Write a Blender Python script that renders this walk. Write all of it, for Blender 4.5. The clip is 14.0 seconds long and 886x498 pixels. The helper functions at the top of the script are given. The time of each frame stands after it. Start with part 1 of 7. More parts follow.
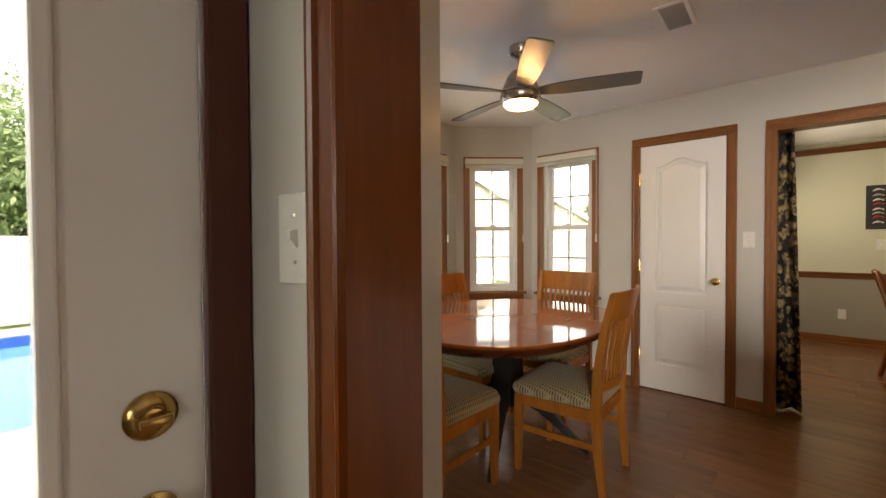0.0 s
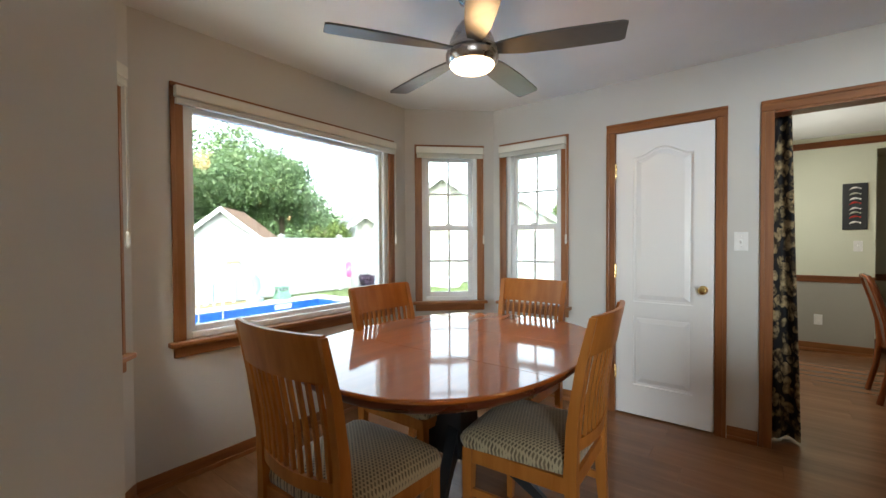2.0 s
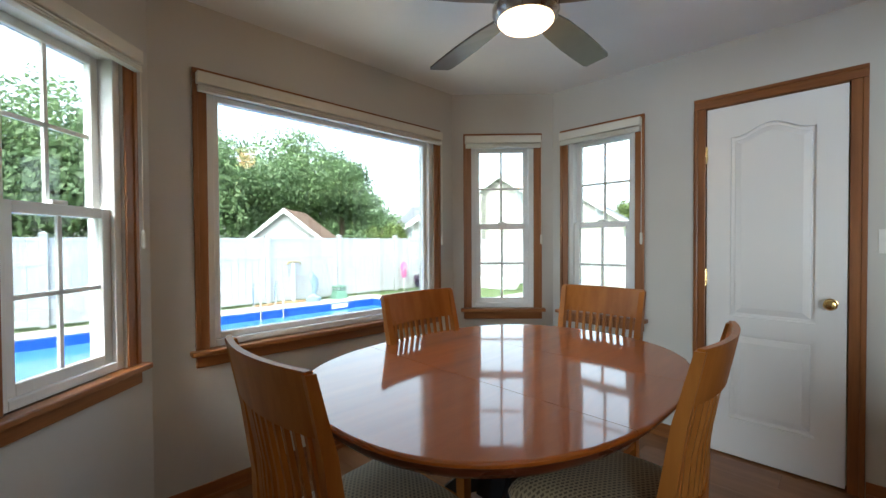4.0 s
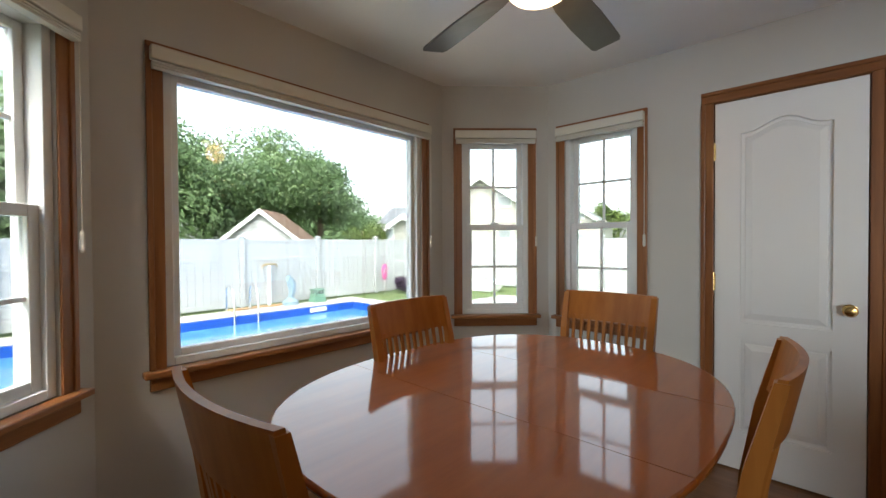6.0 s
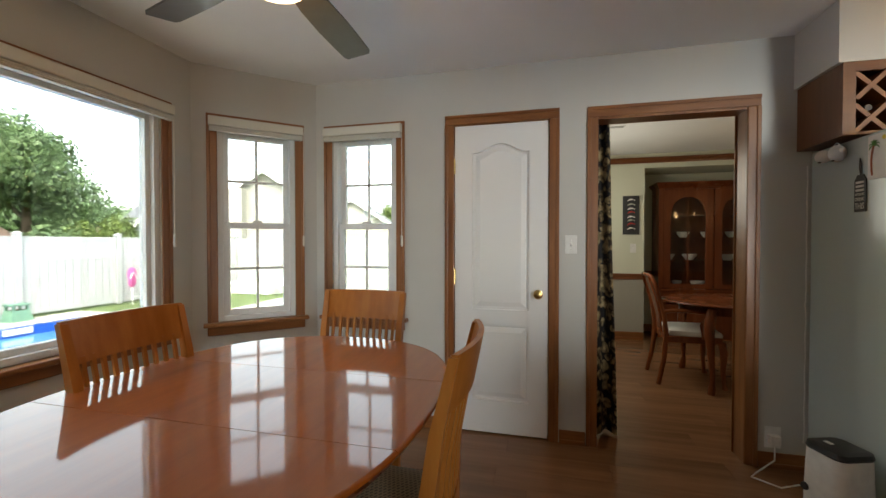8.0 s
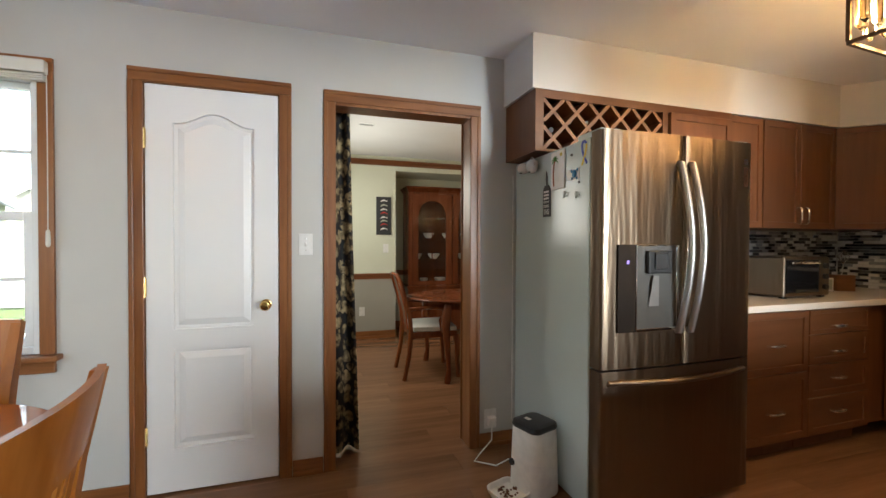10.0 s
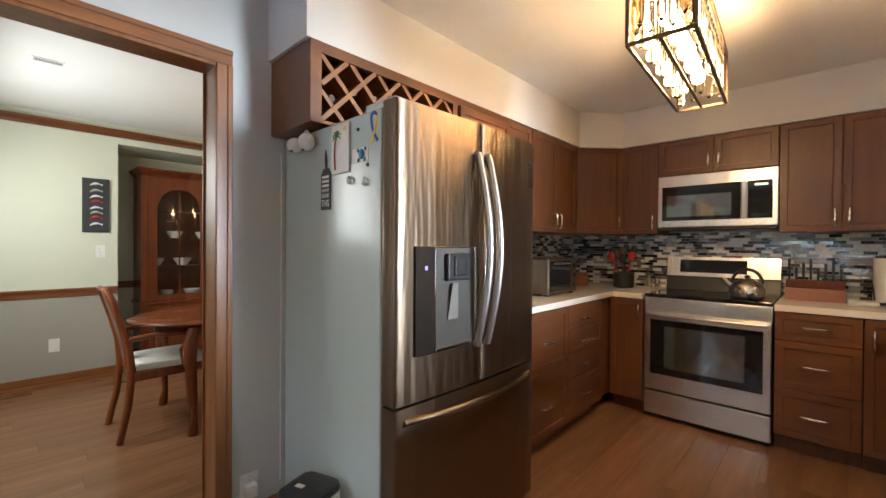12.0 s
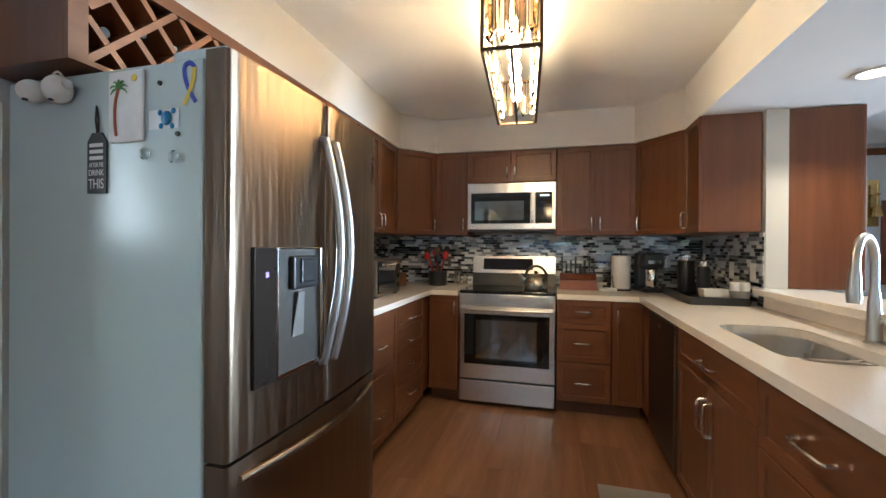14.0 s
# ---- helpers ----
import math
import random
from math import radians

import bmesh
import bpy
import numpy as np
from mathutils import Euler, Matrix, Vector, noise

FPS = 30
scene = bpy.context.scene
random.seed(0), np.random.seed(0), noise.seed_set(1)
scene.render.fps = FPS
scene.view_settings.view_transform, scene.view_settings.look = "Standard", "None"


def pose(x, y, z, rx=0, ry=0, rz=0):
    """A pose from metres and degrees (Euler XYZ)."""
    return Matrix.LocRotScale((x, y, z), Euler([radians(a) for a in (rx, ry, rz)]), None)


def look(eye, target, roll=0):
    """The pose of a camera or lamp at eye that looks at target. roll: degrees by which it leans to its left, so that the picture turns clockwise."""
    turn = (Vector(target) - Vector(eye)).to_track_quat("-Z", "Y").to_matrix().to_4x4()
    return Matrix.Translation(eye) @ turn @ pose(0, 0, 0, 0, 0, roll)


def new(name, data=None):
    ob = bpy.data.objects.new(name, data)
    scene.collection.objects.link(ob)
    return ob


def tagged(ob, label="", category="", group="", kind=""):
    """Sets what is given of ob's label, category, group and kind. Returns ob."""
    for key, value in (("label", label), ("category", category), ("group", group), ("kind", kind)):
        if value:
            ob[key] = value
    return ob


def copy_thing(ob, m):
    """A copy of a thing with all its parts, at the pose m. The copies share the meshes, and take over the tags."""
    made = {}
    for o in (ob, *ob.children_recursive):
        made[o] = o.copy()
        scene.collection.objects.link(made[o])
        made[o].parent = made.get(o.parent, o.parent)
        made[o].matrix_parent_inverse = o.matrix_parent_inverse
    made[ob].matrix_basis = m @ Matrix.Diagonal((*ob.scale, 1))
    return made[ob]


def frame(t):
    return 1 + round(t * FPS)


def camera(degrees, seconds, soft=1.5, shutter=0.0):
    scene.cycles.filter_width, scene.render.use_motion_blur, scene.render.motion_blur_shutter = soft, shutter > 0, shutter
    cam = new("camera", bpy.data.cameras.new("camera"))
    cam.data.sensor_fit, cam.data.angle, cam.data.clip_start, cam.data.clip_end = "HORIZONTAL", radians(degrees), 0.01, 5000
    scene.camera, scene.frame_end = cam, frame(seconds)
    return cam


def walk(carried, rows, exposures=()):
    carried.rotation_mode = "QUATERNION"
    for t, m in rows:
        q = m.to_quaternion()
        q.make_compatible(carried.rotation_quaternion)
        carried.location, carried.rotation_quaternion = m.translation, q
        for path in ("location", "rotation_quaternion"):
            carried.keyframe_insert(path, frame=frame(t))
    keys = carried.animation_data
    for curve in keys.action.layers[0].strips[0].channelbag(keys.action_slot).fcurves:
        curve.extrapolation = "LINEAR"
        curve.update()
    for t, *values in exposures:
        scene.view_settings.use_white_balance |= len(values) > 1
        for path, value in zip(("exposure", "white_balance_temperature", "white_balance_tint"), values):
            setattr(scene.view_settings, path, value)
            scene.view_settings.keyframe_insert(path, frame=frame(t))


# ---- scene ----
cam = camera(94.5, 14.0)
PATH = [
    (0, (-0.295, 2.247, 1.258), (-1.627, 3.738, 1.219), -0.3),
    (0.4, (-0.313, 2.362, 1.243), (-1.575, 3.913, 1.206), -0.3),
    (0.9, (-0.351, 2.525, 1.259), (-1.557, 4.12, 1.22), -0.3),
    (1.5, (-0.436, 2.679, 1.253), (-1.626, 4.287, 1.216), -0.3),
    (2, (-0.539, 2.805, 1.265), (-1.758, 4.39, 1.228), -0.3),
    (2.5, (-0.61, 2.885, 1.257), (-1.892, 4.42, 1.224), -0.4),
    (3, (-0.649, 2.941, 1.262), (-1.997, 4.418, 1.227), -0.3),
    (3.6, (-0.68, 3.054, 1.262), (-2.108, 4.454, 1.228), -0.3),
    (6, (-0.924, 3.221, 1.267), (-2.28, 4.69, 1.239), -0.3),
    (6.5, (-0.876, 3.265, 1.259), (-2.105, 4.842, 1.239), -0.2),
    (7, (-0.832, 3.272, 1.272), (-1.867, 4.983, 1.243), -0.3),
    (7.5, (-0.799, 3.275, 1.264), (-1.566, 5.122, 1.237), -0.2),
    (8, (-0.77, 3.284, 1.271), (-1.26, 5.222, 1.237), -0.0),
    (8.2, (-0.78, 3.287, 1.268), (-1.124, 5.257, 1.235), -0.1),
    (8.5, (-0.748, 3.307, 1.267), (-0.925, 5.299, 1.233), 0.0),
    (9, (-0.676, 3.384, 1.268), (-0.586, 5.382, 1.232), 0.1),
    (11.5, (-0.372, 3.982, 1.264), (0.884, 5.538, 1.248), 0.4),
    (12, (-0.277, 4.066, 1.263), (1.181, 5.436, 1.249), 0.4),
    (12.5, (-0.242, 4.176, 1.277), (1.4, 5.317, 1.261), 0.4),
    (13, (-0.228, 4.274, 1.28), (1.548, 5.195, 1.266), 0.5),
    (13.3, (-0.233, 4.31, 1.279), (1.604, 5.101, 1.269), 0.4),
    (13.5, (-0.234, 4.324, 1.275), (1.638, 5.028, 1.267), 0.3),
    (14, (-0.237, 4.34, 1.264), (1.695, 4.857, 1.257), 0.4),
]
walk(cam, [(t, look(eye, target, roll)) for t, eye, target, roll in PATH],
     [(0.0, 4.95, 8700, 14), (0.5, 5.4, 7500, 11), (1.0, 5.45, 7000, 9), (2.0, 5.2, 6400, 5), (3.5, 4.85, 6100, 3), (6.5, 4.5, 6700, 7),
      (8.0, 4.7, 7000, 6), (9.0, 5.2, 6700, 6), (11.5, 5.65, 6200, 8), (12.2, 5.9, 5800, 6), (13.0, 5.95, 5250, 2), (14.0, 5.85, 5050, 0)])

# ---- world, sun and lamps ----
world = bpy.data.worlds.new("sky")
scene.world = world
world.use_nodes = True
wt = world.node_tree
sky = wt.nodes.new("ShaderNodeTexSky")
sky.sky_type = "NISHITA"
sky.sun_disc = False
sky.sun_elevation, sky.sun_rotation = radians(52), radians(150)
sky.dust_density, sky.ozone_density = 4.0, 1.0
pale = wt.nodes.new("ShaderNodeHueSaturation")
pale.inputs["Saturation"].default_value = 0.45
pale.inputs["Value"].default_value = 1.0
wt.links.new(sky.outputs[0], pale.inputs["Color"])
wt.links.new(pale.outputs[0], wt.nodes["Background"].inputs[0])
wt.nodes["Background"].inputs[1].default_value = 0.15


def lamp(name, kind, energy, colour, m, size=0.1, size_y=None):
    data = bpy.data.lights.new(name, kind)
    data.energy, data.color = energy, colour
    if kind == "AREA":
        data.shape, data.size, data.size_y = "RECTANGLE", size, size_y or size
    elif kind == "SUN":
        data.angle = radians(size)
    else:
        data.shadow_soft_size = size
    ob = new(name, data)
    ob.matrix_world = m
    return ob


WARM = (1.0, 0.57, 0.25)
DAY = (0.86, 0.93, 1.0)
lamp("sun", "SUN", 0.22, (1.0, 0.96, 0.9), look((0, 0, 0), (-0.35, 0.55, -0.95)), 12)
lamp("fan_bulb", "POINT", 0.18, WARM, pose(-1.587, 4.395, 1.985), 0.07)
for lx in (1.45, 1.69, 1.93):
    lamp("pendant_bulb", "POINT", 0.108, WARM, pose(lx, 4.52, 2.10), 0.055)
lamp("dining_window_daylight", "AREA", 1.25, (1.0, 0.96, 0.88), look((-0.735, 7.75, 1.45), (1.5, 7.9, 0.7)), 1.5, 1.3)
# Added fill lamp, unseen; the den wall behind it has no window.
den_light = lamp("den_fill_daylight", "AREA", 3.7, DAY, look((2.7, -1.95, 1.5), (1.3, 4.5, 0.95)), 2.2, 1.5)
den_light.data.spread = radians(64)
downlight = lamp("recessed_bulb", "SPOT", 0.9, (1.0, 0.72, 0.45), pose(2.17, 2.87, 2.09), 0.05)
downlight.data.spot_size, downlight.data.spot_blend = radians(125), 0.6


# ---- materials ----
def shader(name, rough=0.5, metal=0.0):
    m = bpy.data.materials.new(name)
    m.use_nodes = True
    b = m.node_tree.nodes["Principled BSDF"]
    b.inputs["Roughness"].default_value, b.inputs["Metallic"].default_value = rough, metal
    return m, m.node_tree, b


def ramp(nt, a, b, p0=0.3, p1=0.7):
    r = nt.nodes.new("ShaderNodeValToRGB")
    r.color_ramp.elements[0].position, r.color_ramp.elements[1].position = p0, p1
    r.color_ramp.elements[0].color, r.color_ramp.elements[1].color = (*a, 1), (*b, 1)
    return r


def coords(nt, scale=(1, 1, 1), rot=(0, 0, 0)):
    tc, mp = nt.nodes.new("ShaderNodeTexCoord"), nt.nodes.new("ShaderNodeMapping")
    mp.inputs["Scale"].default_value, mp.inputs["Rotation"].default_value = scale, rot
    nt.links.new(tc.outputs["Object"], mp.inputs["Vector"])
    return mp.outputs[0]


def noise_node(nt, vec, scale, detail=4, rough=0.55):
    n = nt.nodes.new("ShaderNodeTexNoise")
    n.inputs["Scale"].default_value, n.inputs["Detail"].default_value, n.inputs["Roughness"].default_value = scale, detail, rough
    nt.links.new(vec, n.inputs["Vector"])
    return n.outputs["Fac"]


def mixed(nt, fac, a, b, kind="MIX"):
    n = nt.nodes.new("ShaderNodeMix")
    n.data_type, n.blend_type = "RGBA", kind
    ins = [n.inputs[0], n.inputs[6], n.inputs[7]]
    for sock, v in zip(ins, (fac, a, b)):
        if isinstance(v, (int, float)):
            sock.default_value = v
        elif isinstance(v, tuple):
            sock.default_value = (*v, 1)
        else:
            nt.links.new(v, sock)
    return n.outputs[2]


def bumped(nt, b, height, strength=0.2, dist=0.002):
    n = nt.nodes.new("ShaderNodeBump")
    n.inputs["Strength"].default_value, n.inputs["Distance"].default_value = strength, dist
    nt.links.new(height, n.inputs["Height"])
    nt.links.new(n.outputs[0], b.inputs["Normal"])


def rough_var(nt, b, fac, lo, hi):
    n = nt.nodes.new("ShaderNodeMapRange")
    n.inputs["To Min"].default_value, n.inputs["To Max"].default_value = lo, hi
    nt.links.new(fac, n.inputs["Value"])
    nt.links.new(n.outputs[0], b.inputs["Roughness"])


def painted(name, colour, rough=0.55, grain=180, bump=0.12, stain=0.06):
    m, nt, b = shader(name, rough)
    v = coords(nt)
    big, fine = noise_node(nt, v, 1.6, 3), noise_node(nt, v, grain, 2)
    c2 = tuple(x * (1 - stain) for x in colour)
    r = ramp(nt, c2, colour)
    nt.links.new(big, r.inputs[0])
    nt.links.new(r.outputs[0], b.inputs["Base Color"])
    bumped(nt, b, fine, bump, 0.001)
    rough_var(nt, b, big, rough - 0.05, rough + 0.06)
    return m


def wooden(name, dark, light, rough=0.4, axis="x", grain=26.0, random_piece=False, coat=0.0, spread=0.12):
    m, nt, b = shader(name, rough)
    s = {"x": (0.09, 1, 1), "y": (1, 0.09, 1), "z": (1, 1, 0.07)}[axis]
    v = coords(nt, s)
    g1, g2 = noise_node(nt, v, grain, 6, 0.62), noise_node(nt, v, grain * 0.16, 3)
    both = nt.nodes.new("ShaderNodeMath")
    both.operation = "MULTIPLY_ADD"
    both.inputs[1].default_value = 0.55
    nt.links.new(g1, both.inputs[0])
    half = nt.nodes.new("ShaderNodeMath")
    half.operation = "MULTIPLY"
    half.inputs[1].default_value = 0.45
    nt.links.new(g2, half.inputs[0])
    nt.links.new(half.outputs[0], both.inputs[2])
    r = ramp(nt, dark, light, 0.36, 0.64)
    nt.links.new(both.outputs[0], r.inputs[0])
    col = r.outputs[0]
    if random_piece:
        info = nt.nodes.new("ShaderNodeObjectInfo")
        hs = nt.nodes.new("ShaderNodeHueSaturation")
        mr = nt.nodes.new("ShaderNodeMapRange")
        mr.inputs["To Min"].default_value, mr.inputs["To Max"].default_value = 1 - spread, 1 + spread
        nt.links.new(info.outputs["Random"], mr.inputs["Value"])
        nt.links.new(mr.outputs[0], hs.inputs["Value"])
        nt.links.new(col, hs.inputs["Color"])
        col = hs.outputs[0]
    nt.links.new(col, b.inputs["Base Color"])
    b.inputs["Coat Weight"].default_value = coat
    b.inputs["Coat IOR"].default_value = 1.7 if coat == 1.0 else 1.5
    if coat:
        b.inputs["Specular IOR Level"].default_value = 0.15
    b.inputs["Coat Roughness"].default_value = 0.06 if coat == 1.0 else 0.27
    bumped(nt, b, g1, 0.04, 0.001)
    rough_var(nt, b, g2, rough - 0.06, rough + 0.08)
    return m


def metallic(name, colour, rough=0.25, brush=None, aniso=0.0):
    m, nt, b = shader(name, rough, 1.0)
    v = coords(nt, brush or (1, 1, 1))
    n = noise_node(nt, v, 120 if brush else 14, 3)
    r = ramp(nt, tuple(c * 0.9 for c in colour), colour)
    nt.links.new(n, r.inputs[0])
    nt.links.new(r.outputs[0], b.inputs["Base Color"])
    rough_var(nt, b, n, rough * 0.75, rough * 1.25)
    if aniso:
        b.inputs["Anisotropic"].default_value = aniso
        b.inputs["Anisotropic Rotation"].default_value = 0.25
        bumped(nt, b, noise_node(nt, coords(nt, (16, 16, 1.5), (0, radians(8), 0)), 1.0, 2), 0.5, 0.010)
    return m


def plain(name, colour, rough=0.5, metal=0.0):
    m, nt, b = shader(name, rough, metal)
    n = noise_node(nt, coords(nt), 22, 3)
    r = ramp(nt, tuple(c * 0.88 for c in colour), colour)
    nt.links.new(n, r.inputs[0])
    nt.links.new(r.outputs[0], b.inputs["Base Color"])
    rough_var(nt, b, n, max(0.02, rough - 0.05), rough + 0.05)
    return m


def glowing(name, colour, strength):
    m, nt, b = shader(name, 0.4)
    b.inputs["Base Color"].default_value = (*colour, 1)
    b.inputs["Emission Color"].default_value = (*colour, 1)
    b.inputs["Emission Strength"].default_value = strength
    return m


def glassy(name, colour=(1, 1, 1), rough=0.0):
    m, nt, b = shader(name, rough)
    b.inputs["Base Color"].default_value = (*colour, 1)
    b.inputs["Transmission Weight"].default_value = 1.0
    b.inputs["IOR"].default_value = 1.45
    return m


WALL = painted("wall_paint_greige", (0.56, 0.55, 0.515), 0.6)
DWALL_UP = painted("wall_paint_cream", (0.63, 0.64, 0.51), 0.6)
DWALL_LOW = painted("wall_paint_taupe", (0.36, 0.34, 0.29), 0.6)
CEIL = painted("ceiling_paint", (0.86, 0.86, 0.85), 0.75, 60, 0.25)
SOFFIT = painted("soffit_paint", (0.62, 0.595, 0.55), 0.6)
WHITE = painted("white_gloss_paint", (0.82, 0.82, 0.81), 0.32, 90, 0.05, 0.03)
VINYL = painted("white_vinyl", (0.74, 0.75, 0.74), 0.35, 200, 0.03, 0.03)
TRIM_Z = wooden("oak_trim_upright", (0.16, 0.054, 0.015), (0.30, 0.118, 0.036), 0.34, "z", 30)
TRIM_X = wooden("oak_trim_level", (0.16, 0.054, 0.015), (0.30, 0.118, 0.036), 0.34, "x", 30)
TRIM_Y = wooden("oak_trim_level_y", (0.16, 0.054, 0.015), (0.30, 0.118, 0.036), 0.34, "y", 30)
ENTRYWOOD = wooden("entry_dark_oak", (0.105, 0.023, 0.004), (0.235, 0.058, 0.010), 0.3, "z", 14, coat=0.7)
DARKTRIM = wooden("dark_stained_trim", (0.060, 0.012, 0.005), (0.11, 0.024, 0.009), 0.55, "z", 24)
CHERRY_Z = wooden("cherry_cabinet_wood", (0.105, 0.036, 0.012), (0.165, 0.062, 0.022), 0.36, "z", 18, True, spread=0.07)
CHERRY_X = wooden("cherry_cabinet_wood_level", (0.105, 0.036, 0.012), (0.165, 0.062, 0.022), 0.36, "x", 18, True, spread=0.07)
TABLEWOOD = wooden("table_cherry_lacquer", (0.26, 0.064, 0.006), (0.39, 0.104, 0.012), 0.5, "y", 16, coat=1.0)
TABLEEDGE = wooden("table_edge_dark", (0.075, 0.016, 0.006), (0.12, 0.028, 0.010), 0.28, "x", 20)
CHAIRWOOD = wooden("chair_honey_wood", (0.30, 0.100, 0.016), (0.45, 0.172, 0.036), 0.34, "z", 22, coat=0.2)
MAHOG = wooden("mahogany", (0.095, 0.024, 0.008), (0.19, 0.052, 0.018), 0.25, "z", 20, coat=0.3)
FLOORWOOD = wooden("floor_plank_wood", (0.165, 0.078, 0.037), (0.30, 0.150, 0.075), 0.24, "x", 11, True, coat=0.4, spread=0.11)
SUBFLOOR = plain("dark_joint", (0.05, 0.025, 0.014), 0.6)
# Darker and browner than bare steel: reflected floor and cabinets put into the colour.
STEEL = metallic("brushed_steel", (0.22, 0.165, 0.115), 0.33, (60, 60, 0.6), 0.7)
STEEL_H = metallic("brushed_steel_level", (0.74, 0.72, 0.69), 0.27, (60, 0.8, 60), 0.3)
CHROME = metallic("polished_chrome", (0.78, 0.77, 0.75), 0.12)
HANDLE = metallic("bright_nickel", (0.86, 0.83, 0.79), 0.2)
NICKEL = metallic("brushed_nickel", (0.50, 0.46, 0.41), 0.28)
SATIN = metallic("satin_steel", (0.50, 0.48, 0.45), 0.4)
BRASS = metallic("brass", (0.62, 0.42, 0.16), 0.22)
BRONZE = metallic("dark_bronze", (0.12, 0.085, 0.06), 0.4)
GREYSIDE = painted("fridge_side_grey", (0.53, 0.61, 0.60), 0.22, 260, 0.06, 0.04)
BLACK = plain("black_plastic", (0.018, 0.018, 0.019), 0.35)
IRON = plain("black_iron", (0.012, 0.012, 0.013), 0.42)
BLACKGLASS = plain("black_glass", (0.008, 0.008, 0.009), 0.05)
WHITEPLASTIC = plain("white_plastic", (0.78, 0.77, 0.74), 0.4)
BULBGLOW = glowing("bulb_glow", (1.0, 0.66, 0.32), 1.6)
DOMEGLOW = glowing("lit_frosted_dome", (1.0, 0.66, 0.36), 0.26)


def quartz():
    m, nt, b = shader("cream_quartz", 0.16)
    v = coords(nt)
    r = ramp(nt, (0.74, 0.67, 0.58), (0.82, 0.76, 0.67), 0.35, 0.65)
    nt.links.new(noise_node(nt, v, 160, 3), r.inputs[0])
    nt.links.new(mixed(nt, noise_node(nt, v, 5, 4), r.outputs[0], (0.71, 0.65, 0.57)), b.inputs["Base Color"])
    return m


QUARTZ = quartz()
LATTICE = wooden("lattice_wood", (0.14, 0.048, 0.014), (0.24, 0.092, 0.030), 0.42, "x", 26)
BOTTLE = plain("dark_bottle_glass", (0.012, 0.018, 0.010), 0.08)
FOIL = plain("pale_foil", (0.45, 0.48, 0.38), 0.35)


def pane_glass(name, clear):
    m, nt, b = shader(name, 0.0)
    nt.nodes.remove(b)
    tr, gl, mx = (nt.nodes.new(k) for k in ("ShaderNodeBsdfTransparent", "ShaderNodeBsdfGlossy", "ShaderNodeMixShader"))
    tr.inputs[0].default_value = (*clear, 1)
    gl.inputs["Roughness"].default_value = 0.02
    lw, gain = nt.nodes.new("ShaderNodeLayerWeight"), nt.nodes.new("ShaderNodeMapRange")
    lw.inputs[0].default_value = 0.22
    gain.inputs["To Min"].default_value, gain.inputs["To Max"].default_value = 0.015, 0.28
    nt.links.new(lw.outputs["Facing"], gain.inputs["Value"])
    nt.links.new(gain.outputs[0], mx.inputs[0])
    nt.links.new(tr.outputs[0], mx.inputs[1])
    nt.links.new(gl.outputs[0], mx.inputs[2])
    nt.links.new(mx.outputs[0], nt.nodes["Material Output"].inputs[0])
    return m


# Tint darkens the view outside in place of a lower exposure there.
PANE = pane_glass("window_pane_glass", (0.46, 0.475, 0.47))
CABINETPANE = pane_glass("cabinet_pane_glass", (0.9, 0.9, 0.88))


def seat_cloth():
    m, nt, b = shader("woven_seat_cloth", 0.85)
    v = coords(nt, (1, 1, 1), (0, 0, radians(38)))
    dash = nt.nodes.new("ShaderNodeTexBrick")
    dash.offset = 0.5
    for key, val in (("Scale", 1.0), ("Brick Width", 0.016), ("Row Height", 0.012), ("Mortar Size", 0.0032), ("Mortar Smooth", 0.35)):
        dash.inputs[key].default_value = val
    dash.inputs["Color1"].default_value, dash.inputs["Color2"].default_value = (0.035, 0.022, 0.010, 1), (0.13, 0.095, 0.05, 1)
    dash.inputs["Mortar"].default_value = (0.45, 0.36, 0.21, 1)
    nt.links.new(v, dash.inputs["Vector"])
    fibre = noise_node(nt, coords(nt), 420, 2)
    worn = mixed(nt, 0.30, dash.outputs["Color"], (0.21, 0.16, 0.09))
    nt.links.new(mixed(nt, 0.25, worn, fibre, "OVERLAY"), b.inputs["Base Color"])
    bumped(nt, b, dash.outputs["Fac"], 0.35, 0.002)
    b.inputs["Sheen Weight"].default_value = 0.25
    return m


SEAT = seat_cloth()


DWFRONT = metallic("dark_steel_front", (0.10, 0.085, 0.075), 0.38, (40, 40, 0.8))
CONTROL = plain("dark_mirror_panel", (0.055, 0.045, 0.038), 0.16, 0.5)
RECESS = plain("shaded_recess_grey", (0.105, 0.098, 0.088), 0.35, 0.3)
VIOLET = glowing("violet_indicator", (0.35, 0.25, 1.0), 0.012)
LCD = glowing("clock_display", (0.75, 0.9, 0.75), 0.02)
MESHGREY = plain("reflective_pane_grey", (0.26, 0.27, 0.265), 0.07, 0.9)
REDWOOD = plain("red_brown_wood", (0.24, 0.065, 0.035), 0.4)
SINKSTEEL = metallic("satin_sink_steel", (0.76, 0.73, 0.69), 0.3)
RED = plain("red_silicone", (0.5, 0.02, 0.015), 0.4)
PAPER = plain("matt_white", (0.80, 0.78, 0.74), 0.55)
GREYCER = plain("grey_ceramic", (0.20, 0.19, 0.18), 0.45)
RUG = painted("grey_rug", (0.33, 0.31, 0.28), 0.9, 90, 0.8, 0.4)
RUST = plain("rust_paint", (0.45, 0.12, 0.05), 0.5)
LEAFGREEN = plain("green_paint", (0.10, 0.28, 0.06), 0.5)
YELLOW = plain("yellow_paint", (0.75, 0.55, 0.05), 0.5)
SLATE = plain("slate_tag", (0.03, 0.032, 0.035), 0.5)
TURQ = plain("turquoise_enamel", (0.02, 0.20, 0.42), 0.3)
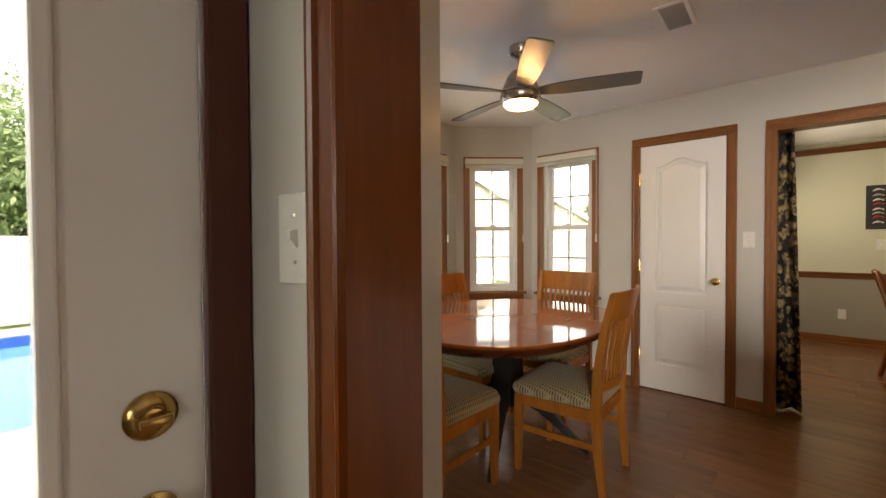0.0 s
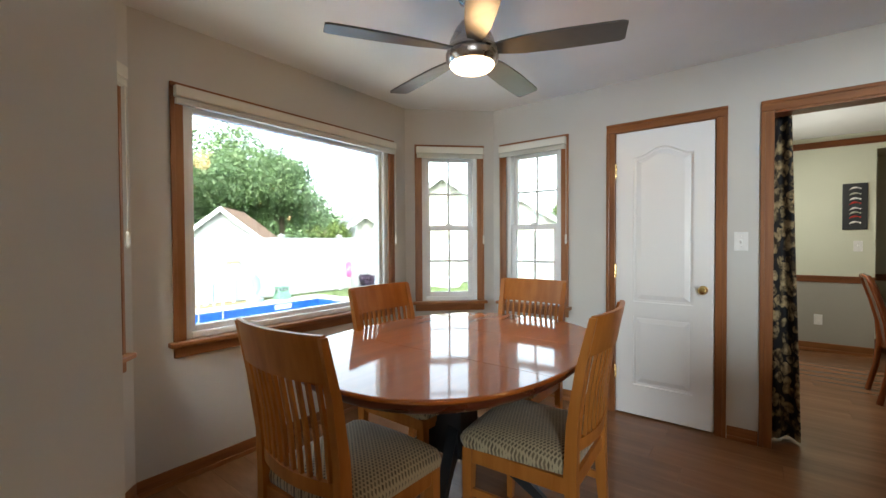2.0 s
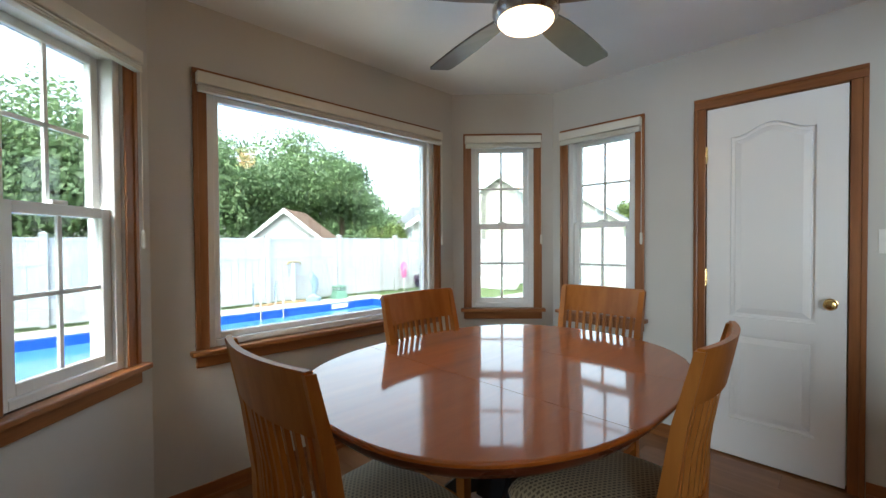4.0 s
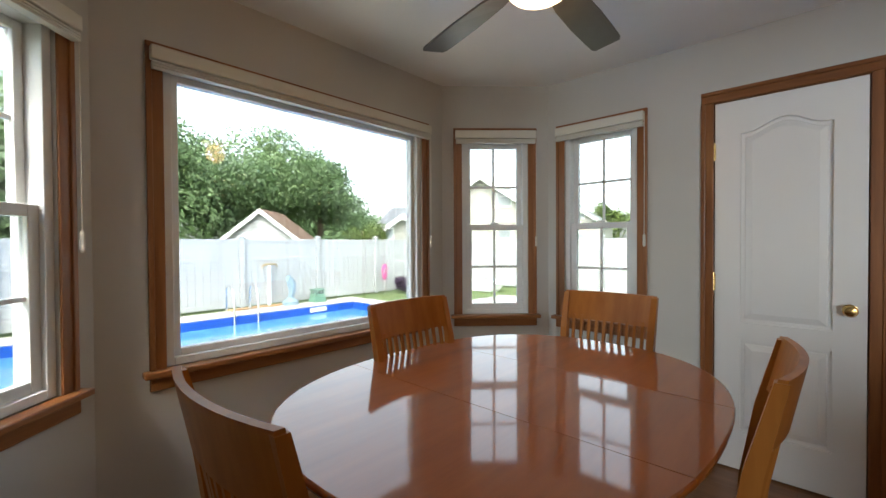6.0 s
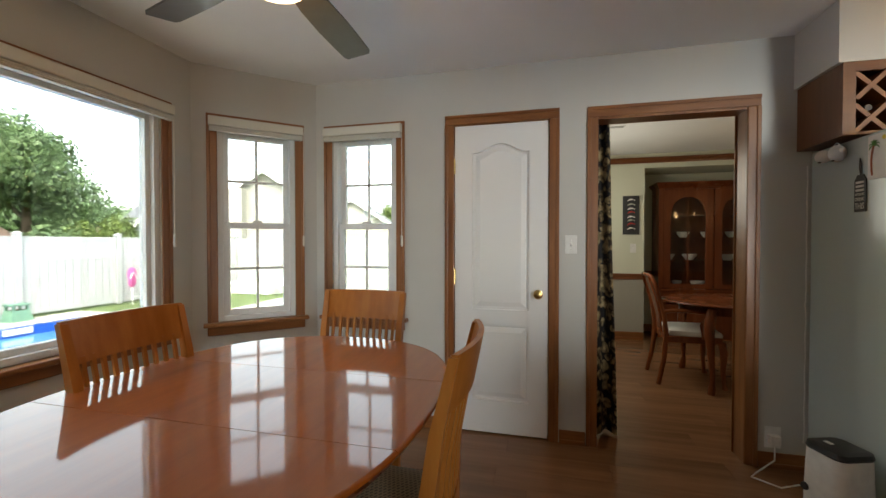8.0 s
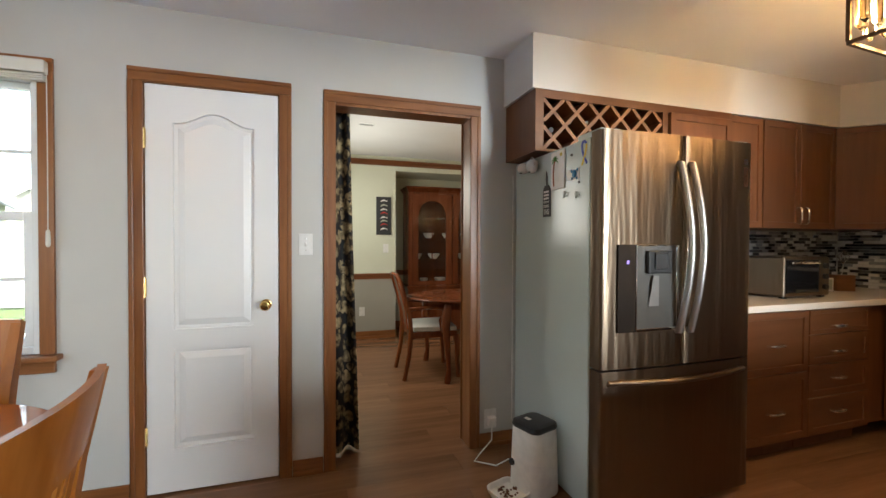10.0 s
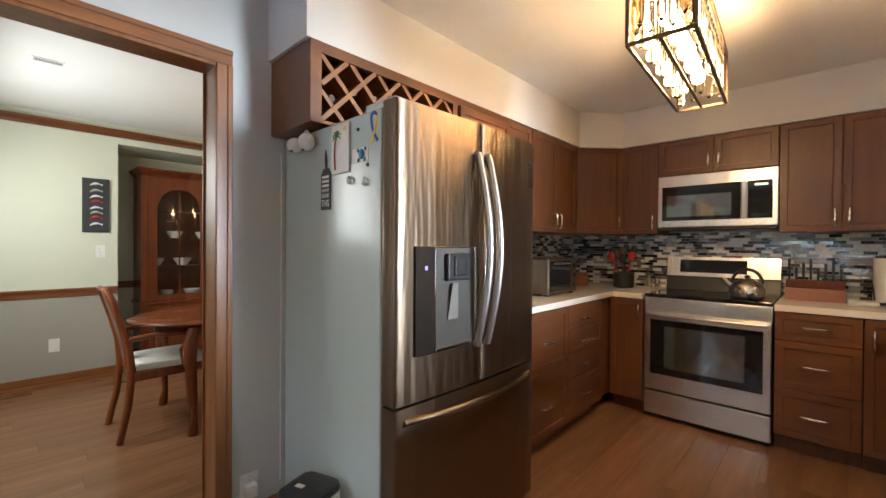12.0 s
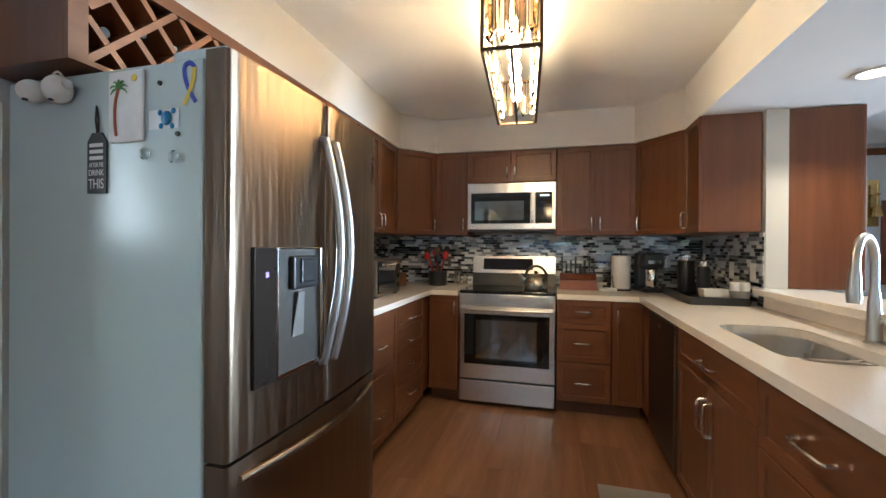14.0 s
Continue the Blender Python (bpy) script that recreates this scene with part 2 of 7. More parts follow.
RBLUE = plain("ribbon_blue", (0.05, 0.08, 0.45), 0.4)
KIBBLE = plain("brown_kibble", (0.13, 0.05, 0.02), 0.8)
PADDLE = plain("pale_grey_plastic", (0.22, 0.21, 0.20), 0.35)
VENTGREY = plain("vent_slat_grey", (0.5, 0.5, 0.5), 0.4)
CRYSTAL = glassy("amber_lit_glass", (1.0, 0.86, 0.64), 0.04)
CRYSTAL2 = glassy("clear_pebble_glass", (0.95, 0.97, 0.97), 0.05)
MAHOG_X = wooden("brown_stained_rail", (0.12, 0.038, 0.013), (0.22, 0.078, 0.028), 0.3, "x", 20)
MAHOGRED = wooden("mahogany_chair", (0.12, 0.032, 0.012), (0.25, 0.075, 0.026), 0.24, "z", 20, coat=0.3)
BROCADE = painted("white_brocade", (0.82, 0.80, 0.73), 0.8, 40, 0.5, 0.25)
CONCRETE = painted("pale_concrete", (0.46, 0.44, 0.40), 0.85, 20, 0.4, 0.2)
LINER = plain("blue_liner", (0.012, 0.075, 0.36), 0.3)
STATUE = plain("blue_grey_stone", (0.20, 0.28, 0.33), 0.7)
GREENBOX = plain("green_plastic", (0.12, 0.24, 0.17), 0.5)
MAGENTA = plain("magenta_paint", (0.45, 0.06, 0.22), 0.5)
HOSE = plain("tan_hose", (0.40, 0.24, 0.12), 0.6)
# White vinyl darkened evenly so bright daylight doesn't burn it out.
FENCEVINYL = painted("dimmed_white_vinyl", (0.39, 0.395, 0.395), 0.4, 60, 0.05, 0.12)
SIDING = painted("white_siding", (0.40, 0.40, 0.40), 0.6, 30, 0.2)
CREAMSIDE = painted("cream_siding", (0.36, 0.345, 0.31), 0.6, 30, 0.2, 0.1)
SHINGLE = painted("brown_shingle", (0.17, 0.10, 0.065), 0.9, 12, 0.6, 0.4)
GREYROOF = painted("grey_shingle", (0.16, 0.165, 0.18), 0.9, 12, 0.6, 0.3)
HOUSEPANE = plain("far_window_glass", (0.25, 0.28, 0.30), 0.1)
MIRROR = plain("mirror_silver", (0.85, 0.86, 0.86), 0.03, 1.0)
BARK = painted("brown_bark", (0.10, 0.07, 0.045), 0.9, 14, 0.8, 0.4)
GROUT = painted("pale_grout", (0.52, 0.51, 0.49), 0.8, 200, 0.2)


def leaf(name, a, b):
    m, nt, bs = shader(name, 0.6)
    geo = nt.nodes.new("ShaderNodeNewGeometry")
    r = ramp(nt, a, b, 0.1, 0.9)
    nt.links.new(geo.outputs["Random Per Island"], r.inputs[0])
    nt.links.new(mixed(nt, noise_node(nt, coords(nt), 0.8, 3), r.outputs[0], tuple(c * 0.7 for c in a)), bs.inputs["Base Color"])
    tl, mx = nt.nodes.new("ShaderNodeBsdfTranslucent"), nt.nodes.new("ShaderNodeMixShader")
    nt.links.new(r.outputs[0], tl.inputs[0])
    mx.inputs[0].default_value = 0.45
    nt.links.new(bs.outputs[0], mx.inputs[1])
    nt.links.new(tl.outputs[0], mx.inputs[2])
    nt.links.new(mx.outputs[0], nt.nodes["Material Output"].inputs[0])
    return m


LEAF = leaf("leaf_green", (0.12, 0.20, 0.085), (0.22, 0.31, 0.145))
LEAF2 = leaf("leaf_light_green", (0.145, 0.23, 0.095), (0.26, 0.35, 0.155))
LEAF3 = leaf("leaf_yellow_green", (0.09, 0.15, 0.03), (0.24, 0.29, 0.08))
PURPLE = leaf("leaf_purple", (0.05, 0.025, 0.06), (0.12, 0.07, 0.13))


def grassy():
    m, nt, b = shader("lawn", 0.9)
    v = coords(nt)
    r = ramp(nt, (0.06, 0.11, 0.025), (0.13, 0.19, 0.05))
    nt.links.new(noise_node(nt, v, 40, 5), r.inputs[0])
    nt.links.new(mixed(nt, noise_node(nt, v, 0.5, 3), r.outputs[0], (0.11, 0.14, 0.05)), b.inputs["Base Color"])
    bumped(nt, b, noise_node(nt, v, 90, 3), 0.8, 0.03)
    return m


GRASS = grassy()


def watery():
    m, nt, b = shader("pool_water", 0.03)
    b.inputs["Base Color"].default_value = (0.06, 0.19, 0.44, 1)
    b.inputs["IOR"].default_value = 1.33
    bumped(nt, b, noise_node(nt, coords(nt, (1, 1, 1)), 1.6, 3), 0.05, 0.02)
    return m


WATER = watery()


def floral():
    m, nt, b = shader("floral_curtain_cloth", 0.85)
    v = coords(nt)
    warp = mixed(nt, 0.10, v, noise_col(nt, v, 7))
    vo = nt.nodes.new("ShaderNodeTexVoronoi")
    vo.inputs["Scale"].default_value = 17
    nt.links.new(warp, vo.inputs["Vector"])
    petals = ramp(nt, (1, 1, 1), (0, 0, 0), 0.50, 0.58)
    nt.links.new(vo.outputs["Distance"], petals.inputs[0])
    hue = ramp(nt, (0.030, 0.018, 0.009), (0.46, 0.34, 0.18), 0.40, 0.64)
    nt.links.new(noise_node(nt, v, 24, 4), hue.inputs[0])
    vines = ramp(nt, (0.010, 0.009, 0.010), (0.07, 0.05, 0.025), 0.55, 0.62)
    nt.links.new(noise_node(nt, v, 16, 3), vines.inputs[0])
    nt.links.new(mixed(nt, petals.outputs[0], vines.outputs[0], hue.outputs[0]), b.inputs["Base Color"])
    return m


def noise_col(nt, vec, scale):
    n = nt.nodes.new("ShaderNodeTexNoise")
    n.inputs["Scale"].default_value = scale
    nt.links.new(vec, n.inputs["Vector"])
    return n.outputs["Color"]


CURTAIN = floral()


def tile_mat(name, colour, rough, metal=0.0):
    m, nt, b = shader(name, rough, metal)
    n = noise_node(nt, coords(nt), 60, 3)
    r = ramp(nt, tuple(c * 0.75 for c in colour), colour)
    nt.links.new(n, r.inputs[0])
    nt.links.new(r.outputs[0], b.inputs["Base Color"])
    return m


TILES = [tile_mat("tile_black", (0.015, 0.015, 0.017), 0.08), tile_mat("tile_white", (0.78, 0.78, 0.76), 0.15), tile_mat("tile_grey", (0.34, 0.35, 0.36), 0.1),
         tile_mat("tile_dark_grey", (0.10, 0.105, 0.11), 0.08), tile_mat("tile_silver", (0.50, 0.50, 0.49), 0.2, 0.7)]

# ---- mesh helpers ----
def box(bm, x0, x1, y0, y1, z0, z1, bevel=0.0):
    m = Matrix.LocRotScale(((x0 + x1) / 2, (y0 + y1) / 2, (z0 + z1) / 2), None, (abs(x1 - x0), abs(y1 - y0), abs(z1 - z0)))
    vs = bmesh.ops.create_cube(bm, size=1, matrix=m)["verts"]
    if bevel:
        es = list({e for v in vs for e in v.link_edges})
        bmesh.ops.bevel(bm, geom=es, offset=bevel, segments=2, affect="EDGES", profile=0.5)


def prism(bm, pts, z0, z1):
    """Upright prism over a plan outline, given anticlockwise."""
    lo, hi = [bm.verts.new((x, y, z0)) for x, y in pts], [bm.verts.new((x, y, z1)) for x, y in pts]
    n = len(pts)
    bm.faces.new(hi)
    bm.faces.new(lo[::-1])
    for i in range(n):
        bm.faces.new((lo[i], lo[(i + 1) % n], hi[(i + 1) % n], hi[i]))


def loft(bm, rings, close=True):
    """Skin over rings of points, with capped ends."""
    rows = [[bm.verts.new(p) for p in ring] for ring in rings]
    n = len(rows[0])
    for a, b in zip(rows, rows[1:]):
        for i in range(n):
            bm.faces.new((a[i], a[(i + 1) % n], b[(i + 1) % n], b[i]))
    if close:
        bm.faces.new(rows[0][::-1])
        bm.faces.new(rows[-1])


def rect_ring(c, w, d):
    x, y, z = c
    return [(x - w / 2, y - d / 2, z), (x + w / 2, y - d / 2, z), (x + w / 2, y + d / 2, z), (x - w / 2, y + d / 2, z)]


def lathe(bm, profile, n=24, cx=0.0, cy=0.0):
    loft(bm, [[(cx + r * math.cos(2 * math.pi * i / n), cy + r * math.sin(2 * math.pi * i / n), z) for i in range(n)] for r, z in profile])


def tube(bm, pts, r, n=8):
    pts = [Vector(p) for p in pts]
    rings, up = [], None
    for i, p in enumerate(pts):
        d = (pts[min(i + 1, len(pts) - 1)] - pts[max(i - 1, 0)]).normalized()
        if up is None:
            up = d.orthogonal().normalized()
        up = (up - d * up.dot(d)).normalized()
        side = d.cross(up)
        rr = r[i] if isinstance(r, (list, tuple)) else r
        rings.append([p + (up * math.cos(2 * math.pi * k / n) + side * math.sin(2 * math.pi * k / n)) * rr for k in range(n)])
    loft(bm, rings)


def ball(bm, c, r, sx=1, sy=1, sz=1, n=14):
    m = Matrix.Translation(c) @ Matrix.Diagonal((sx, sy, sz, 1))
    bmesh.ops.create_uvsphere(bm, u_segments=n, v_segments=n // 2 + 1, radius=r, matrix=m)


def arc(p0, p1, p2, n=10):
    """Points on the quadratic curve from p0 by p1 to p2."""
    a, b, c = Vector(p0), Vector(p1), Vector(p2)
    return [a * (1 - t) ** 2 + b * 2 * t * (1 - t) + c * t * t for t in [i / n for i in range(n + 1)]]


def mesh_of(bm, name, material, smooth=False):
    bmesh.ops.recalc_face_normals(bm, faces=bm.faces)
    me = bpy.data.meshes.new(name)
    bm.to_mesh(me)
    bm.free()
    me.materials.append(material)
    if smooth:
        for p in me.polygons:
            p.use_smooth = True
        me.set_sharp_from_angle(angle=radians(38))
    return me


def part(name, bm, material, parent, label="", smooth=False):
    ob = new(name, mesh_of(bm, name, material, smooth))
    ob.parent = parent
    if label:
        ob["label"] = label
    return ob


def thing(name, m, label, category, group="", kind=""):
    ob = new(name)
    ob.empty_display_size = 0.1
    ob.matrix_world = m
    return tagged(ob, label, category, group, kind)


def solid(name, bm, material, label="", category="", group="", kind="", m=None, smooth=False):
    ob = new(name, mesh_of(bm, name, material, smooth))
    if m is not None:
        ob.matrix_world = m
    return tagged(ob, label, category, group, kind)


def B():
    return bmesh.new()


def boxpart(name, dims, material, parent, label="", bevel=0.0):
    bm = B()
    box(bm, *dims, bevel)
    return part(name, bm, material, parent, label)


def along(p0, p1):
    """Matrix with x from p0 to p1 along a wall's inner face and y out of the room."""
    a, b = Vector((*p0, 0)), Vector((*p1, 0))
    x = (b - a).normalized()
    y = Vector((0, 0, 1)).cross(x)
    m = Matrix((x, y, (0, 0, 1))).transposed().to_4x4()
    m.translation = a
    return m, (b - a).length


# ---- large structure ----
H = 2.41
LOW = 2.11


def wall(name, p0, p1, label, openings=(), thick=0.13, z0=0.0, z1=H, material=WALL, e0=0.06, e1=0.06):
    m, length = along(p0, p1)
    bm = B()
    cuts = sorted({-e0, length + e1, *[v for o in openings for v in o[:2]]})
    for a, b in zip(cuts, cuts[1:]):
        holes = sorted((o[2], o[3]) for o in openings if o[0] <= a + 1e-6 and o[1] >= b - 1e-6)
        z = z0
        for ha, hb in holes:
            if ha > z + 1e-4:
                box(bm, a, b, 0, thick, z, ha)
            z = hb
        if z1 > z + 1e-4:
            box(bm, a, b, 0, thick, z, z1)
    bmesh.ops.remove_doubles(bm, verts=bm.verts, dist=1e-5)
    return solid(name, bm, material, label, "wall", kind="structure", m=m)


NW0, NW1 = (-2.96, 5.42), (-2.40, 5.965)
SW0, SW1 = (-2.40, 2.90), (-2.96, 3.46)
P, Q, R = (-0.875, 2.89), (-0.683, 2.638), (-0.71, 2.536)
YN = 5.965
WIN = (0.145, 0.63, 0.745, 2.04)
wall("wall_north", (-2.40, YN), (3.68, YN), "greige painted wall with pantry door and dining opening",
     [(0.13, 0.62, 0.745, 2.04), (1.015, 1.66, -0.01, 2.06), (1.92, 2.745, -0.01, 2.045)])
wall("wall_northwest", NW0, NW1, "greige angled bay wall with a narrow window", [WIN])
wall("wall_west", SW1, NW0, "greige bay wall with the large picture window", [(0.235, 1.75, 0.745, 2.04)])
wall("wall_southwest", SW0, SW1, "greige angled bay wall with a narrow window", [(0.163, 0.648, 0.745, 2.04)])
wall("wall_south_nook", P, SW0, "greige painted wall of the breakfast nook", e0=0.0)
wall("wall_east", (3.68, YN), (3.68, 3.10), "greige painted kitchen wall behind the range")
wall("wall_south_kitchen", (3.68, 3.10), (2.65, 3.10), "greige painted kitchen wall stub beside the pass-through", thick=0.115, e1=0.0)
wall("wall_south_half", (2.65, 3.10), (0.42, 3.10), "low greige half wall behind the sink counter", thick=0.115, z1=0.99, e0=-0.001, e1=0.0)

bm = B()
prism(bm, [P, (-0.95, 2.885), (-0.95, 2.70), (-0.91, 2.506), (-0.757, 2.522), (-0.724, 2.540), (-0.697, 2.641)][::-1], 0, H)
solid("wall_corner_stub", bm, WALL, "greige painted wall end beside the cased opening", "wall", kind="structure")
bm = B()
du = Vector((0.62, -0.785)).normalized()
for s0, s1, za, zb in ((0.0, 0.98, 2.06, H), (0.98, 1.30, 0.0, H)):
    a, b = Vector(Q) + du * s0, Vector(Q) + du * s1
    nrm = Vector((-0.64, -0.77)) * 0.10
    prism(bm, [a, b, b + nrm, a + nrm][::-1], za, zb)
solid("wall_opening_header", bm, WALL, "greige wall over and beside the cased opening", "wall", kind="structure")

wall("wall_den_west", (-0.93, -2.0), (-0.93, 2.72), "greige den wall with the glazed back door", [(3.58, 4.485, -0.01, 2.06)], e0=0, e1=0)
wall("wall_den_south", (5.2, -2.0), (-0.93, -2.0), "greige den wall")
wall("wall_den_east", (5.2, 3.0), (5.2, -2.0), "greige den wall")
wall("wall_den_north", (3.68, 2.985), (5.2, 2.985), "greige den wall")

# dining room
YD = 9.054
wall("wall_dining_north", (-0.75, YD), (0.453, YD), "cream dining room wall above the chair rail", z0=0.80, material=DWALL_UP, thick=0.62, e1=0)
wall("wall_dining_north_low", (-0.75, YD), (0.453, YD), "taupe dining room wall below the chair rail", z1=0.80, material=DWALL_LOW, thick=0.62, e1=0)
wall("wall_dining_recess", (0.453, 9.66), (3.3, 9.66), "cream wall of the china cabinet recess", material=DWALL_UP)
wall("wall_dining_header", (0.453, YD), (3.3, YD), "cream wall above the recess", z0=2.224, material=DWALL_UP, thick=0.6, e0=0, e1=0)
wall("wall_dining_east", (3.3, 9.66), (3.3, 6.10), "cream dining room wall", material=DWALL_UP)
wall("wall_dining_west", (-0.75, 6.10), (-0.75, 9.66), "cream dining room wall", material=DWALL_UP)

PLAN = [(-3.1, 3.4), (-2.45, 2.77), (-1.06, 2.77), (-1.06, -2.15), (5.35, -2.15), (5.35, 3.12), (3.82, 3.12), (3.82, 6.12), (3.45, 6.12), (3.45, 9.82), (-0.9, 9.82), (-0.9, 6.12), (-2.46, 6.12), (-3.1, 5.48)]
bm = B()
prism(bm, PLAN, H, H + 0.12)
solid("ceiling", bm, CEIL, "white textured flat ceiling", "ceiling", kind="structure")
bm = B()
prism(bm, [(0.3, 2.42), (5.2, 2.42), (5.2, 2.98), (2.984, 2.98), (2.984, 3.445), (0.3, 3.445)], LOW, H - 0.002)
solid("ceiling_lowered", bm, CEIL, "white lowered ceiling over the sink counter", "ceiling", kind="structure")
bm = B()
SOF = [(0.551, YN), (0.551, 5.607), (3.04, 5.607), (3.32, 5.345), (3.32, 3.715), (2.985, 3.445), (2.985, 3.10), (3.68, 3.10), (3.68, YN)]
prism(bm, SOF, LOW, H - 0.001)
solid("ceiling_soffit", bm, SOFFIT, "painted soffit above the wall cabinets", "soffit", kind="structure")
bm = B()
prism(bm, PLAN, -0.46, -0.012)
solid("floor_base", bm, SUBFLOOR, "sub floor under the planks", "floor", kind="structure")


def casing(name, p0, p1, x0, x1, z0, z1, width=0.062, proud=0.018, parent=None, sides=(1, 1, 1)):
    """Wood casing round an opening: two uprights and a head with a stepped profile."""
    m, _ = along(p0, p1)
    root = thing(name, m, "oak-stained wooden casing round the opening", "trim", kind="structure")
    for on, (a, b) in zip(sides[:2], ((x0 - width, x0), (x1, x1 + width))):
        if on:
            bm = B()
            box(bm, a, b, -proud * 0.6, -0.001, z0, z1 - 0.001, 0.003)
            o = (a, a + width * 0.35) if a < x0 else (b - width * 0.35, b)
            box(bm, *o, -proud, -0.002, z0, z1 - 0.001, 0.004)
            part("upright", bm, TRIM_Z, root)
    if sides[2]:
        bm = B()
        box(bm, x0 - width, x1 + width, -proud * 0.6, -0.001, z1, z1 + width, 0.003)
        box(bm, x0 - width, x1 + width, -proud, -0.002, z1 + width * 0.65, z1 + width, 0.004)
        part("head", bm, TRIM_X, root)
    return root


def sash(parent, name, x0, x1, y0, y1, z0, z1, rail=0.04, grid=True):
    bm = B()
    for d in ((x0, x0 + rail, z0, z1), (x1 - rail, x1, z0, z1), (x0 + rail, x1 - rail, z0, z0 + rail), (x0 + rail, x1 - rail, z1 - rail, z1)):
        box(bm, d[0], d[1], y0, y1, d[2], d[3], 0.003)
    s = part(name, bm, VINYL, parent, "white vinyl sash")
    ym = (y0 + y1) / 2
    bm = B()
    box(bm, x0 + rail - 0.004, x1 - rail + 0.004, ym - 0.002, ym + 0.002, z0 + rail - 0.004, z1 - rail + 0.004)
    g = part("pane", bm, PANE, s, "window glass tinted to dim the outdoors")
    g.visible_shadow = False
    if grid:
        for d in (((x0 + x1) / 2 - 0.008, (x0 + x1) / 2 + 0.008, z0 + rail, z1 - rail), (x0 + rail, x1 - rail, (z0 + z1) / 2 - 0.008, (z0 + z1) / 2 + 0.008)):
            bm = B()
            box(bm, d[0], d[1], ym - 0.007, ym + 0.007, d[2], d[3], 0.002)
            part("glazing_bar", bm, VINYL, s)


def window(name, p0, p1, x0, x1, z0, z1, label, double=True):
    m, _ = along(p0, p1)
    w = thing(name, m, label, "window", kind="structure")
    f = 0.034
    bm = B()
    for d in ((x0, x0 + f, z0, z1), (x1 - f, x1, z0, z1), (x0 + f, x1 - f, z0, z0 + f), (x0 + f, x1 - f, z1 - f, z1)):
        box(bm, d[0], d[1], 0.012, 0.125, d[2], d[3], 0.003)
    part("window_frame", bm, VINYL, w, "white vinyl window frame")
    if double:
        mid = (z0 + z1) / 2 - 0.01
        sash(w, "lower_sash", x0 + f, x1 - f, 0.03, 0.062, z0 + f, mid + 0.02)
        sash(w, "upper_sash", x0 + f, x1 - f, 0.072, 0.104, mid - 0.02, z1 - f, 0.034)
        boxpart("latch", ((x0 + x1) / 2 - 0.03, (x0 + x1) / 2 + 0.03, 0.034, 0.06, mid + 0.02, mid + 0.036), VINYL, w, "white sash lock", 0.004)
    else:
        sash(w, "fixed_sash", x0 + f, x1 - f, 0.04, 0.09, z0 + f, z1 - f, 0.03, False)
    c = casing(name + "_casing", p0, p1, x0, x1, z0, z1)
    bm = B()
    box(bm, x0 - 0.085, x1 + 0.085, -0.052, 0.03, z0 - 0.026, z0, 0.006)
    part("sill", bm, TRIM_X, c, "oak-stained window stool")
    bm = B()
    box(bm, x0 - 0.062, x1 + 0.062, -0.02, -0.001, z0 - 0.085, z0 - 0.027, 0.005)
    part("apron", bm, TRIM_X, c, "oak-stained apron under the stool")
    # roller shade
    r = thing(name.replace("window", "roller_shade"), m, "rolled-up cream cellular shade under the window head", "shade", "window shades")
    bm = B()
    box(bm, x0 - 0.05, x1 + 0.05, -0.058, -0.019, z1 - 0.02, z1 + 0.038, 0.006)
    part("headrail", bm, SHADE, r)
    bm = B()
    for k in range(3):
        box(bm, x0 - 0.045, x1 + 0.045, -0.055, -0.021, z1 - 0.034 - 0.010 * k, z1 - 0.026 - 0.010 * k, 0.003)
    part("stacked_cloth", bm, SHADE, r)
    bm = B()
    tube(bm, [(x1 + 0.052, -0.04, z1), (x1 + 0.053, -0.04, z1 - 0.35), (x1 + 0.052, -0.04, z1 - 0.72)], 0.0022, 6)
    part("pull_cord", bm, SHADE, r)
    bm = B()
    lathe(bm, [(0.003, z1 - 0.72), (0.008, z1 - 0.73), (0.009, z1 - 0.79), (0.004, z1 - 0.80)], 10, x1 + 0.052, -0.04)
    part("cord_weight", bm, SHADE, r, "cream cord weight")
    return w


SHADE = painted("cream_shade_cloth", (0.72, 0.70, 0.62), 0.7, 400, 0.2)
window("window_1", SW0, SW1, 0.163, 0.648, 0.745, 2.04, "white double-hung window with oak casing facing the pool")
window("window_2", SW1, NW0, 0.235, 1.75, 0.745, 2.04, "large fixed picture window with oak casing", False)
window("window_3", NW0, NW1, *WIN, "white double-hung window with oak casing and grilles")
window("window_4", (-2.40, YN), (3.68, YN), 0.13, 0.62, 0.745, 2.04, "white double-hung window with oak casing beside the pantry door")

# pantry door
casing("door_casing", (-2.40, YN), (3.68, YN), 1.03, 1.645, 0.0, 2.048, 0.062)
casing("opening_casing", (-2.40, YN), (3.68, YN), 1.935, 2.73, 0.0, 2.036, 0.064)
casing("opening_casing_dining", (0.335, 6.095), (-0.48, 6.095), 0.015, 0.80, 0.0, 2.036, 0.064)
bm = B()
box(bm, -0.479, -0.464, YN - 0.001, 6.096, 0, 2.03)
box(bm, 0.329, 0.344, YN - 0.001, 6.096, 0, 2.03)
box(bm, -0.464, 0.329, YN - 0.001, 6.096, 2.022, 2.044)
solid("opening_jamb", bm, TRIM_Z, "oak-stained jamb lining the dining opening", "trim", kind="structure")
bm = B()
box(bm, -1.384, -1.371, YN + 0.0, 6.09, 0, 2.048)
box(bm, -0.757, -0.744, YN + 0.0, 6.09, 0, 2.048)
box(bm, -1.371, -0.757, YN + 0.0, 6.09, 2.044, 2.058)
solid("door_jamb", bm, TRIM_Z, "oak-stained jamb of the pantry door", "trim", kind="structure")
bm = B()
box(bm, -1.5, -0.78, 6.10, 6.14, 0, 2.2)
solid("pantry_back", bm, WALL, "plain pantry partition behind the door", "wall", kind="structure")


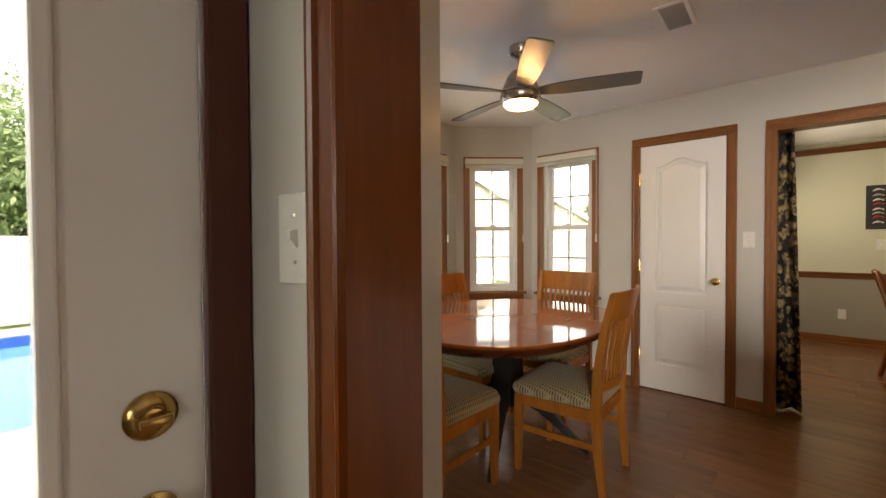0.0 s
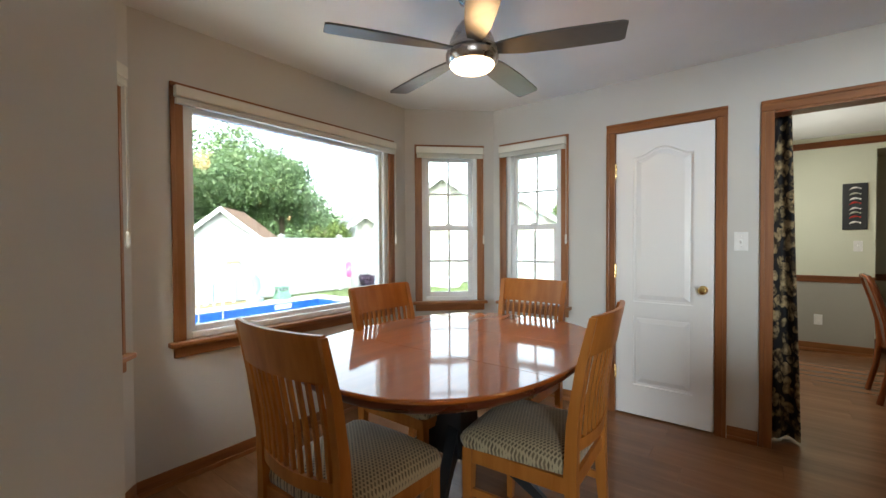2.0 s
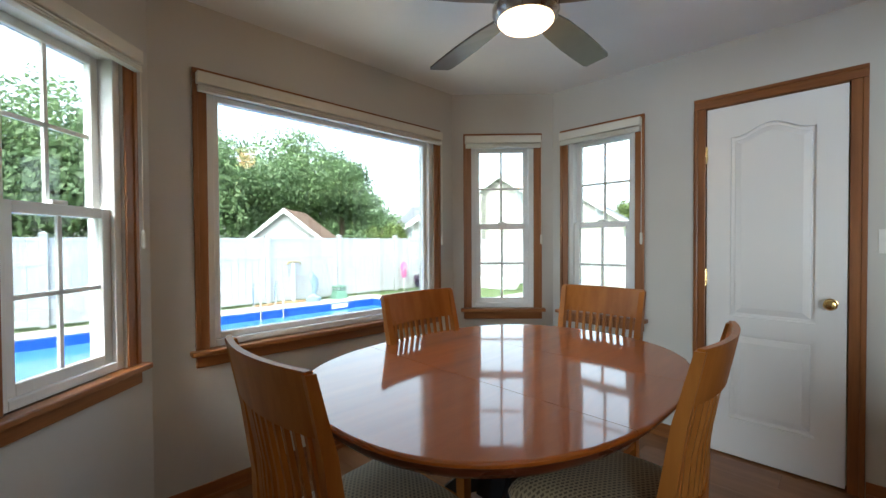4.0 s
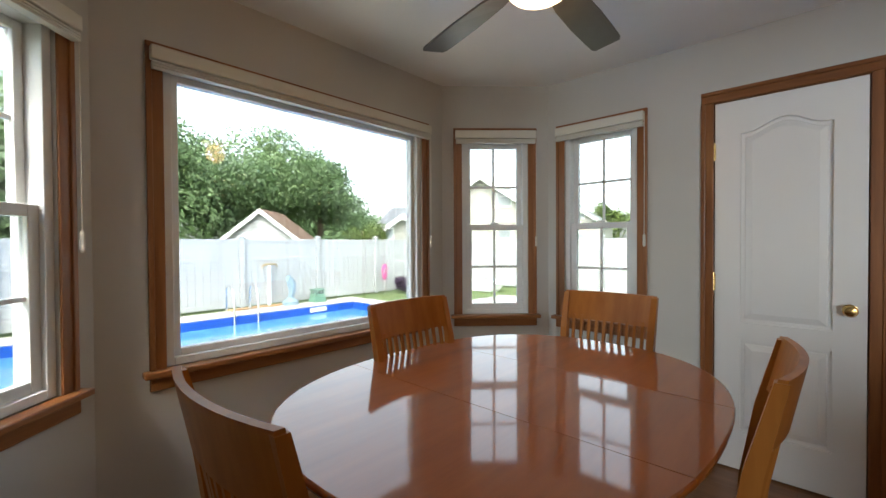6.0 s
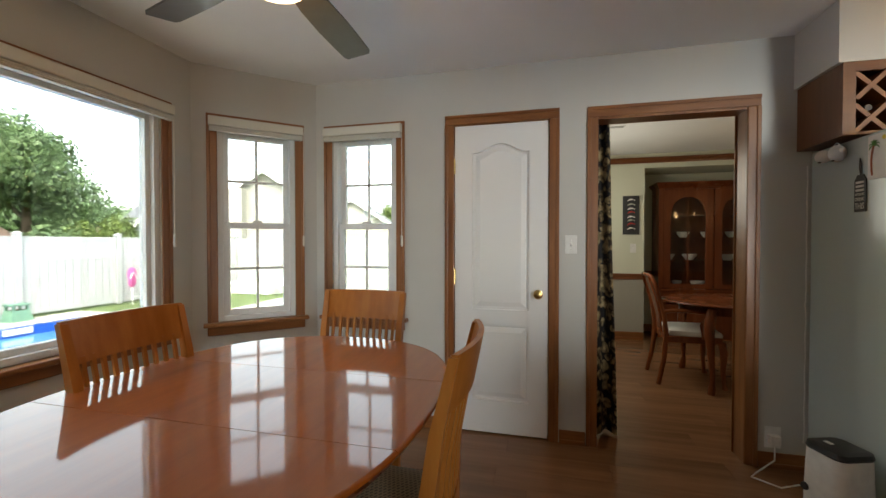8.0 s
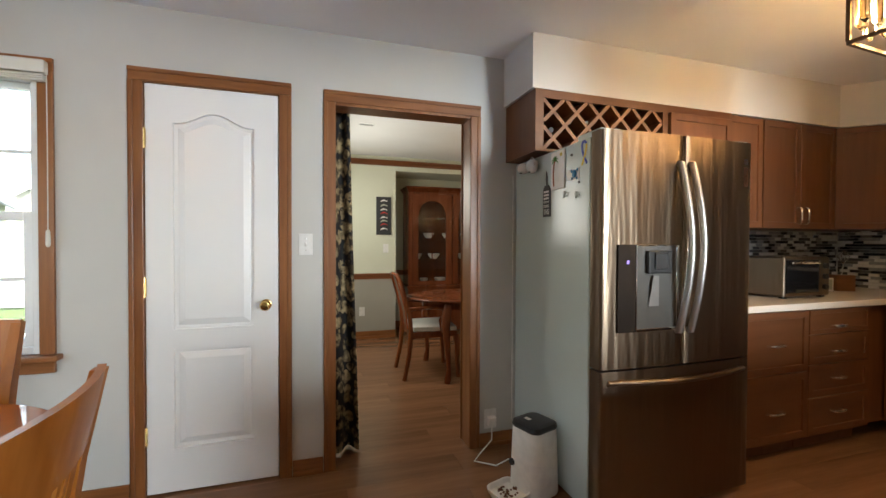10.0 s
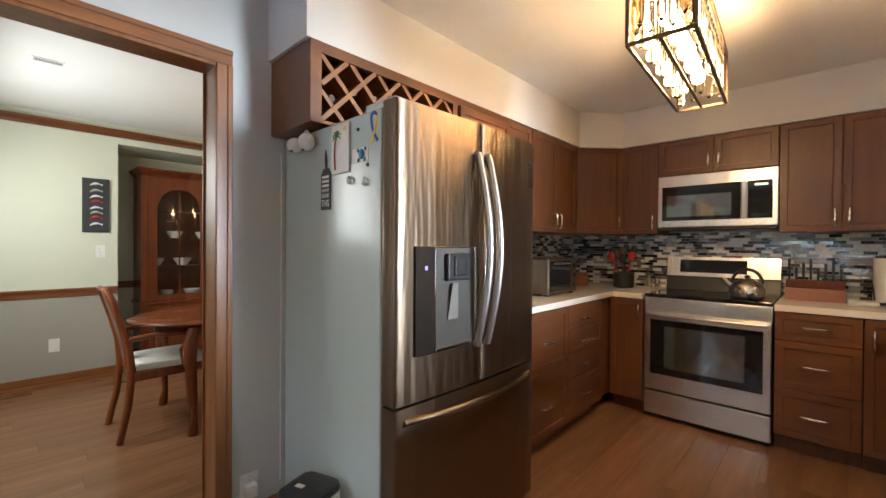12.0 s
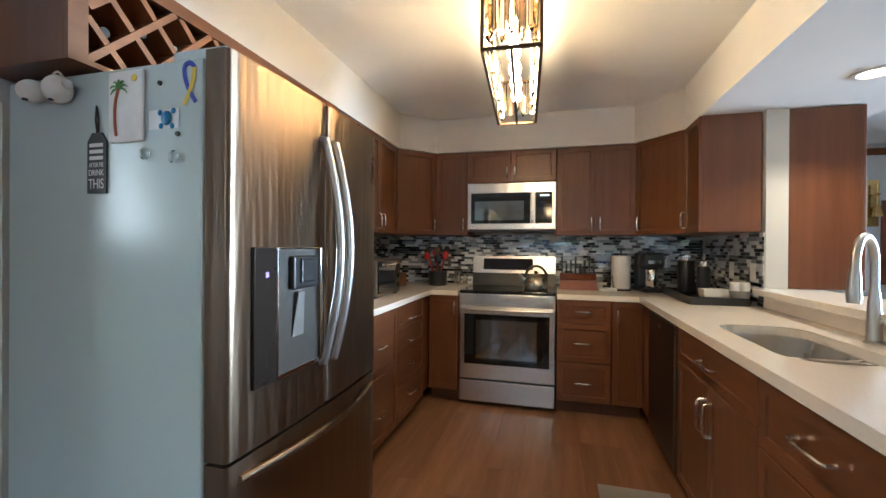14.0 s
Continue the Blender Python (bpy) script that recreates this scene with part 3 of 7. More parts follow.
def panel_door():
    d = thing("door_1", pose(-1.366, YN + 0.004, 0.012), "white two-panel door with arched top panel, closed", "door", kind="structure")
    w, h, t = 0.604, 2.028, 0.035
    xs, x1 = 0.118, 0.486
    lowz, topz = (0.215, 0.715), (0.815, 1.845)
    bm = B()
    n = 16

    def top(x):
        u = abs((x - 0.302) / 0.184)
        return topz[1] + 0.058 * (0.5 + 0.5 * math.cos(math.pi * min(1, u * 1.12)))

    box(bm, 0, xs, 0, t, 0, h)
    box(bm, x1, w, 0, t, 0, h)
    box(bm, xs, x1, 0, t, 0, lowz[0])
    box(bm, xs, x1, 0, t, lowz[1], topz[0])
    xx = [xs + (x1 - xs) * i / n for i in range(n + 1)]
    for a, b in zip(xx, xx[1:]):
        loft(bm, [[(a, 0, top(a)), (b, 0, top(b)), (b, 0, h), (a, 0, h)], [(a, t, top(a)), (b, t, top(b)), (b, t, h), (a, t, h)]])
    box(bm, xs, x1, 0.022, t - 0.002, lowz[0], topz[1] + 0.07)
    bmesh.ops.remove_doubles(bm, verts=bm.verts, dist=1e-5)
    part("slab", bm, WHITE, d)
    for za, zb, arched in ((*lowz, False), (*topz, True)):
        bm = B()
        o, i = 0.018, 0.050

        def outline(off):
            pts = [(xs + off, za + off), (x1 - off, za + off)]
            if arched:
                for k in range(n + 1):
                    x = x1 - off - (x1 - xs - 2 * off) * k / n
                    pts.append((x, top(x) - off))
            else:
                pts += [(x1 - off, zb - off), (xs + off, zb - off)]
            return pts
        loft(bm, [[(x, 0.0215, z) for x, z in outline(o)], [(x, 0.017, z) for x, z in outline(o + 0.004)], [(x, 0.005, z) for x, z in outline(i)]])
        part("raised_panel", bm, WHITE, d)
    bm = B()
    loft(bm, [[(0.545 + r * math.cos(a * math.pi / 10), -y, 0.925 + r * math.sin(a * math.pi / 10)) for a in range(20)]
              for r, y in ((0.028, 0.0), (0.028, 0.006), (0.011, 0.010), (0.011, 0.028), (0.024, 0.038), (0.028, 0.050), (0.022, 0.062), (0.006, 0.066))])
    part("door_knob", bm, BRASS, d, "round brass knob", True)
    for z in (0.29, 1.03, 1.76):
        bm = B()
        box(bm, -0.014, 0.004, -0.006, 0.004, z - 0.045, z + 0.045, 0.002)
        tube(bm, [(-0.004, -0.006, z - 0.05), (-0.004, -0.006, z + 0.05)], 0.006)
        part("hinge", bm, BRASS, d, "brass hinge")


panel_door()


def baseboard(name, p0, p1, a, b, h=0.085):
    m, _ = along(p0, p1)
    bm = B()
    box(bm, a, b, -0.012, -0.001, 0, h, 0.003)
    box(bm, a, b, -0.020, -0.001, 0, h * 0.32, 0.004)
    return solid(name, bm, TRIM_X, "oak-stained wooden baseboard", "baseboard", kind="structure", m=m)


Nw = ((-2.40, YN), (3.68, YN))
baseboard("baseboard_north_1", *Nw, 0.0, 0.965)
baseboard("baseboard_north_2", *Nw, 1.71, 1.868)
baseboard("baseboard_north_3", *Nw, 2.797, 3.03)
baseboard("baseboard_northwest", NW0, NW1, 0.0, 0.78)
baseboard("baseboard_west", SW1, NW0, 0.0, 1.96)
baseboard("baseboard_southwest", SW0, SW1, 0.0, 0.78)
baseboard("baseboard_south", P, SW0, 0.0, 1.56)
baseboard("baseboard_dining", (-0.75, YD), (0.453, YD), 0.0, 1.2, 0.10)
baseboard("baseboard_recess", (0.453, 9.66), (3.3, 9.66), 0.0, 2.8, 0.10)

# ---- breakfast nook: table, chairs, fan ----
def breakfast_table():
    t = thing("breakfast_table", pose(-1.695, 4.415, 0), "oval reddish cherry table with glossy top and black pedestal", "table")
    a, b, n, zt = 0.607, 0.778, 96, 0.788

    def oval(off, z):
        pts = []
        for i in range(n):
            q = 2 * math.pi * i / n
            c, s = math.cos(q), math.sin(q)
            e = 2 / 2.45
            pts.append(((a - off) * math.copysign(abs(c) ** e, c), (b - off) * math.copysign(abs(s) ** e, s), zt + z))
        return pts
    # the top is cut by two seams where the leaf sits
    for name, lo, hi in (("top_end", -1, -0.2463), ("leaf", -0.2437, 0.2337), ("top_end", 0.2363, 1)):
        bm = B()
        loft(bm, [oval(0.008, -0.020), oval(0.001, -0.014), oval(0, -0.006), oval(0.002, -0.002), oval(0.006, 0.0)])
        for y, sgn in ((lo, 1), (hi, -1)):
            if abs(y) < 0.9:
                g = bm.verts[:] + bm.edges[:] + bm.faces[:]
                cut = bmesh.ops.bisect_plane(bm, geom=g, plane_co=(0, y, 0), plane_no=(0, -sgn, 0), clear_outer=True)
                bmesh.ops.holes_fill(bm, edges=[e for e in cut["geom_cut"] if isinstance(e, bmesh.types.BMEdge)])
        part(name, bm, TABLEWOOD, t)
    bm = B()
    loft(bm, [oval(0.085, -0.072), oval(0.060, -0.070), oval(0.034, -0.056), oval(0.018, -0.038), oval(0.012, -0.0205)])
    part("apron", bm, TABLEEDGE, t, "dark cherry moulded edge under the top", True)
    bm = B()
    loft(bm, [rect_ring((0, 0, z), w, w) for z, w in ((0.26, 0.17), (0.34, 0.15), (0.60, 0.125), (0.70, 0.14), (0.7155, 0.30))])
    part("pedestal", bm, IRON, t, "square black column")
    for k in range(4):
        q = radians(22 + 90 * k)
        d = Vector((math.cos(q), math.sin(q), 0))
        bm = B()
        rings = []
        side = Vector((-d.y, d.x, 0))
        for s, z, w, h in ((0.03, 0.34, 0.055, 0.15), (0.11, 0.32, 0.052, 0.12), (0.20, 0.255, 0.046, 0.085), (0.31, 0.155, 0.040, 0.06), (0.42, 0.055, 0.034, 0.045), (0.475, 0.014, 0.032, 0.026)):
            c = d * s + Vector((0, 0, z))
            rings.append([c + side * w / 2 + Vector((0, 0, h / 2)), c - side * w / 2 + Vector((0, 0, h / 2)), c - side * w / 2 - Vector((0, 0, h / 2)), c + side * w / 2 - Vector((0, 0, h / 2))])
        for v in rings[-1][2:]:
            v.z = 0.0
        loft(bm, rings)
        part("foot", bm, IRON, t, "curved black iron foot", True)


breakfast_table()


def slat_chair():
    """Origin on the floor below the seat's middle; the sitter faces +y."""
    c = thing("dining_chair", Matrix(), "honey-stained slat-back dining chair with olive woven seat", "chair", "chairs round the breakfast table")
    for sx in (-1, 1):
        bm = B()
        rings = [((sx * 0.20, -0.235, 0.0), 0.028, 0.030), ((sx * 0.203, -0.212, 0.22), 0.034, 0.040), ((sx * 0.205, -0.205, 0.44), 0.036, 0.046),
                 ((sx * 0.208, -0.212, 0.62), 0.034, 0.040), ((sx * 0.213, -0.242, 0.82), 0.032, 0.034), ((sx * 0.217, -0.285, 1.005), 0.026, 0.024)]
        loft(bm, [rect_ring(*r) for r in rings])
        part("rear_leg", bm, CHAIRWOOD, c)
        bm = B()
        loft(bm, [rect_ring((sx * 0.205, 0.222, 0.0), 0.026, 0.026), rect_ring((sx * 0.205, 0.215, 0.30), 0.040, 0.040), rect_ring((sx * 0.205, 0.213, 0.425), 0.042, 0.042)])
        part("front_leg", bm, CHAIRWOOD, c)
        boxpart("side_rail", (sx * 0.205 - 0.011, sx * 0.205 + 0.011, -0.185, 0.195, 0.365, 0.425), CHAIRWOOD, c, "", 0.003)
        boxpart("stretcher", (sx * 0.204 - 0.008, sx * 0.204 + 0.008, -0.20, 0.205, 0.225, 0.258), CHAIRWOOD, c, "", 0.003)
    boxpart("front_rail", (-0.185, 0.185, 0.203, 0.225, 0.365, 0.425), CHAIRWOOD, c, "", 0.003)
    boxpart("rear_rail", (-0.19, 0.19, -0.215, -0.192, 0.365, 0.425), CHAIRWOOD, c, "", 0.003)
    # curved top rail
    n = 10

    def curved(z0, z1, y0, y1, th, half, bow=0.035):
        bm = B()
        rings = []
        for i in range(n + 1):
            x = -half + 2 * half * i / n
            bo = -bow * (1 - (x / half) ** 2)
            rings.append([(x, y0 + bo - th / 2, z0), (x, y0 + bo + th / 2, z0), (x, y1 + bo + th / 2 - 0.003, z1), (x, y1 + bo - th / 2 + 0.003, z1)])
        loft(bm, rings)
        return bm
    part("top_rail", curved(0.868, 1.012, -0.255, -0.287, 0.022, 0.225), CHAIRWOOD, c, "wide curved top rail", True)
    part("lower_rail", curved(0.515, 0.56, -0.208, -0.212, 0.022, 0.195), CHAIRWOOD, c, "", True)
    for k in range(10):
        x = -0.168 + 0.336 * k / 9
        bo = -0.035 * (1 - (x / 0.21) ** 2)
        bm = B()
        loft(bm, [rect_ring((x, -0.208 + bo, 0.545), 0.014, 0.012), rect_ring((x, -0.222 + bo, 0.71), 0.014, 0.012), rect_ring((x * 1.02, -0.255 + bo, 0.89), 0.014, 0.012)])
        part("slat", bm, CHAIRWOOD, c)
    bm = B()
    rings = []
    for z, s in ((0.425, 0.0), (0.432, 0.014), (0.455, 0.018), (0.478, 0.010), (0.498, -0.012), (0.511, -0.050), (0.518, -0.100), (0.520, -0.150)):
        wf, wb, d0, d1 = 0.225 + s, 0.195 + s, -0.20 - s * 0.4, 0.232 + s
        ring = []
        pts = [(-wb, d0), (wb, d0), (wf, d1), (-wf, d1)]
        for i in range(4):
            a, b = Vector(pts[i]), Vector(pts[(i + 1) % 4])
            for u in (0.06, 0.3, 0.5, 0.7, 0.94):
                q = a.lerp(b, u)
                bow = 0.012 * math.sin(math.pi * u) if i == 2 else 0
                ring.append((q.x, q.y + bow, z))
        rings.append(ring)
    loft(bm, rings)
    part("seat", bm, SEAT, c, "olive and tan patterned woven seat", True)
    return c


chair = slat_chair()
chair.matrix_world = pose(-1.70, 3.475 + 0.287, 0, 0, 0, 1.0)
for m in (pose(-2.292 + 0.287, 4.477, 0, 0, 0, -90.5), pose(-1.711, 5.303 - 0.287, 0, 0, 0, 180), pose(-0.984 - 0.287, 4.406, 0, 0, 0, 93)):
    copy_thing(chair, m)


def ceiling_fan():
    f = thing("ceiling_fan", pose(-1.587, 4.395, 0), "brushed nickel ceiling fan with five dark blades and lit dome", "fan")
    bm = B()
    lathe(bm, [(0.068, H - 0.001), (0.068, H - 0.02), (0.060, H - 0.045), (0.030, H - 0.062), (0.016, H - 0.068), (0.016, 2.285), (0.05, 2.26), (0.075, 2.235)], 28)
    part("canopy_and_rod", bm, NICKEL, f, "brushed nickel canopy and down rod", True)
    bm = B()
    lathe(bm, [(0.055, 2.262), (0.075, 2.236), (0.098, 2.19), (0.108, 2.155), (0.116, 2.146), (0.116, 2.134), (0.104, 2.130), (0.113, 2.126), (0.122, 2.118), (0.122, 2.100), (0.116, 2.086), (0.106, 2.074)], 32)
    part("motor_housing", bm, NICKEL, f, "brushed nickel motor housing", True)
    bm = B()
    lathe(bm, [(0.103, 2.080), (0.101, 2.070), (0.090, 2.058), (0.067, 2.049), (0.035, 2.044), (0.005, 2.043)], 32)
    d = part("light_dome", bm, DOMEGLOW, f, "lit frosted glass dome", True)
    d.visible_shadow = False
    for k in range(5):
        q = radians(-123 + 72 * k)
        bm = B()
        rings = []
        for s, w, tw in ((0.10, 0.060, 16), (0.16, 0.085, 15), (0.24, 0.112, 13), (0.40, 0.128, 11), (0.55, 0.128, 10), (0.635, 0.124, 10), (0.655, 0.105, 10)):
            tw = -radians(tw)
            ring = []
            for u, v in ((-1, -1), (1, -1), (1, 1), (-1, 1)):
                y, z = u * w / 2, v * 0.004
                ring.append((s, y * math.cos(tw) - z * math.sin(tw), 2.138 + y * math.sin(tw) + z * math.cos(tw)))
            rings.append(ring)
        loft(bm, rings)
        bl = part("blade", bm, BLADE, f, "dark grey blade")
        bl.matrix_local = pose(0, 0, 0, 0, 0, math.degrees(q))


BLADE = plain("blade_dark_grey", (0.10, 0.10, 0.095), 0.32)
ceiling_fan()

# ---- kitchen ----
ZC = 0.915


def handle(parent, x, z, length, vertical, y=0.0):
    """Chrome bow handle with beads, standing off the front at y."""
    bm = B()
    h = length / 2
    prof = [(-h, 0.0), (-h, -0.022), (-h * 0.9, -0.027), (-h * 0.35, -0.030), (0, -0.031), (h * 0.35, -0.030), (h * 0.9, -0.027), (h, -0.022), (h, 0.0)]
    rr = [0.009, 0.0066, 0.0066, 0.0092, 0.0066, 0.0092, 0.0066, 0.0066, 0.009]
    tube(bm, [((x, y + o, z + s) if vertical else (x + s, y + o, z)) for s, o in prof], rr, 8)
    part("handle", bm, HANDLE, parent, "chrome bow handle", True)


def front(parent, name, x0, x1, z0, z1, flat=False, y=0.0):
    """Shaker door or drawer front: frame round a recessed panel."""
    bm = B()
    g, t, r = 0.0015, 0.02, 0.055
    x0, x1, z0, z1 = x0 + g, x1 - g, z0 + g, z1 - g
    if flat or z1 - z0 < 0.16:
        r = 0.032
    box(bm, x0, x1, y - t, y - 0.0008, z0, z1)
    face = next(f for f in bm.faces if f.normal.y < -0.9)
    edges = [e for e in bm.edges if all(abs(v.co.y - (y - t)) < 1e-6 for v in e.verts)]
    bmesh.ops.bevel(bm, geom=edges, offset=0.002, segments=1, affect="EDGES")
    face = max((f for f in bm.faces if f.normal.y < -0.99), key=lambda f: f.calc_area())
    bmesh.ops.inset_region(bm, faces=[face], thickness=r)
    bmesh.ops.inset_region(bm, faces=[face], thickness=0.004, depth=-0.008)
    return part(name, bm, CHERRY_Z if name == "door" else CHERRY_X, parent)


def cabinet(name, m, w, d, z0, z1, fronts, label, group, kick=False):
    """Front at local y = 0 facing -y, body behind it. fronts: kind, x0, x1, z0, z1, handle."""
    c = thing(name, m, label, "cabinet", group)
    bm = B()
    box(bm, 0.0005, w - 0.0005, 0.0, d, z0 + (0.10 if kick else 0), z1, 0.0015)
    if kick:
        box(bm, 0.001, w - 0.001, 0.06, d, 0.0, z0 + 0.0995)
    part("body", bm, CHERRY_Z, c)
    for kind, a, b, za, zb, hd in fronts:
        f = front(c, kind, a, b, za, zb)
        if hd:
            hx, hz, hl, hv = hd
            handle(f, hx, hz, hl, hv, -0.02)
    return c


def faces(x, y, rz):
    return pose(x, y, 0, 0, 0, rz)


UP = (1.375, LOW - 0.003)
UPL = "cherry-stained shaker wall cabinet under the soffit"
BSL = "cherry-stained shaker base cabinet under the quartz counter"
GU, GB = "kitchen wall cabinets", "kitchen base cabinets"
VH = 0.105
ZH = 1.465
# north wall cabinets
cabinet("wall_cabinet", faces(1.56, 5.64, 0), 0.74, 0.32, *UP, [("door", 0, 0.37, *UP, (0.34, ZH, VH, True)), ("door", 0.37, 0.74, *UP, (0.40, ZH, VH, True))], UPL, GU)
cabinet("wall_cabinet", faces(2.31, 5.64, 0), 0.72, 0.32, *UP, [("door", 0, 0.36, *UP, (0.325, ZH, VH, True)), ("door", 0.36, 0.72, *UP, (0.395, ZH, VH, True))], UPL, GU)


def corner_cabinet(name, a, b, wallpts, hx):
    c0, c1 = Vector(a), Vector(b)
    ang = math.degrees(math.atan2(c1.y - c0.y, c1.x - c0.x))
    m = faces(c0.x, c0.y, ang)
    c = thing(name, m, "cherry-stained diagonal corner wall cabinet", "cabinet", GU)
    inv = m.inverted()
    bm = B()
    prism(bm, [tuple((inv @ Vector((x, y, 0))).to_2d()) for x, y in (a, b, *wallpts)], UP[0], UP[1])
    part("body", bm, CHERRY_Z, c)
    w = (c1 - c0).length
    f = front(c, "door", 0.004, w - 0.004, *UP)
    handle(f, hx if hx > 0 else w + hx, ZH, VH, True, -0.02)


corner_cabinet("corner_wall_cabinet", (3.045, 5.640), (3.345, 5.365), [(3.67, 5.365), (3.67, 5.955), (3.045, 5.955)], -0.045)
cabinet("wall_cabinet", faces(3.35, 5.36, -90), 0.288, 0.32, *UP, [("door", 0, 0.288, *UP, (0.255, ZH, VH, True))], UPL, GU)
cabinet("wall_cabinet", faces(3.35, 5.07, -90), 0.757, 0.32, 1.832, UP[1], [("door", 0, 0.3785, 1.832, UP[1], (0.345, 1.915, 0.10, True)), ("door", 0.3785, 0.757, 1.832, UP[1], (0.412, 1.915, 0.10, True))],
        "short cherry-stained cabinet above the microwave", GU)
cabinet("wall_cabinet", faces(3.35, 4.311, -90), 0.617, 0.32, *UP, [("door", 0, 0.3085, *UP, (0.275, ZH, VH, True)), ("door", 0.3085, 0.617, *UP, (0.342, ZH, VH, True))], UPL, GU)
corner_cabinet("corner_wall_cabinet", (3.345, 3.690), (2.985, 3.43), [(2.985, 3.105), (3.67, 3.105), (3.67, 3.690)], 0.05)
cabinet("wall_cabinet", faces(2.984, 3.43, 180), 0.305, 0.32, *UP, [("door", 0.0, 0.30, *UP, (0.04, ZH, VH, True))], "narrow cherry-stained wall cabinet with a plain end panel", GU)
# tall dresser end beyond the pass-through
pc = thing("pass_through_cabinet", pose(2.665, 2.60, 1.032), "cherry-stained cabinet standing on the raised bar", "cabinet")
boxpart("body", (0.012, 0.63, 0.02, 0.376, 0.0, LOW - 1.036), CHERRY_Z, pc)
boxpart("end_panel", (0.0, 0.0115, 0.02, 0.376, 0.0, LOW - 1.036), CHERRY_Z, pc, "plain cherry end panel", 0.002)
boxpart("front_edge", (0.0, 0.63, 0.0, 0.0195, 0.0, LOW - 1.036), CHERRY_Z, pc, "", 0.003)

# over-fridge cabinet with wine lattice
rk = thing("wine_rack_cabinet", faces(0.565, 5.62, 0), "cherry-stained cabinet with a lattice wine rack above the fridge", "cabinet", GU)
bm = B()
zt = LOW - 0.004
for d in ((0.0, 0.02, 0, 0.34, 1.768, zt), (0.02, 1.42, 0.318, 0.34, 1.768, zt), (0.02, 1.42, 0, 0.318, 1.768, 1.783), (0.02, 1.42, 0.0, 0.318, zt - 0.016, zt), (0.875, 0.895, 0, 0.318, 1.783, zt - 0.016),
          (1.40, 1.42, 0, 0.318, 1.783, zt - 0.016)):
    boxpart("board", d, CHERRY_Z, rk)
for d in ((0.0, 0.05, -0.02, -0.0005, 1.768, zt), (0.05, 1.42, -0.02, -0.0005, zt - 0.045, zt), (0.05, 1.42, -0.02, -0.0005, 1.768, 1.783), (0.865, 0.905, -0.02, -0.0005, 1.783, zt - 0.045)):
    boxpart("face_frame", d, CHERRY_X, rk)
bm.free()
za, zb = 1.783, zt - 0.045
hgt = zb - za
step = 0.150
k = -3
while k * step < 0.90:
    for sgn in (1, -1):
        u0 = k * step
        pts = []
        for i in range(41):
            s = i / 40
            x = 0.05 + u0 + (s if sgn > 0 else 1 - s) * hgt
            if 0.05 <= x <= 0.865:
                pts.append((x, za + s * hgt))
        if len(pts) > 3:
            a, b = Vector((pts[0][0], 0, pts[0][1])), Vector((pts[-1][0], 0, pts[-1][1]))
            d = (b - a).normalized()
            nrm = Vector((-d.z, 0, d.x)) * 0.010
            y0 = -0.018 if sgn > 0 else -0.0125
            bm = B()
            loft(bm, [[a - nrm + Vector((0, y0, 0)), a + nrm + Vector((0, y0, 0)), a + nrm + Vector((0, 0.30, 0)), a - nrm + Vector((0, 0.30, 0))],
                      [b - nrm + Vector((0, y0, 0)), b + nrm + Vector((0, y0, 0)), b + nrm + Vector((0, 0.30, 0)), b - nrm + Vector((0, 0.30, 0))]])
            part("lattice_strip", bm, LATTICE, rk)
    k += 1
front(rk, "door", 0.906, 1.40, 1.784, zt - 0.046, y=-0.0205)
for bx, bz, col in ((0.235, 1.955, "b"), (0.355, 1.955, "g"), (0.12, 1.90, "b")):
    bt = thing("wine_bottle", pose(0.565 + bx, 5.64, bz, -90, 0, 0), "dark wine bottle lying in the rack", "bottle", "wine bottles")
    bm = B()
    lathe(bm, [(0.013, 0.0), (0.014, 0.02), (0.013, 0.07), (0.036, 0.12), (0.037, 0.27), (0.030, 0.275)], 16)
    part("glass", bm, BOTTLE, bt, "", True)
    bm = B()
    lathe(bm, [(0.0145, -0.004), (0.0152, 0.0), (0.0152, 0.045), (0.0142, 0.047)], 16)
    part("foil", bm, FOIL if col == "g" else IRON, bt)

# base cabinets
BZ = (0.105, 0.872)
cabinet("base_cabinet", faces(1.57, 5.33, 0), 0.69, 0.625, 0, 0.874, [("drawer", 0, 0.69, 0.505, 0.872, (0.40, 0.680, 0.11, False)), ("drawer", 0, 0.69, 0.105, 0.503, (0.40, 0.285, 0.11, False))], BSL, GB, True)
cabinet("base_cabinet", faces(2.265, 5.33, 0), 0.56, 0.625, 0, 0.874,
        [("drawer", 0, 0.56, 0.72, 0.872, (0.245, 0.770, 0.10, False)), ("drawer", 0, 0.56, 0.535, 0.718, (0.245, 0.615, 0.10, False)),
         ("drawer", 0, 0.56, 0.335, 0.533, (0.245, 0.450, 0.10, False)), ("drawer", 0, 0.56, 0.105, 0.333, (0.245, 0.245, 0.10, False))], "cherry-stained four-drawer base cabinet with chrome handles", GB, True)
cabinet("base_cabinet", faces(3.03, 5.325, -90), 0.247, 0.64, 0, 0.874, [("door", 0, 0.245, *BZ, (0.218, 0.775, 0.10, True))], BSL, GB, True)
cabinet("base_cabinet", faces(3.03, 4.305, -90), 0.39, 0.64, 0, 0.874,
        [("drawer", 0, 0.39, 0.697, 0.872, (0.19, 0.785, 0.125, False)), ("drawer", 0, 0.39, 0.402, 0.695, (0.19, 0.55, 0.125, False)), ("drawer", 0, 0.39, 0.105, 0.40, (0.19, 0.25, 0.125, False))],
        "cherry-stained three-drawer base cabinet beside the range", GB, True)
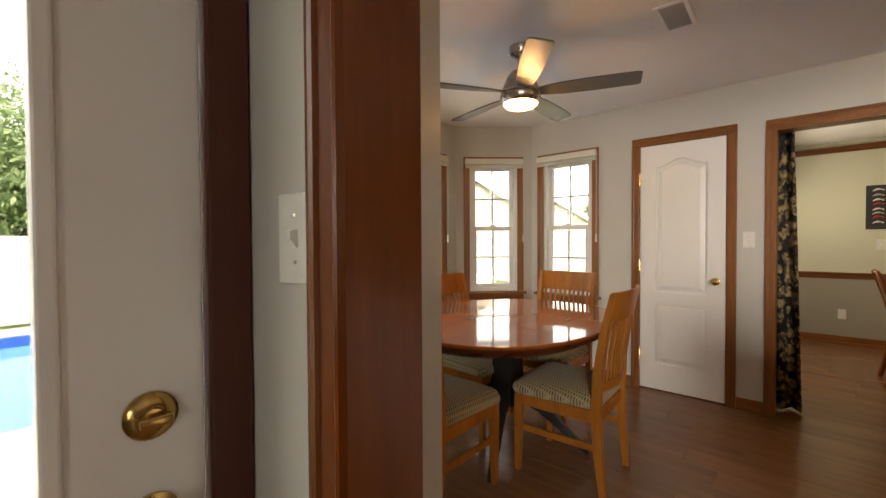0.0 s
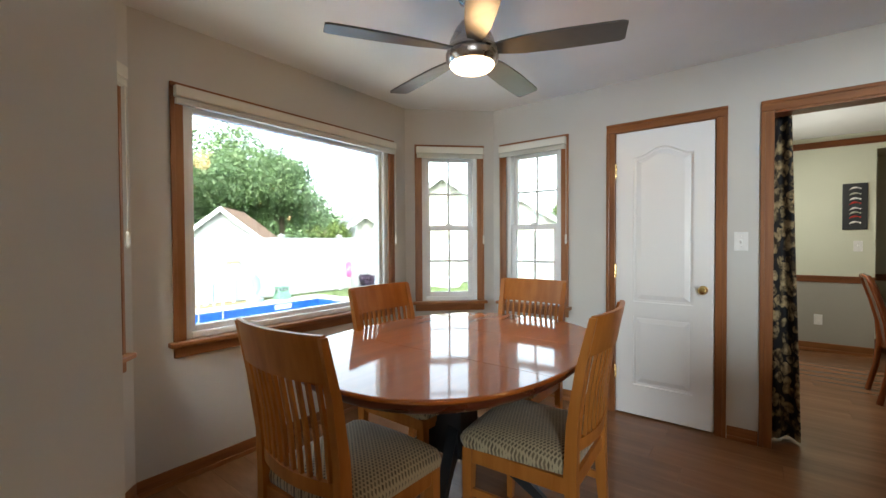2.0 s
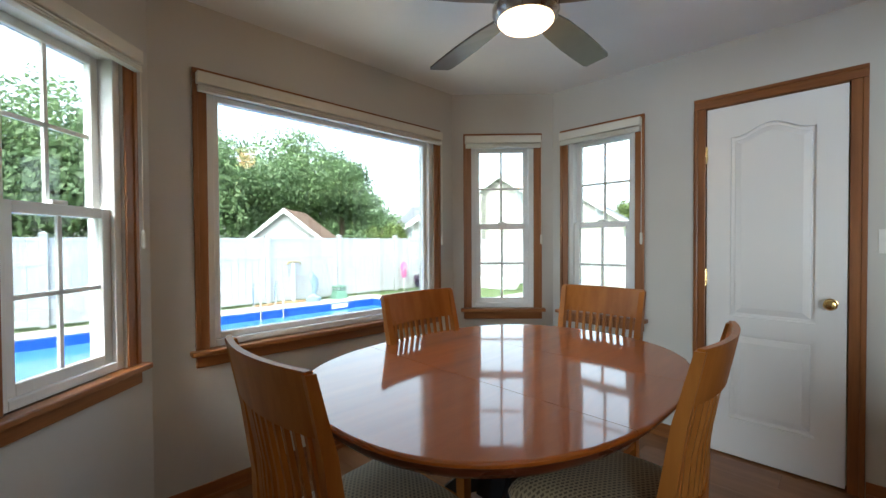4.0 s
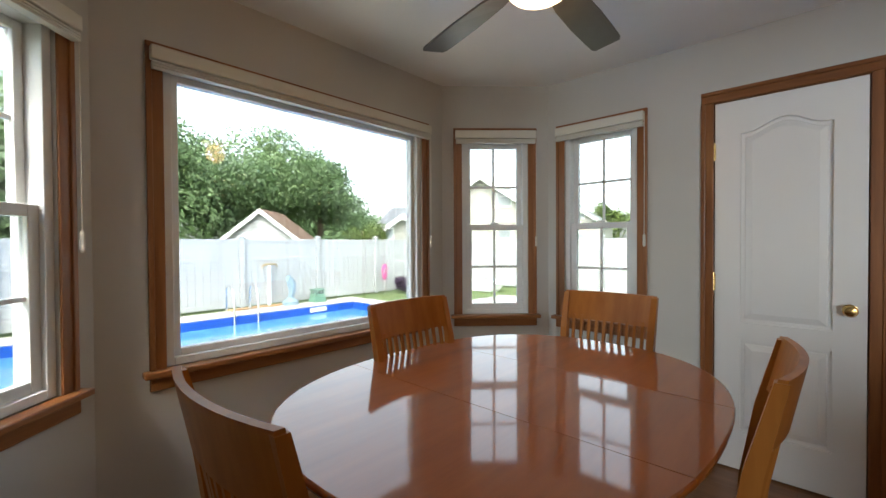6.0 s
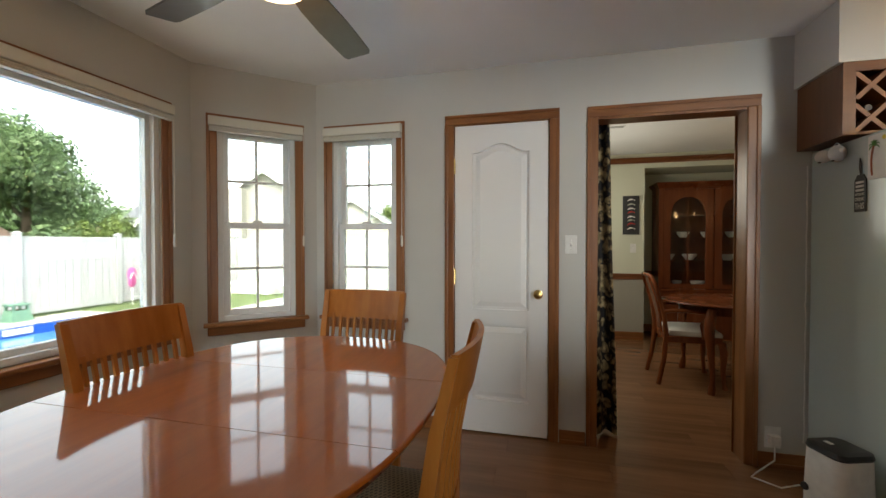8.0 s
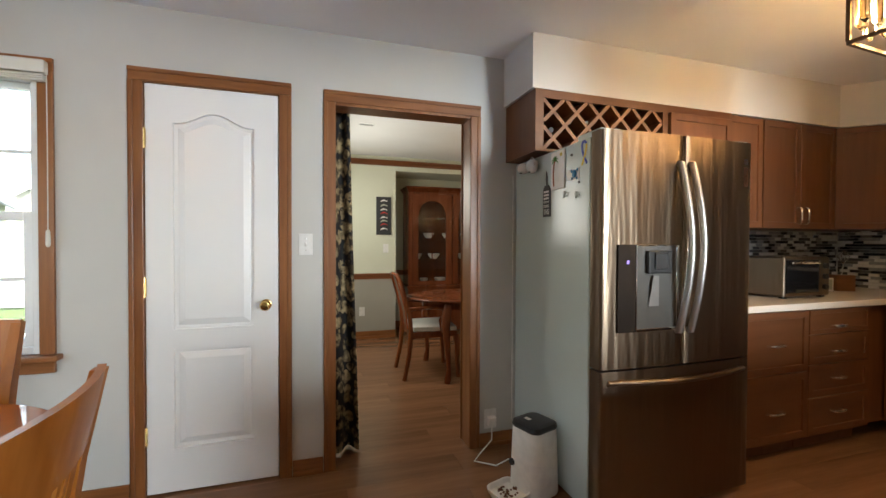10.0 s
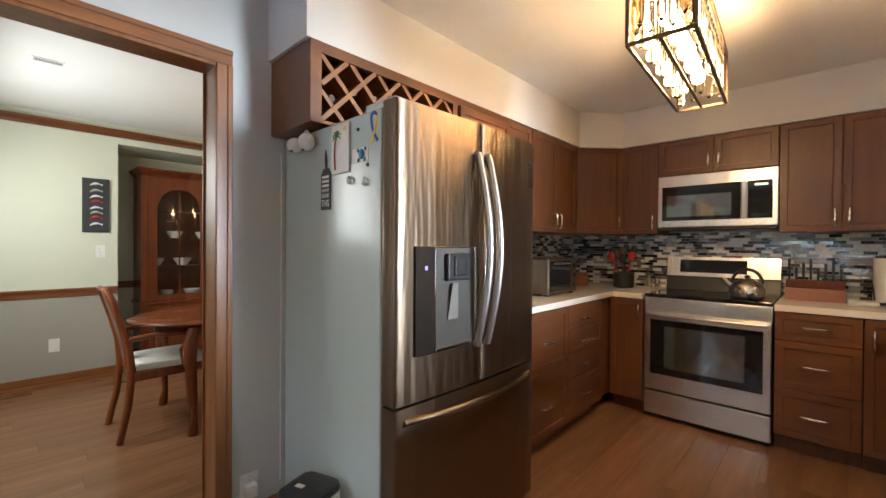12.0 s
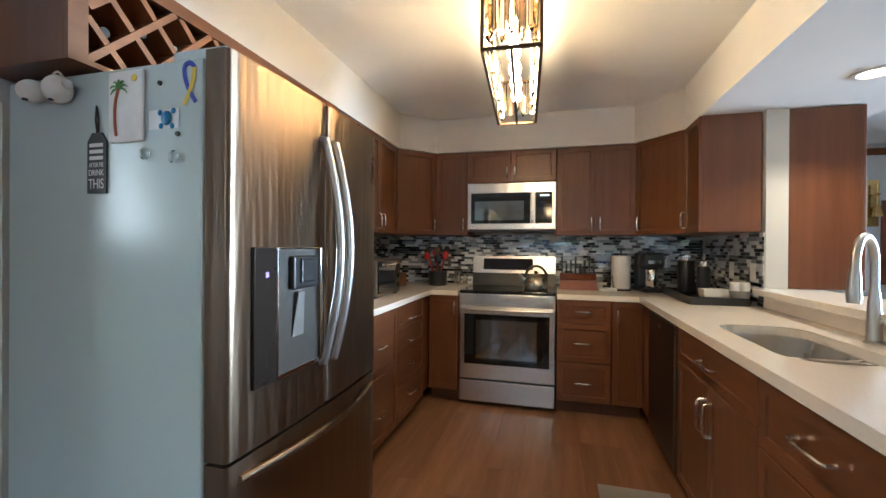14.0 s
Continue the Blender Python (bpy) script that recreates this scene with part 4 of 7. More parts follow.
cabinet("base_cabinet", faces(3.03, 3.913, -90), 0.212, 0.64, 0, 0.874, [("door", 0, 0.21, *BZ, (0.04, 0.755, 0.105, True))], BSL, GB, True)
cabinet("base_cabinet", faces(2.085, 3.70, 180), 0.84, 0.59, 0, 0.68,
        [("drawer", 0, 0.84, 0.705, 0.872, (0.42, 0.785, 0.16, False)), ("door", 0, 0.42, 0.105, 0.703, (0.385, 0.57, 0.13, True)), ("door", 0.42, 0.84, 0.105, 0.703, (0.455, 0.57, 0.13, True))],
        "cherry-stained sink base cabinet with paired doors", GB, True)
cabinet("base_cabinet", faces(1.243, 3.70, 180), 0.82, 0.59, 0, 0.874,
        [("drawer", 0, 0.82, 0.66, 0.872, (0.29, 0.775, 0.15, False)), ("drawer", 0, 0.82, 0.385, 0.658, (0.29, 0.56, 0.15, False)), ("drawer", 0, 0.82, 0.105, 0.383, (0.29, 0.27, 0.15, False))],
        "cherry-stained deep-drawer base cabinet of the peninsula", GB, True)
bm = B()
box(bm, 2.70, 3.03, 3.12, 3.70, 0.1, 0.874)
box(bm, 3.0301, 3.67, 3.12, 3.69, 0.1, 0.874)
bmesh.ops.remove_doubles(bm, verts=bm.verts, dist=1e-3)
solid("corner_base_filler", bm, CHERRY_Z, "cherry-stained blind corner panel beside the dishwasher", "cabinet")
bm = B()
box(bm, 2.84, 3.67, 5.34, 5.95, 0.1, 0.874)
solid("corner_base_filler", bm, CHERRY_Z, "cherry-stained blind corner panel under the counter", "cabinet")

dw = thing("dishwasher", faces(2.695, 3.70, 180), "dark stainless dishwasher with a steel edge", "dishwasher")
boxpart("tub", (0.005, 0.60, 0.0, 0.56, 0.10, 0.868), BLACK, dw)
boxpart("door_panel", (0.006, 0.585, -0.028, -0.001, 0.12, 0.865), DWFRONT, dw, "dark steel door panel", 0.004)
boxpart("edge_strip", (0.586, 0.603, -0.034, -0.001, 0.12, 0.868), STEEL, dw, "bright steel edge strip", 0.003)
boxpart("badge", (0.25, 0.31, -0.0305, -0.0285, 0.80, 0.825), CHROME, dw, "small pale badge")

# worktops
bm = B()
hx0, hx1, hy0, hy1 = 1.29, 1.96, 3.27, 3.61
box(bm, 1.56, 3.678, 5.30, YN - 0.002, 0.876, ZC, 0.003)
box(bm, 3.0, 3.678, 5.078, 5.299, 0.876, ZC, 0.003)
solid("worktop", bm, QUARTZ, "cream speckled quartz worktop beside the fridge", "worktop")
bm = B()
box(bm, 3.0, 3.678, 3.731, 4.305, 0.876, ZC)
for d in ((0.40, hx0, 3.102, 3.73), (hx1, 3.678, 3.102, 3.73), (hx0, hx1, 3.102, hy0), (hx0, hx1, hy1, 3.73)):
    box(bm, *d, 0.876, ZC)
for cx, cy, sx, sy in ((hx0, hy0, 1, 1), (hx1, hy0, -1, 1), (hx0, hy1, 1, -1), (hx1, hy1, -1, -1)):
    edge = [(cx + sx * 0.11 * (1 - math.cos(radians(15 * i))), cy + sy * 0.11 * (1 - math.sin(radians(15 * i)))) for i in range(7)]
    outline = [(cx, cy)] + edge
    if sx * sy > 0:
        outline.reverse()
    loft(bm, [[(x, y, z) for x, y in outline] for z in (0.876, ZC)])
bmesh.ops.remove_doubles(bm, verts=bm.verts, dist=1e-5)
solid("worktop", bm, QUARTZ, "cream quartz worktop with an undermount sink cutout", "worktop")
bm = B()
box(bm, 0.36, 2.66, 2.80, 3.165, 0.992, 1.03, 0.004)
solid("bar_top", bm, QUARTZ, "cream quartz raised bar top on the half wall", "worktop")
bm = B()
box(bm, 0.41, 2.64, 3.101, 3.110, ZC + 0.001, 0.991)
solid("counter_upstand", bm, QUARTZ, "cream quartz upstand behind the sink", "worktop")


def sink():
    s = thing("sink", pose(0, 0, 0), "double-bowl stainless undermount sink", "sink")
    for name, a, b, c, d in (("bowl", 1.525, 1.975, 3.255, 3.625), ("bowl", 1.275, 1.50, 3.255, 3.625)):
        bm = B()
        n = 7

        def ring(off, z, r=0.09):
            pts = []
            for cx, cy, q0 in ((b - r, d - r, 0), (a + r, d - r, 90), (a + r, c + r, 180), (b - r, c + r, 270)):
                for i in range(n + 1):
                    q = radians(q0 + 90 * i / n)
                    pts.append((cx + (r - off) * math.cos(q), cy + (r - off) * math.sin(q), z))
            return pts
        loft(bm, [ring(-0.012, 0.8755), ring(0.0, 0.8755), ring(0.004, 0.80), ring(0.012, 0.70), ring(0.03, 0.685), ring(0.08, 0.683)], False)
        loft(bm, [ring(0.08, 0.683), ring(0.081, 0.682)])
        part(name, bm, SINKSTEEL, s, "", True)
        bm = B()
        lathe(bm, [(0.004, 0.6855), (0.03, 0.6855), (0.042, 0.688), (0.044, 0.6845)], 20, (a + b) / 2, (c + d) / 2)
        part("drain", bm, CHROME, s, "round drain strainer", True)
    bm = B()
    tube(bm, [(1.5125, 3.262, 0.868), (1.5125, 3.30, 0.862), (1.5125, 3.44, 0.858), (1.5125, 3.58, 0.862), (1.5125, 3.618, 0.868)], 0.0125, 12)
    part("divider", bm, CHROME, s, "rounded divider between the bowls", True)
    return s


sink()


def faucet():
    f = thing("faucet", pose(1.66, 3.175, ZC, 0, 0, 45), "brushed steel pull-down gooseneck faucet", "faucet")
    bm = B()
    lathe(bm, [(0.030, 0.0), (0.030, 0.008), (0.024, 0.012), (0.022, 0.10), (0.019, 0.16), (0.015, 0.20)], 20)
    part("base", bm, SATIN, f, "", True)
    bm = B()
    tube(bm, [(0, 0, 0.19), (0, 0, 0.30)] + [(0, 0.10 - 0.10 * math.cos(a), 0.30 + 0.10 * math.sin(a)) for a in [math.pi * i / 12 for i in range(1, 12)]] + [(0, 0.20, 0.30), (0, 0.205, 0.27)], 0.0135, 12)
    part("spout", bm, SATIN, f, "", True)
    bm = B()
    tube(bm, [(0, 0.204, 0.285), (0, 0.208, 0.25), (0, 0.212, 0.19), (0, 0.213, 0.165)], [0.015, 0.018, 0.022, 0.019], 14)
    part("spray_head", bm, SATIN, f, "", True)
    bm = B()
    tube(bm, [(-0.02, 0, 0.085), (-0.06, 0, 0.09), (-0.11, -0.005, 0.12)], [0.014, 0.009, 0.006], 10)
    part("lever", bm, SATIN, f, "", True)


faucet()


# ---- appliances ----
def fridge():
    f = thing("fridge", pose(0.63, 5.13, 0), "stainless french-door fridge with grey sides and ice dispenser", "fridge")
    W = 0.912
    boxpart("body", (0.0, W, 0.09, 0.82, 0.015, 1.755), GREYSIDE, f, "grey painted steel case", 0.006)
    boxpart("hinge_cover", (0.01, 0.12, 0.03, 0.20, 1.756, 1.785), GREYSIDE, f, "grey hinge cover", 0.006)
    boxpart("hinge_cover", (W - 0.12, W - 0.01, 0.03, 0.20, 1.756, 1.785), GREYSIDE, f, "grey hinge cover", 0.006)

    def door(name, x0, x1, z0, z1, label):
        bm = B()
        rows = []
        spans = [x0, x0 + 0.002, x0 + 0.006, x0 + 0.012] + [x0 + (x1 - x0) * i / 10 for i in range(1, 10)] + [x1 - 0.012, x1 - 0.006, x1 - 0.002, x1]
        for x in spans:
            y = 0.016 * ((x - W / 2) / (W / 2)) ** 2
            e = min(x - x0, x1 - x)
            rows.append((x, y + (0.010 * (1 - e / 0.012) ** 2 if e < 0.012 else 0.0)))
        rings = [[(x, y, z0), (x, 0.085, z0), (x, 0.085, z1), (x, y, z1)] for x, y in rows]
        loft(bm, rings)
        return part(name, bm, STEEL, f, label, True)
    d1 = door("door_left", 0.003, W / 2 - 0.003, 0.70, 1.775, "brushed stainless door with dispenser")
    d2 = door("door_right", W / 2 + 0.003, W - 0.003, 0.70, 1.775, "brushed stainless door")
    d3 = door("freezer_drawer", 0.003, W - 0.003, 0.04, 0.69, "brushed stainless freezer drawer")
    for sx, p in ((-1, d1), (1, d2)):
        bm = B()
        x = W / 2 + sx * 0.035
        tube(bm, [(x, 0.0, 0.86)] + [(x, -0.014 - 0.062 * math.sin(math.pi * i / 28), 0.86 + 0.78 * i / 28) for i in range(29)] + [(x, 0.0, 1.64)], 0.0155, 14)
        part("handle", bm, SATIN, p, "curved steel handle", True)
    bm = B()
    tube(bm, [(0.05, 0.02, 0.63)] + [(0.05 + (W - 0.1) * i / 16, 0.012 - 0.055 * math.sin(math.pi * i / 16), 0.64) for i in range(17)] + [(W - 0.05, 0.02, 0.63)], 0.013, 10)
    part("handle", bm, STEEL, d3, "curved steel drawer handle", True)
    bm = B()
    box(bm, 0.085, 0.182, -0.001, 0.04, 0.865, 1.262, 0.003)
    part("control_panel", bm, CONTROL, d1, "dark glossy dispenser panel")
    bm = B()
    for d in ((0.183, 0.188, 0.865, 1.262), (0.415, 0.43, 0.865, 1.262), (0.188, 0.415, 1.256, 1.262), (0.188, 0.415, 0.865, 0.878)):
        box(bm, d[0], d[1], -0.003, 0.05, d[2], d[3], 0.003)
    part("dispenser_frame", bm, CHROME, d1, "bright dispenser frame")
    # Flat plate on the uncut door; the alcove's shade is in its colour.
    bm = B()
    box(bm, 0.188, 0.415, -0.0005, 0.012, 0.878, 1.256)
    part("dispenser_shade_plate", bm, RECESS, d1, "flat plate coloured as the shaded dispenser alcove")
    bm = B()
    box(bm, 0.235, 0.37, -0.022, -0.0006, 1.13, 1.235, 0.006)
    box(bm, 0.265, 0.34, -0.03, -0.0225, 1.15, 1.225, 0.004)
    part("ice_chute", bm, BLACK, d1, "dark dispenser chute")
    bm = B()
    loft(bm, [[(0.25, -0.004, 0.98), (0.31, -0.004, 0.98), (0.31, -0.001, 0.98), (0.25, -0.001, 0.98)], [(0.265, -0.018, 1.12), (0.295, -0.018, 1.12), (0.295, -0.015, 1.12), (0.265, -0.015, 1.12)]])
    part("paddle", bm, PADDLE, d1, "pale dispenser paddle")
    boxpart("indicator", (0.13, 0.142, -0.0025, -0.0012, 1.175, 1.19), VIOLET, d1, "small violet indicator light")
    boxpart("badge", (W - 0.075, W - 0.035, 0.012, 0.0165, 1.665, 1.69), CHROME, d2, "pale badge plate")
    boxpart("badge", (W - 0.072, W - 0.032, 0.012, 0.0165, 1.555, 1.65), CHROME, d2, "pale sticker strip")


fridge()


def range_oven():
    r = thing("range", faces(3.03, 5.068, -90), "stainless electric range with black glass cooktop", "range")
    W = 0.755
    boxpart("body", (0.003, W - 0.003, 0.003, 0.63, 0.02, 0.895), BLACK, r)
    bm = B()
    box(bm, 0.0, W, -0.02, 0.615, 0.896, 0.922, 0.005)
    part("cooktop", bm, BLACKGLASS, r, "black glass cooktop")
    boxpart("control_strip", (0.0, W, -0.022, 0.002, 0.795, 0.895), STEEL_H, r, "stainless strip under the cooktop", 0.004)
    bm = B()
    box(bm, 0.004, W - 0.004, -0.03, 0.002, 0.215, 0.793, 0.005)
    d = part("oven_door", bm, STEEL_H, r, "stainless oven door")
    boxpart("door_glass", (0.045, W - 0.045, -0.0335, -0.031, 0.335, 0.735), BLACKGLASS, d, "black oven window", 0.001)
    # Added metallic pane that strengthens the reflected window in the oven door.
    boxpart("inner_window", (0.14, W - 0.14, -0.0345, -0.0337, 0.385, 0.69), MESHGREY, d, "grey pane added to carry the window's reflection")
    bm = B()
    tube(bm, [(0.03, -0.03, 0.775)] + [(0.03 + (W - 0.06) * i / 12, -0.062 - 0.012 * math.sin(math.pi * i / 12), 0.775) for i in range(13)] + [(W - 0.03, -0.03, 0.775)], 0.013, 10)
    part("handle", bm, STEEL_H, d, "stainless bar handle", True)
    boxpart("warming_drawer", (0.004, W - 0.004, -0.028, 0.002, 0.035, 0.20), STEEL_H, r, "stainless storage drawer", 0.005)
    bm = B()
    loft(bm, [[(0, 0.545, 0.923), (W, 0.545, 0.923), (W, 0.635, 0.923), (0, 0.635, 0.923)], [(0, 0.575, 1.03), (W, 0.575, 1.03), (W, 0.635, 1.03), (0, 0.635, 1.03)]])
    part("riser", bm, BLACK, r, "black lower back panel")
    bm = B()
    loft(bm, [[(0, 0.555, 1.031), (W, 0.555, 1.031), (W, 0.635, 1.031), (0, 0.635, 1.031)], [(0, 0.585, 1.188), (W, 0.585, 1.188), (W, 0.635, 1.188), (0, 0.635, 1.188)]])
    g = part("backguard", bm, STEEL_H, r, "stainless control backguard")
    bm = B()
    loft(bm, [[(0.10, 0.5585, 1.062), (W - 0.20, 0.5585, 1.062), (W - 0.20, 0.566, 1.062), (0.10, 0.566, 1.062)], [(0.10, 0.578, 1.165), (W - 0.20, 0.578, 1.165), (W - 0.20, 0.585, 1.165), (0.10, 0.585, 1.165)]])
    part("display", bm, BLACKGLASS, g, "black control display")


range_oven()


def microwave():
    m = thing("microwave", faces(3.355, 5.070, -90), "stainless over-the-range microwave with black door", "microwave")
    W = 0.755
    boxpart("body", (0.001, W, 0.001, 0.31, 1.42, 1.828), BLACK, m)
    bm = B()
    box(bm, 0.0, W, -0.03, 0.0, 1.425, 1.826, 0.004)
    d = part("door", bm, STEEL_H, m, "stainless door frame")
    boxpart("door_glass", (0.032, 0.545, -0.0335, -0.031, 1.475, 1.742), BLACKGLASS, d, "black door window", 0.001)
    boxpart("control_panel", (0.585, W - 0.03, -0.0335, -0.031, 1.475, 1.742), BLACKGLASS, d, "black control panel", 0.001)
    boxpart("display", (0.625, 0.70, -0.0345, -0.0337, 1.705, 1.72), LCD, d, "pale green clock display")
    boxpart("inner_window", (0.065, 0.49, -0.0345, -0.0337, 1.505, 1.67), MESHGREY, d, "dark grey perforated screen")
    bm = B()
    box(bm, 0.548, 0.582, -0.048, -0.031, 1.475, 1.742, 0.006)
    part("handle", bm, CHROME, d, "upright steel handle")
    boxpart("vent_grille", (0.01, W - 0.01, -0.02, 0.25, 1.408, 1.419), BLACK, m, "black underside vent")


microwave()


def pendant():
    p = thing("pendant_light", pose(1.69, 4.515, 0, 0, 0, 3.5), "dark bronze linear lantern with lit bulbs and glass prisms", "lamp")
    L, w0, w1, zb, zt = 0.455, 0.105, 0.078, 1.98, 2.22
    boxpart("ceiling_plate", (-0.25, 0.25, -0.05, 0.05, H - 0.025, H - 0.001), BRONZE, p, "", 0.004)
    for x in (-0.2, 0.2):
        bm = B()
        tube(bm, [(x, 0, H - 0.026), (x, 0, zt)], 0.006)
        part("stem", bm, BRONZE, p)
    bm = B()
    for z in (zb, zt):
        for s in (-1, 1):
            box(bm, -L, L, s * w0 - 0.006, s * w0 + 0.006, z - 0.006, z + 0.006)
            box(bm, s * L - 0.006, s * L + 0.006, -w0 + 0.006, w0 - 0.006, z - 0.006, z + 0.006)
    for sx in (-1, 1):
        for sy in (-1, 1):
            box(bm, sx * L - 0.006, sx * L + 0.006, sy * w0 - 0.006, sy * w0 + 0.006, zb + 0.006, zt - 0.006)
    part("frame", bm, BRONZE, p, "dark bronze cage")
    boxpart("lamp_bar", (-L + 0.007, L - 0.007, -0.012, 0.012, zt - 0.05, zt - 0.03), BRONZE, p)
    boxpart("lower_bar", (-L + 0.007, L - 0.007, -0.006, 0.006, zb - 0.005, zb + 0.005), BRONZE, p)
    n = 17
    for i in range(n):
        for s in (-1, 1):
            x = -L + 0.03 + (2 * L - 0.06) * i / (n - 1)
            bm = B()
            h = 0.15 + 0.03 * ((i * 7 + s) % 3)
            lathe(bm, [(0.004, zt - 0.012), (0.017, zt - 0.02), (0.017, zt - h), (0.004, zt - h - 0.02)], 6, x, s * (w0 - 0.022))
            part("prism", bm, CRYSTAL, p)
    for i in range(5):
        for s in (-1, 1):
            bm = B()
            y = -w0 + 0.035 + (2 * w0 - 0.07) * i / 4
            h = 0.16 + 0.03 * (i % 2)
            lathe(bm, [(0.004, zt - 0.012), (0.017, zt - 0.02), (0.017, zt - h), (0.004, zt - h - 0.02)], 6, s * (L - 0.022), y)
            part("prism", bm, CRYSTAL, p)
    for i in range(5):
        x = -0.34 + 0.17 * i
        bm = B()
        lathe(bm, [(0.012, zt - 0.052), (0.013, zt - 0.075), (0.026, zt - 0.105), (0.030, zt - 0.125), (0.024, zt - 0.148), (0.006, zt - 0.158)], 14, x, 0)
        b = part("bulb", bm, BULBGLOW, p, "lit round bulb", True)
        b.visible_shadow = False


pendant()

# ---- small kitchen things ----
def lathe_thing(name, m, profile, material, label, category, n=24, group=""):
    bm = B()
    lathe(bm, profile, n)
    return solid(name, bm, material, label, category, group, m=m, smooth=True)


def kettle():
    k = thing("kettle", pose(3.22, 4.47, 0.922), "steel kettle with black handle on the cooktop", "kettle")
    bm = B()
    lathe(bm, [(0.075, 0.0), (0.098, 0.008), (0.104, 0.04), (0.098, 0.075), (0.075, 0.105), (0.045, 0.122), (0.012, 0.128)], 28)
    part("body", bm, NICKEL, k, "", True)
    bm = B()
    lathe(bm, [(0.006, 0.128), (0.016, 0.136), (0.016, 0.150), (0.006, 0.156)], 14)
    part("lid_knob", bm, BLACK, k, "", True)
    bm = B()
    tube(bm, [(-0.005, 0.085, 0.07), (-0.01, 0.115, 0.10), (-0.012, 0.135, 0.13)], [0.022, 0.014, 0.012], 12)
    part("spout", bm, NICKEL, k, "", True)
    bm = B()
    tube(bm, [(0, 0.085 * math.cos(a), 0.10 + 0.095 * math.sin(a)) for a in [math.pi * i / 12 for i in range(13)]], 0.011, 10)
    part("handle", bm, BLACK, k, "black arched handle", True)


kettle()


def knife_block():
    k = thing("knife_block", pose(3.45, 4.13, ZC), "reddish wooden knife block full of black knives", "knife block")
    bm = B()
    loft(bm, [[(-0.07, -0.15, 0), (0.07, -0.15, 0), (0.07, 0.15, 0), (-0.07, 0.15, 0)], [(-0.05, -0.15, 0.08), (0.07, -0.15, 0.08), (0.07, 0.15, 0.08), (-0.05, 0.15, 0.08)]])
    part("base", bm, REDWOOD, k)
    bm = B()
    box(bm, -0.02, 0.06, -0.148, 0.148, 0.081, 0.135, 0.003)
    part("upper_tier", bm, MAHOG, k)
    for i in range(8):
        bm = B()
        y = -0.13 + 0.26 * i / 7
        h = 0.055 + 0.06 * ((i * 5) % 3) / 2
        loft(bm, [rect_ring((0.02, y, 0.136), 0.016, 0.012), rect_ring((0.012, y, 0.16 + h * 0.5), 0.02, 0.015), rect_ring((0.0, y, 0.165 + h), 0.022, 0.016)])
        part("knife", bm, BLACK, k, "black knife handle")


knife_block()


def utensil_crock():
    k = thing("utensil_crock", pose(3.40, 5.36, ZC), "black crock full of red and dark cooking utensils", "utensils")
    bm = B()
    lathe(bm, [(0.07, 0), (0.082, 0.006), (0.086, 0.13), (0.08, 0.134), (0.074, 0.128), (0.07, 0.02)], 24)
    part("pot", bm, BLACK, k, "", True)
    for i, (dx, dy, h, mt) in enumerate(((0.05, 0.03, 0.30, RED), (-0.04, 0.05, 0.27, RED), (0.0, -0.05, 0.33, BLACK), (0.045, -0.03, 0.29, RED), (-0.05, -0.01, 0.25, BLACK), (0.0, 0.06, 0.31, BLACK), (-0.02, 0.0, 0.32, STEEL), (0.03, 0.0, 0.34, BLACK), (-0.03, -0.05, 0.28, RED))):
        bm = B()
        tip = Vector((dx * 1.7, dy * 1.7, h))
        tube(bm, [(dx * 0.3, dy * 0.3, 0.03), tip * 0.8 + Vector((0, 0, 0.02)), tip], 0.006, 6)
        ball(bm, tip, 0.03, 0.35, 1.0, 1.25, 10)
        part("utensil", bm, mt, k, "red utensil" if mt is RED else "dark utensil", True)


utensil_crock()


def toaster_oven():
    t = thing("toaster_oven", pose(2.50, 5.60, ZC), "steel toaster oven with glass door", "toaster oven")
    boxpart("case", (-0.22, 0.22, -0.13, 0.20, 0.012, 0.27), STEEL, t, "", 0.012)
    boxpart("glass_door", (-0.20, 0.10, -0.138, -0.131, 0.035, 0.25), BLACKGLASS, t, "dark glass door", 0.002)
    boxpart("door_handle", (-0.18, 0.08, -0.162, -0.15, 0.225, 0.238), CHROME, t, "", 0.004)
    for z in (0.07, 0.14, 0.21):
        bm = B()
        tube(bm, [(0.16, -0.131, z), (0.16, -0.15, z)], 0.018, 14)
        part("knob", bm, BLACK, t, "black knob")
    for x in (-0.18, 0.18):
        for y in (-0.1, 0.16):
            boxpart("foot", (x - 0.015, x + 0.015, y - 0.015, y + 0.015, 0, 0.012), BLACK, t)


toaster_oven()
kb = thing("recipe_stand", pose(3.10, 5.72, ZC, 0, 0, -35), "small white framed card leaning by the wall", "card")
boxpart("card", (-0.055, 0.055, -0.008, 0.0, 0.0, 0.10), WHITEPLASTIC, kb, "", 0.002)
boxpart("picture", (-0.045, 0.045, -0.010, -0.0085, 0.012, 0.088), FOIL, kb)
wb = thing("utensil_box", pose(3.26, 5.70, ZC, 0, 0, -30), "small orange wooden box holding a whisk", "box")
boxpart("box", (-0.06, 0.06, -0.05, 0.05, 0, 0.12), LATTICE, wb, "", 0.003)
bm = B()
tube(bm, [(0, 0, 0.12), (0.01, 0, 0.20)], 0.005, 6)
for i in range(5):
    q = math.pi * i / 5
    tube(bm, [(0.01, 0, 0.20), (0.01 + 0.04 * math.cos(q), 0.04 * math.sin(q), 0.26), (0.015, 0, 0.31), (0.01 - 0.04 * math.cos(q), -0.04 * math.sin(q), 0.26), (0.01, 0, 0.20)], 0.0018, 5)
part("whisk", bm, CHROME, wb, "wire whisk")
